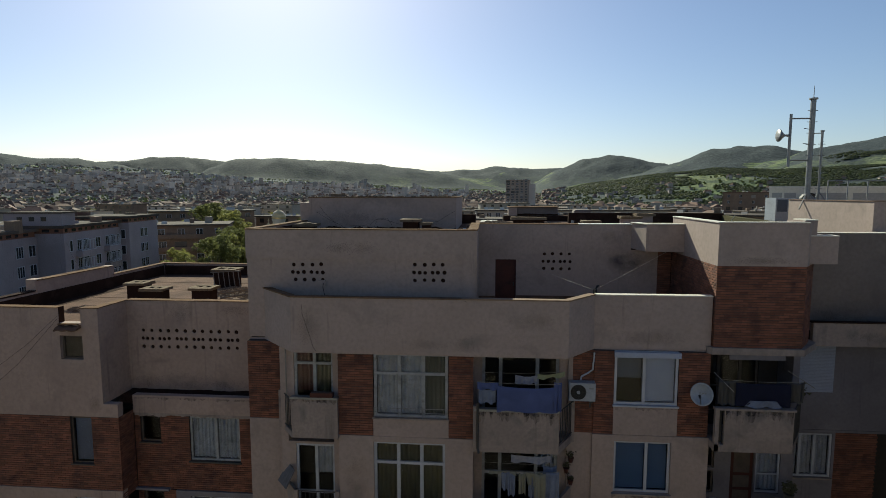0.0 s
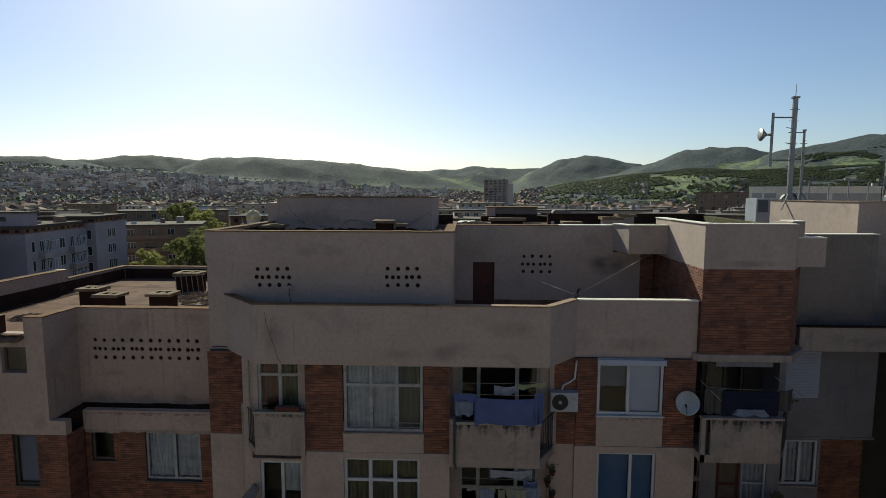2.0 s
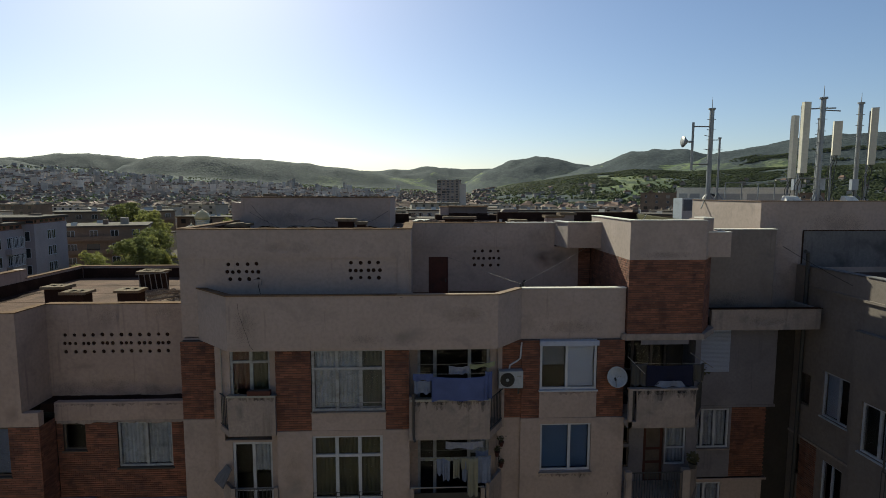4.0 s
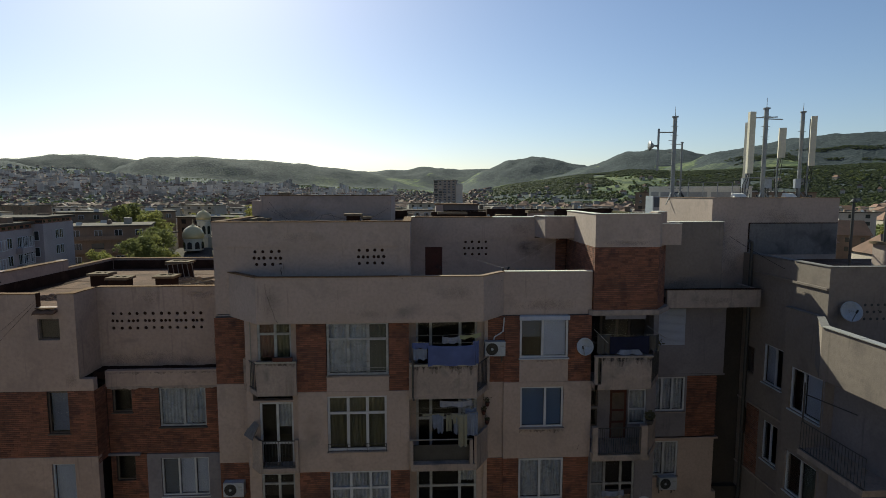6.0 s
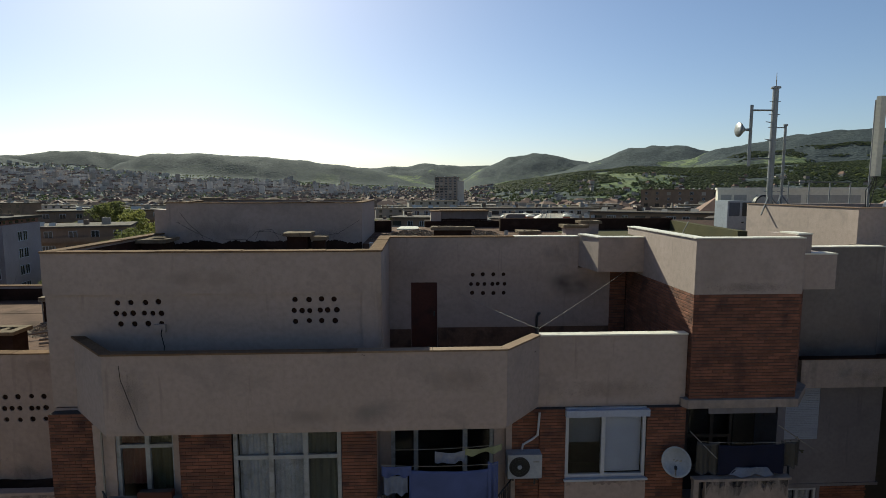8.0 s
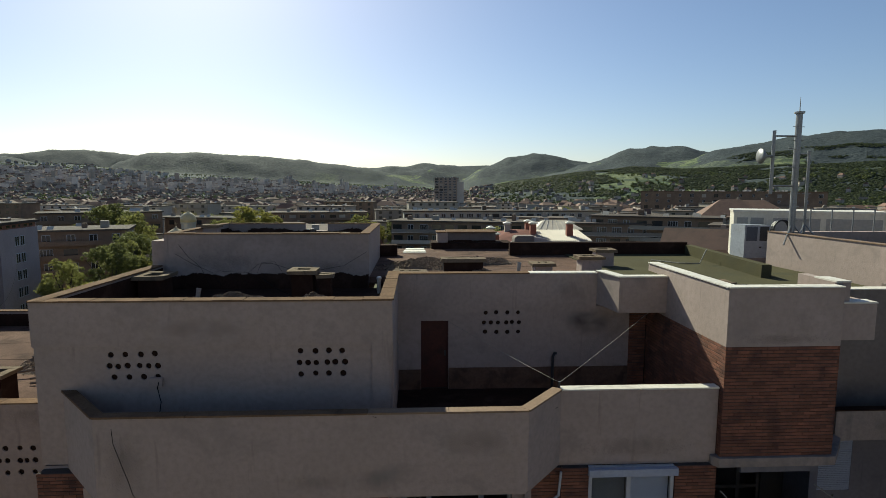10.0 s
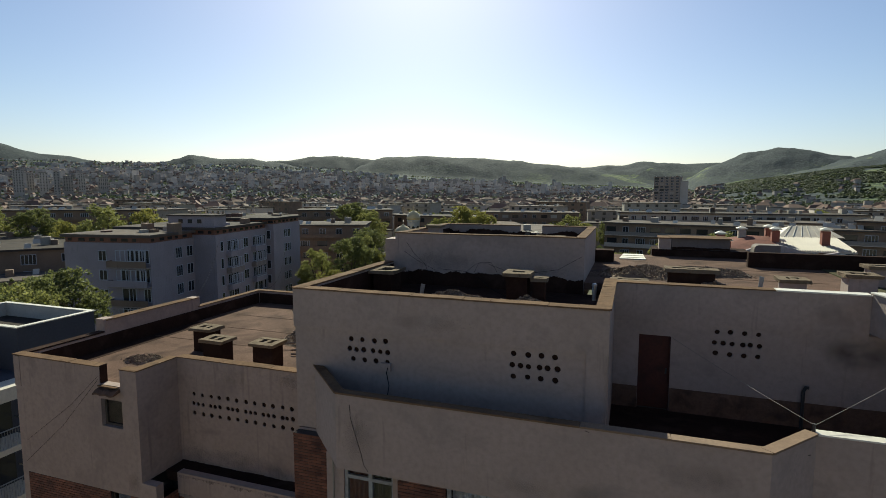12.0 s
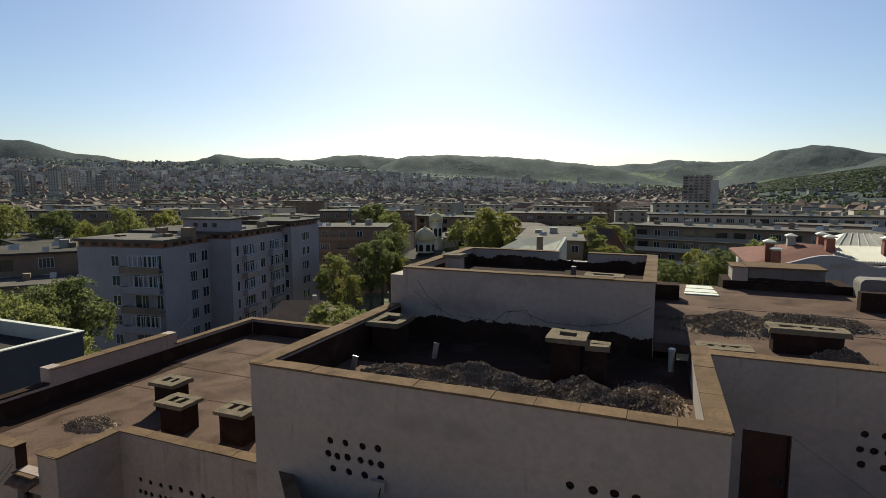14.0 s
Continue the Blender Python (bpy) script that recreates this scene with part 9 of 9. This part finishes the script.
# ---- bricks, last ----
def brick_mesh(name, seed):
    """A brick 1 long, 0.062 high and 0.03 deep, with chipped corners; it is scaled along its length."""
    rnd = random.Random(seed)
    bm = bmesh.new()
    j = lambda s: rnd.uniform(-s, s)
    c = 0.004
    zs = (0.0, 0.062)
    verts = [(0, 0.03, 0), (1, 0.03, 0), (1, 0.03, 0.062), (0, 0.03, 0.062),
             (0, c, 0), (1, c, 0), (1, c, 0.062), (0, c, 0.062),
             (0.007 + j(0.005), j(0.001), c), (0.993 + j(0.005), j(0.001), c), (0.993 + j(0.005), j(0.001), 0.062 - c), (0.007 + j(0.005), j(0.001), 0.062 - c)]
    faces(bm, verts, [(8, 9, 10, 11), (4, 5, 9, 8), (5, 6, 10, 9), (6, 7, 11, 10), (7, 4, 8, 11), (0, 1, 5, 4), (1, 2, 6, 5), (2, 3, 7, 6), (3, 0, 4, 7)])
    me = bpy.data.meshes.new(name)
    bm.to_mesh(me)
    bm.free()
    me.materials.append(BRICK)
    return me


BRICKS = [brick_mesh("brick", s) for s in range(5)]
COURSE, LONG = 0.0765, 0.262
for wall, line, u0, u1, z0, z1, holes, single in brick_jobs:
    turn = math.atan2(line.t.y, line.t.x)
    loose = []
    made = 0
    rows = int((z1 - z0) / COURSE)
    step = (z1 - z0) / rows
    for r in range(rows):
        z = z0 + r * step + 0.007
        gaps = sorted((h[0], h[1]) for h in holes if h[2] < z + 0.06 and h[3] > z)
        runs, a = [], u0
        for g in gaps:
            runs.append((a, g[0]))
            a = g[1]
        runs.append((a, u1))
        for a, b in runs:
            u = a - (0.131 if r % 2 else 0)
            while u < b - 0.02:
                s, e = max(u, a), min(u + LONG - 0.005, b)
                u += LONG
                if e - s < 0.03:
                    continue
                p = line.at(s, random.uniform(-0.003, 0.004), z + random.uniform(-0.002, 0.002))
                if single and made < 300:
                    ob = new("brick", random.choice(BRICKS))
                    ob.parent = wall
                    ob.location, ob.rotation_euler, ob.scale = p, (0, 0, turn), (e - s, 1, step / COURSE)
                    made += 1
                else:
                    loose.append((p, e - s))
    if loose:
        bm = bmesh.new()
        verts, polys = [], []
        for p, length in loose:
            k = len(verts)
            c, s = math.cos(turn), math.sin(turn)
            for q in random.choice(BRICKS).vertices:
                x, y = q.co.x * length, q.co.y
                verts.append((p[0] + c * x - s * y, p[1] + s * x + c * y, p[2] + q.co.z))
            polys += [tuple(k + i for i in f.vertices) for f in BRICKS[0].polygons]
        bm.free()
        me = bpy.data.meshes.new("bricks")
        me.from_pydata(verts, [], polys)
        me.materials.append(BRICK)
        ob = new("bricks", me)
        ob.parent = wall
        ob["kind"] = "stuff"
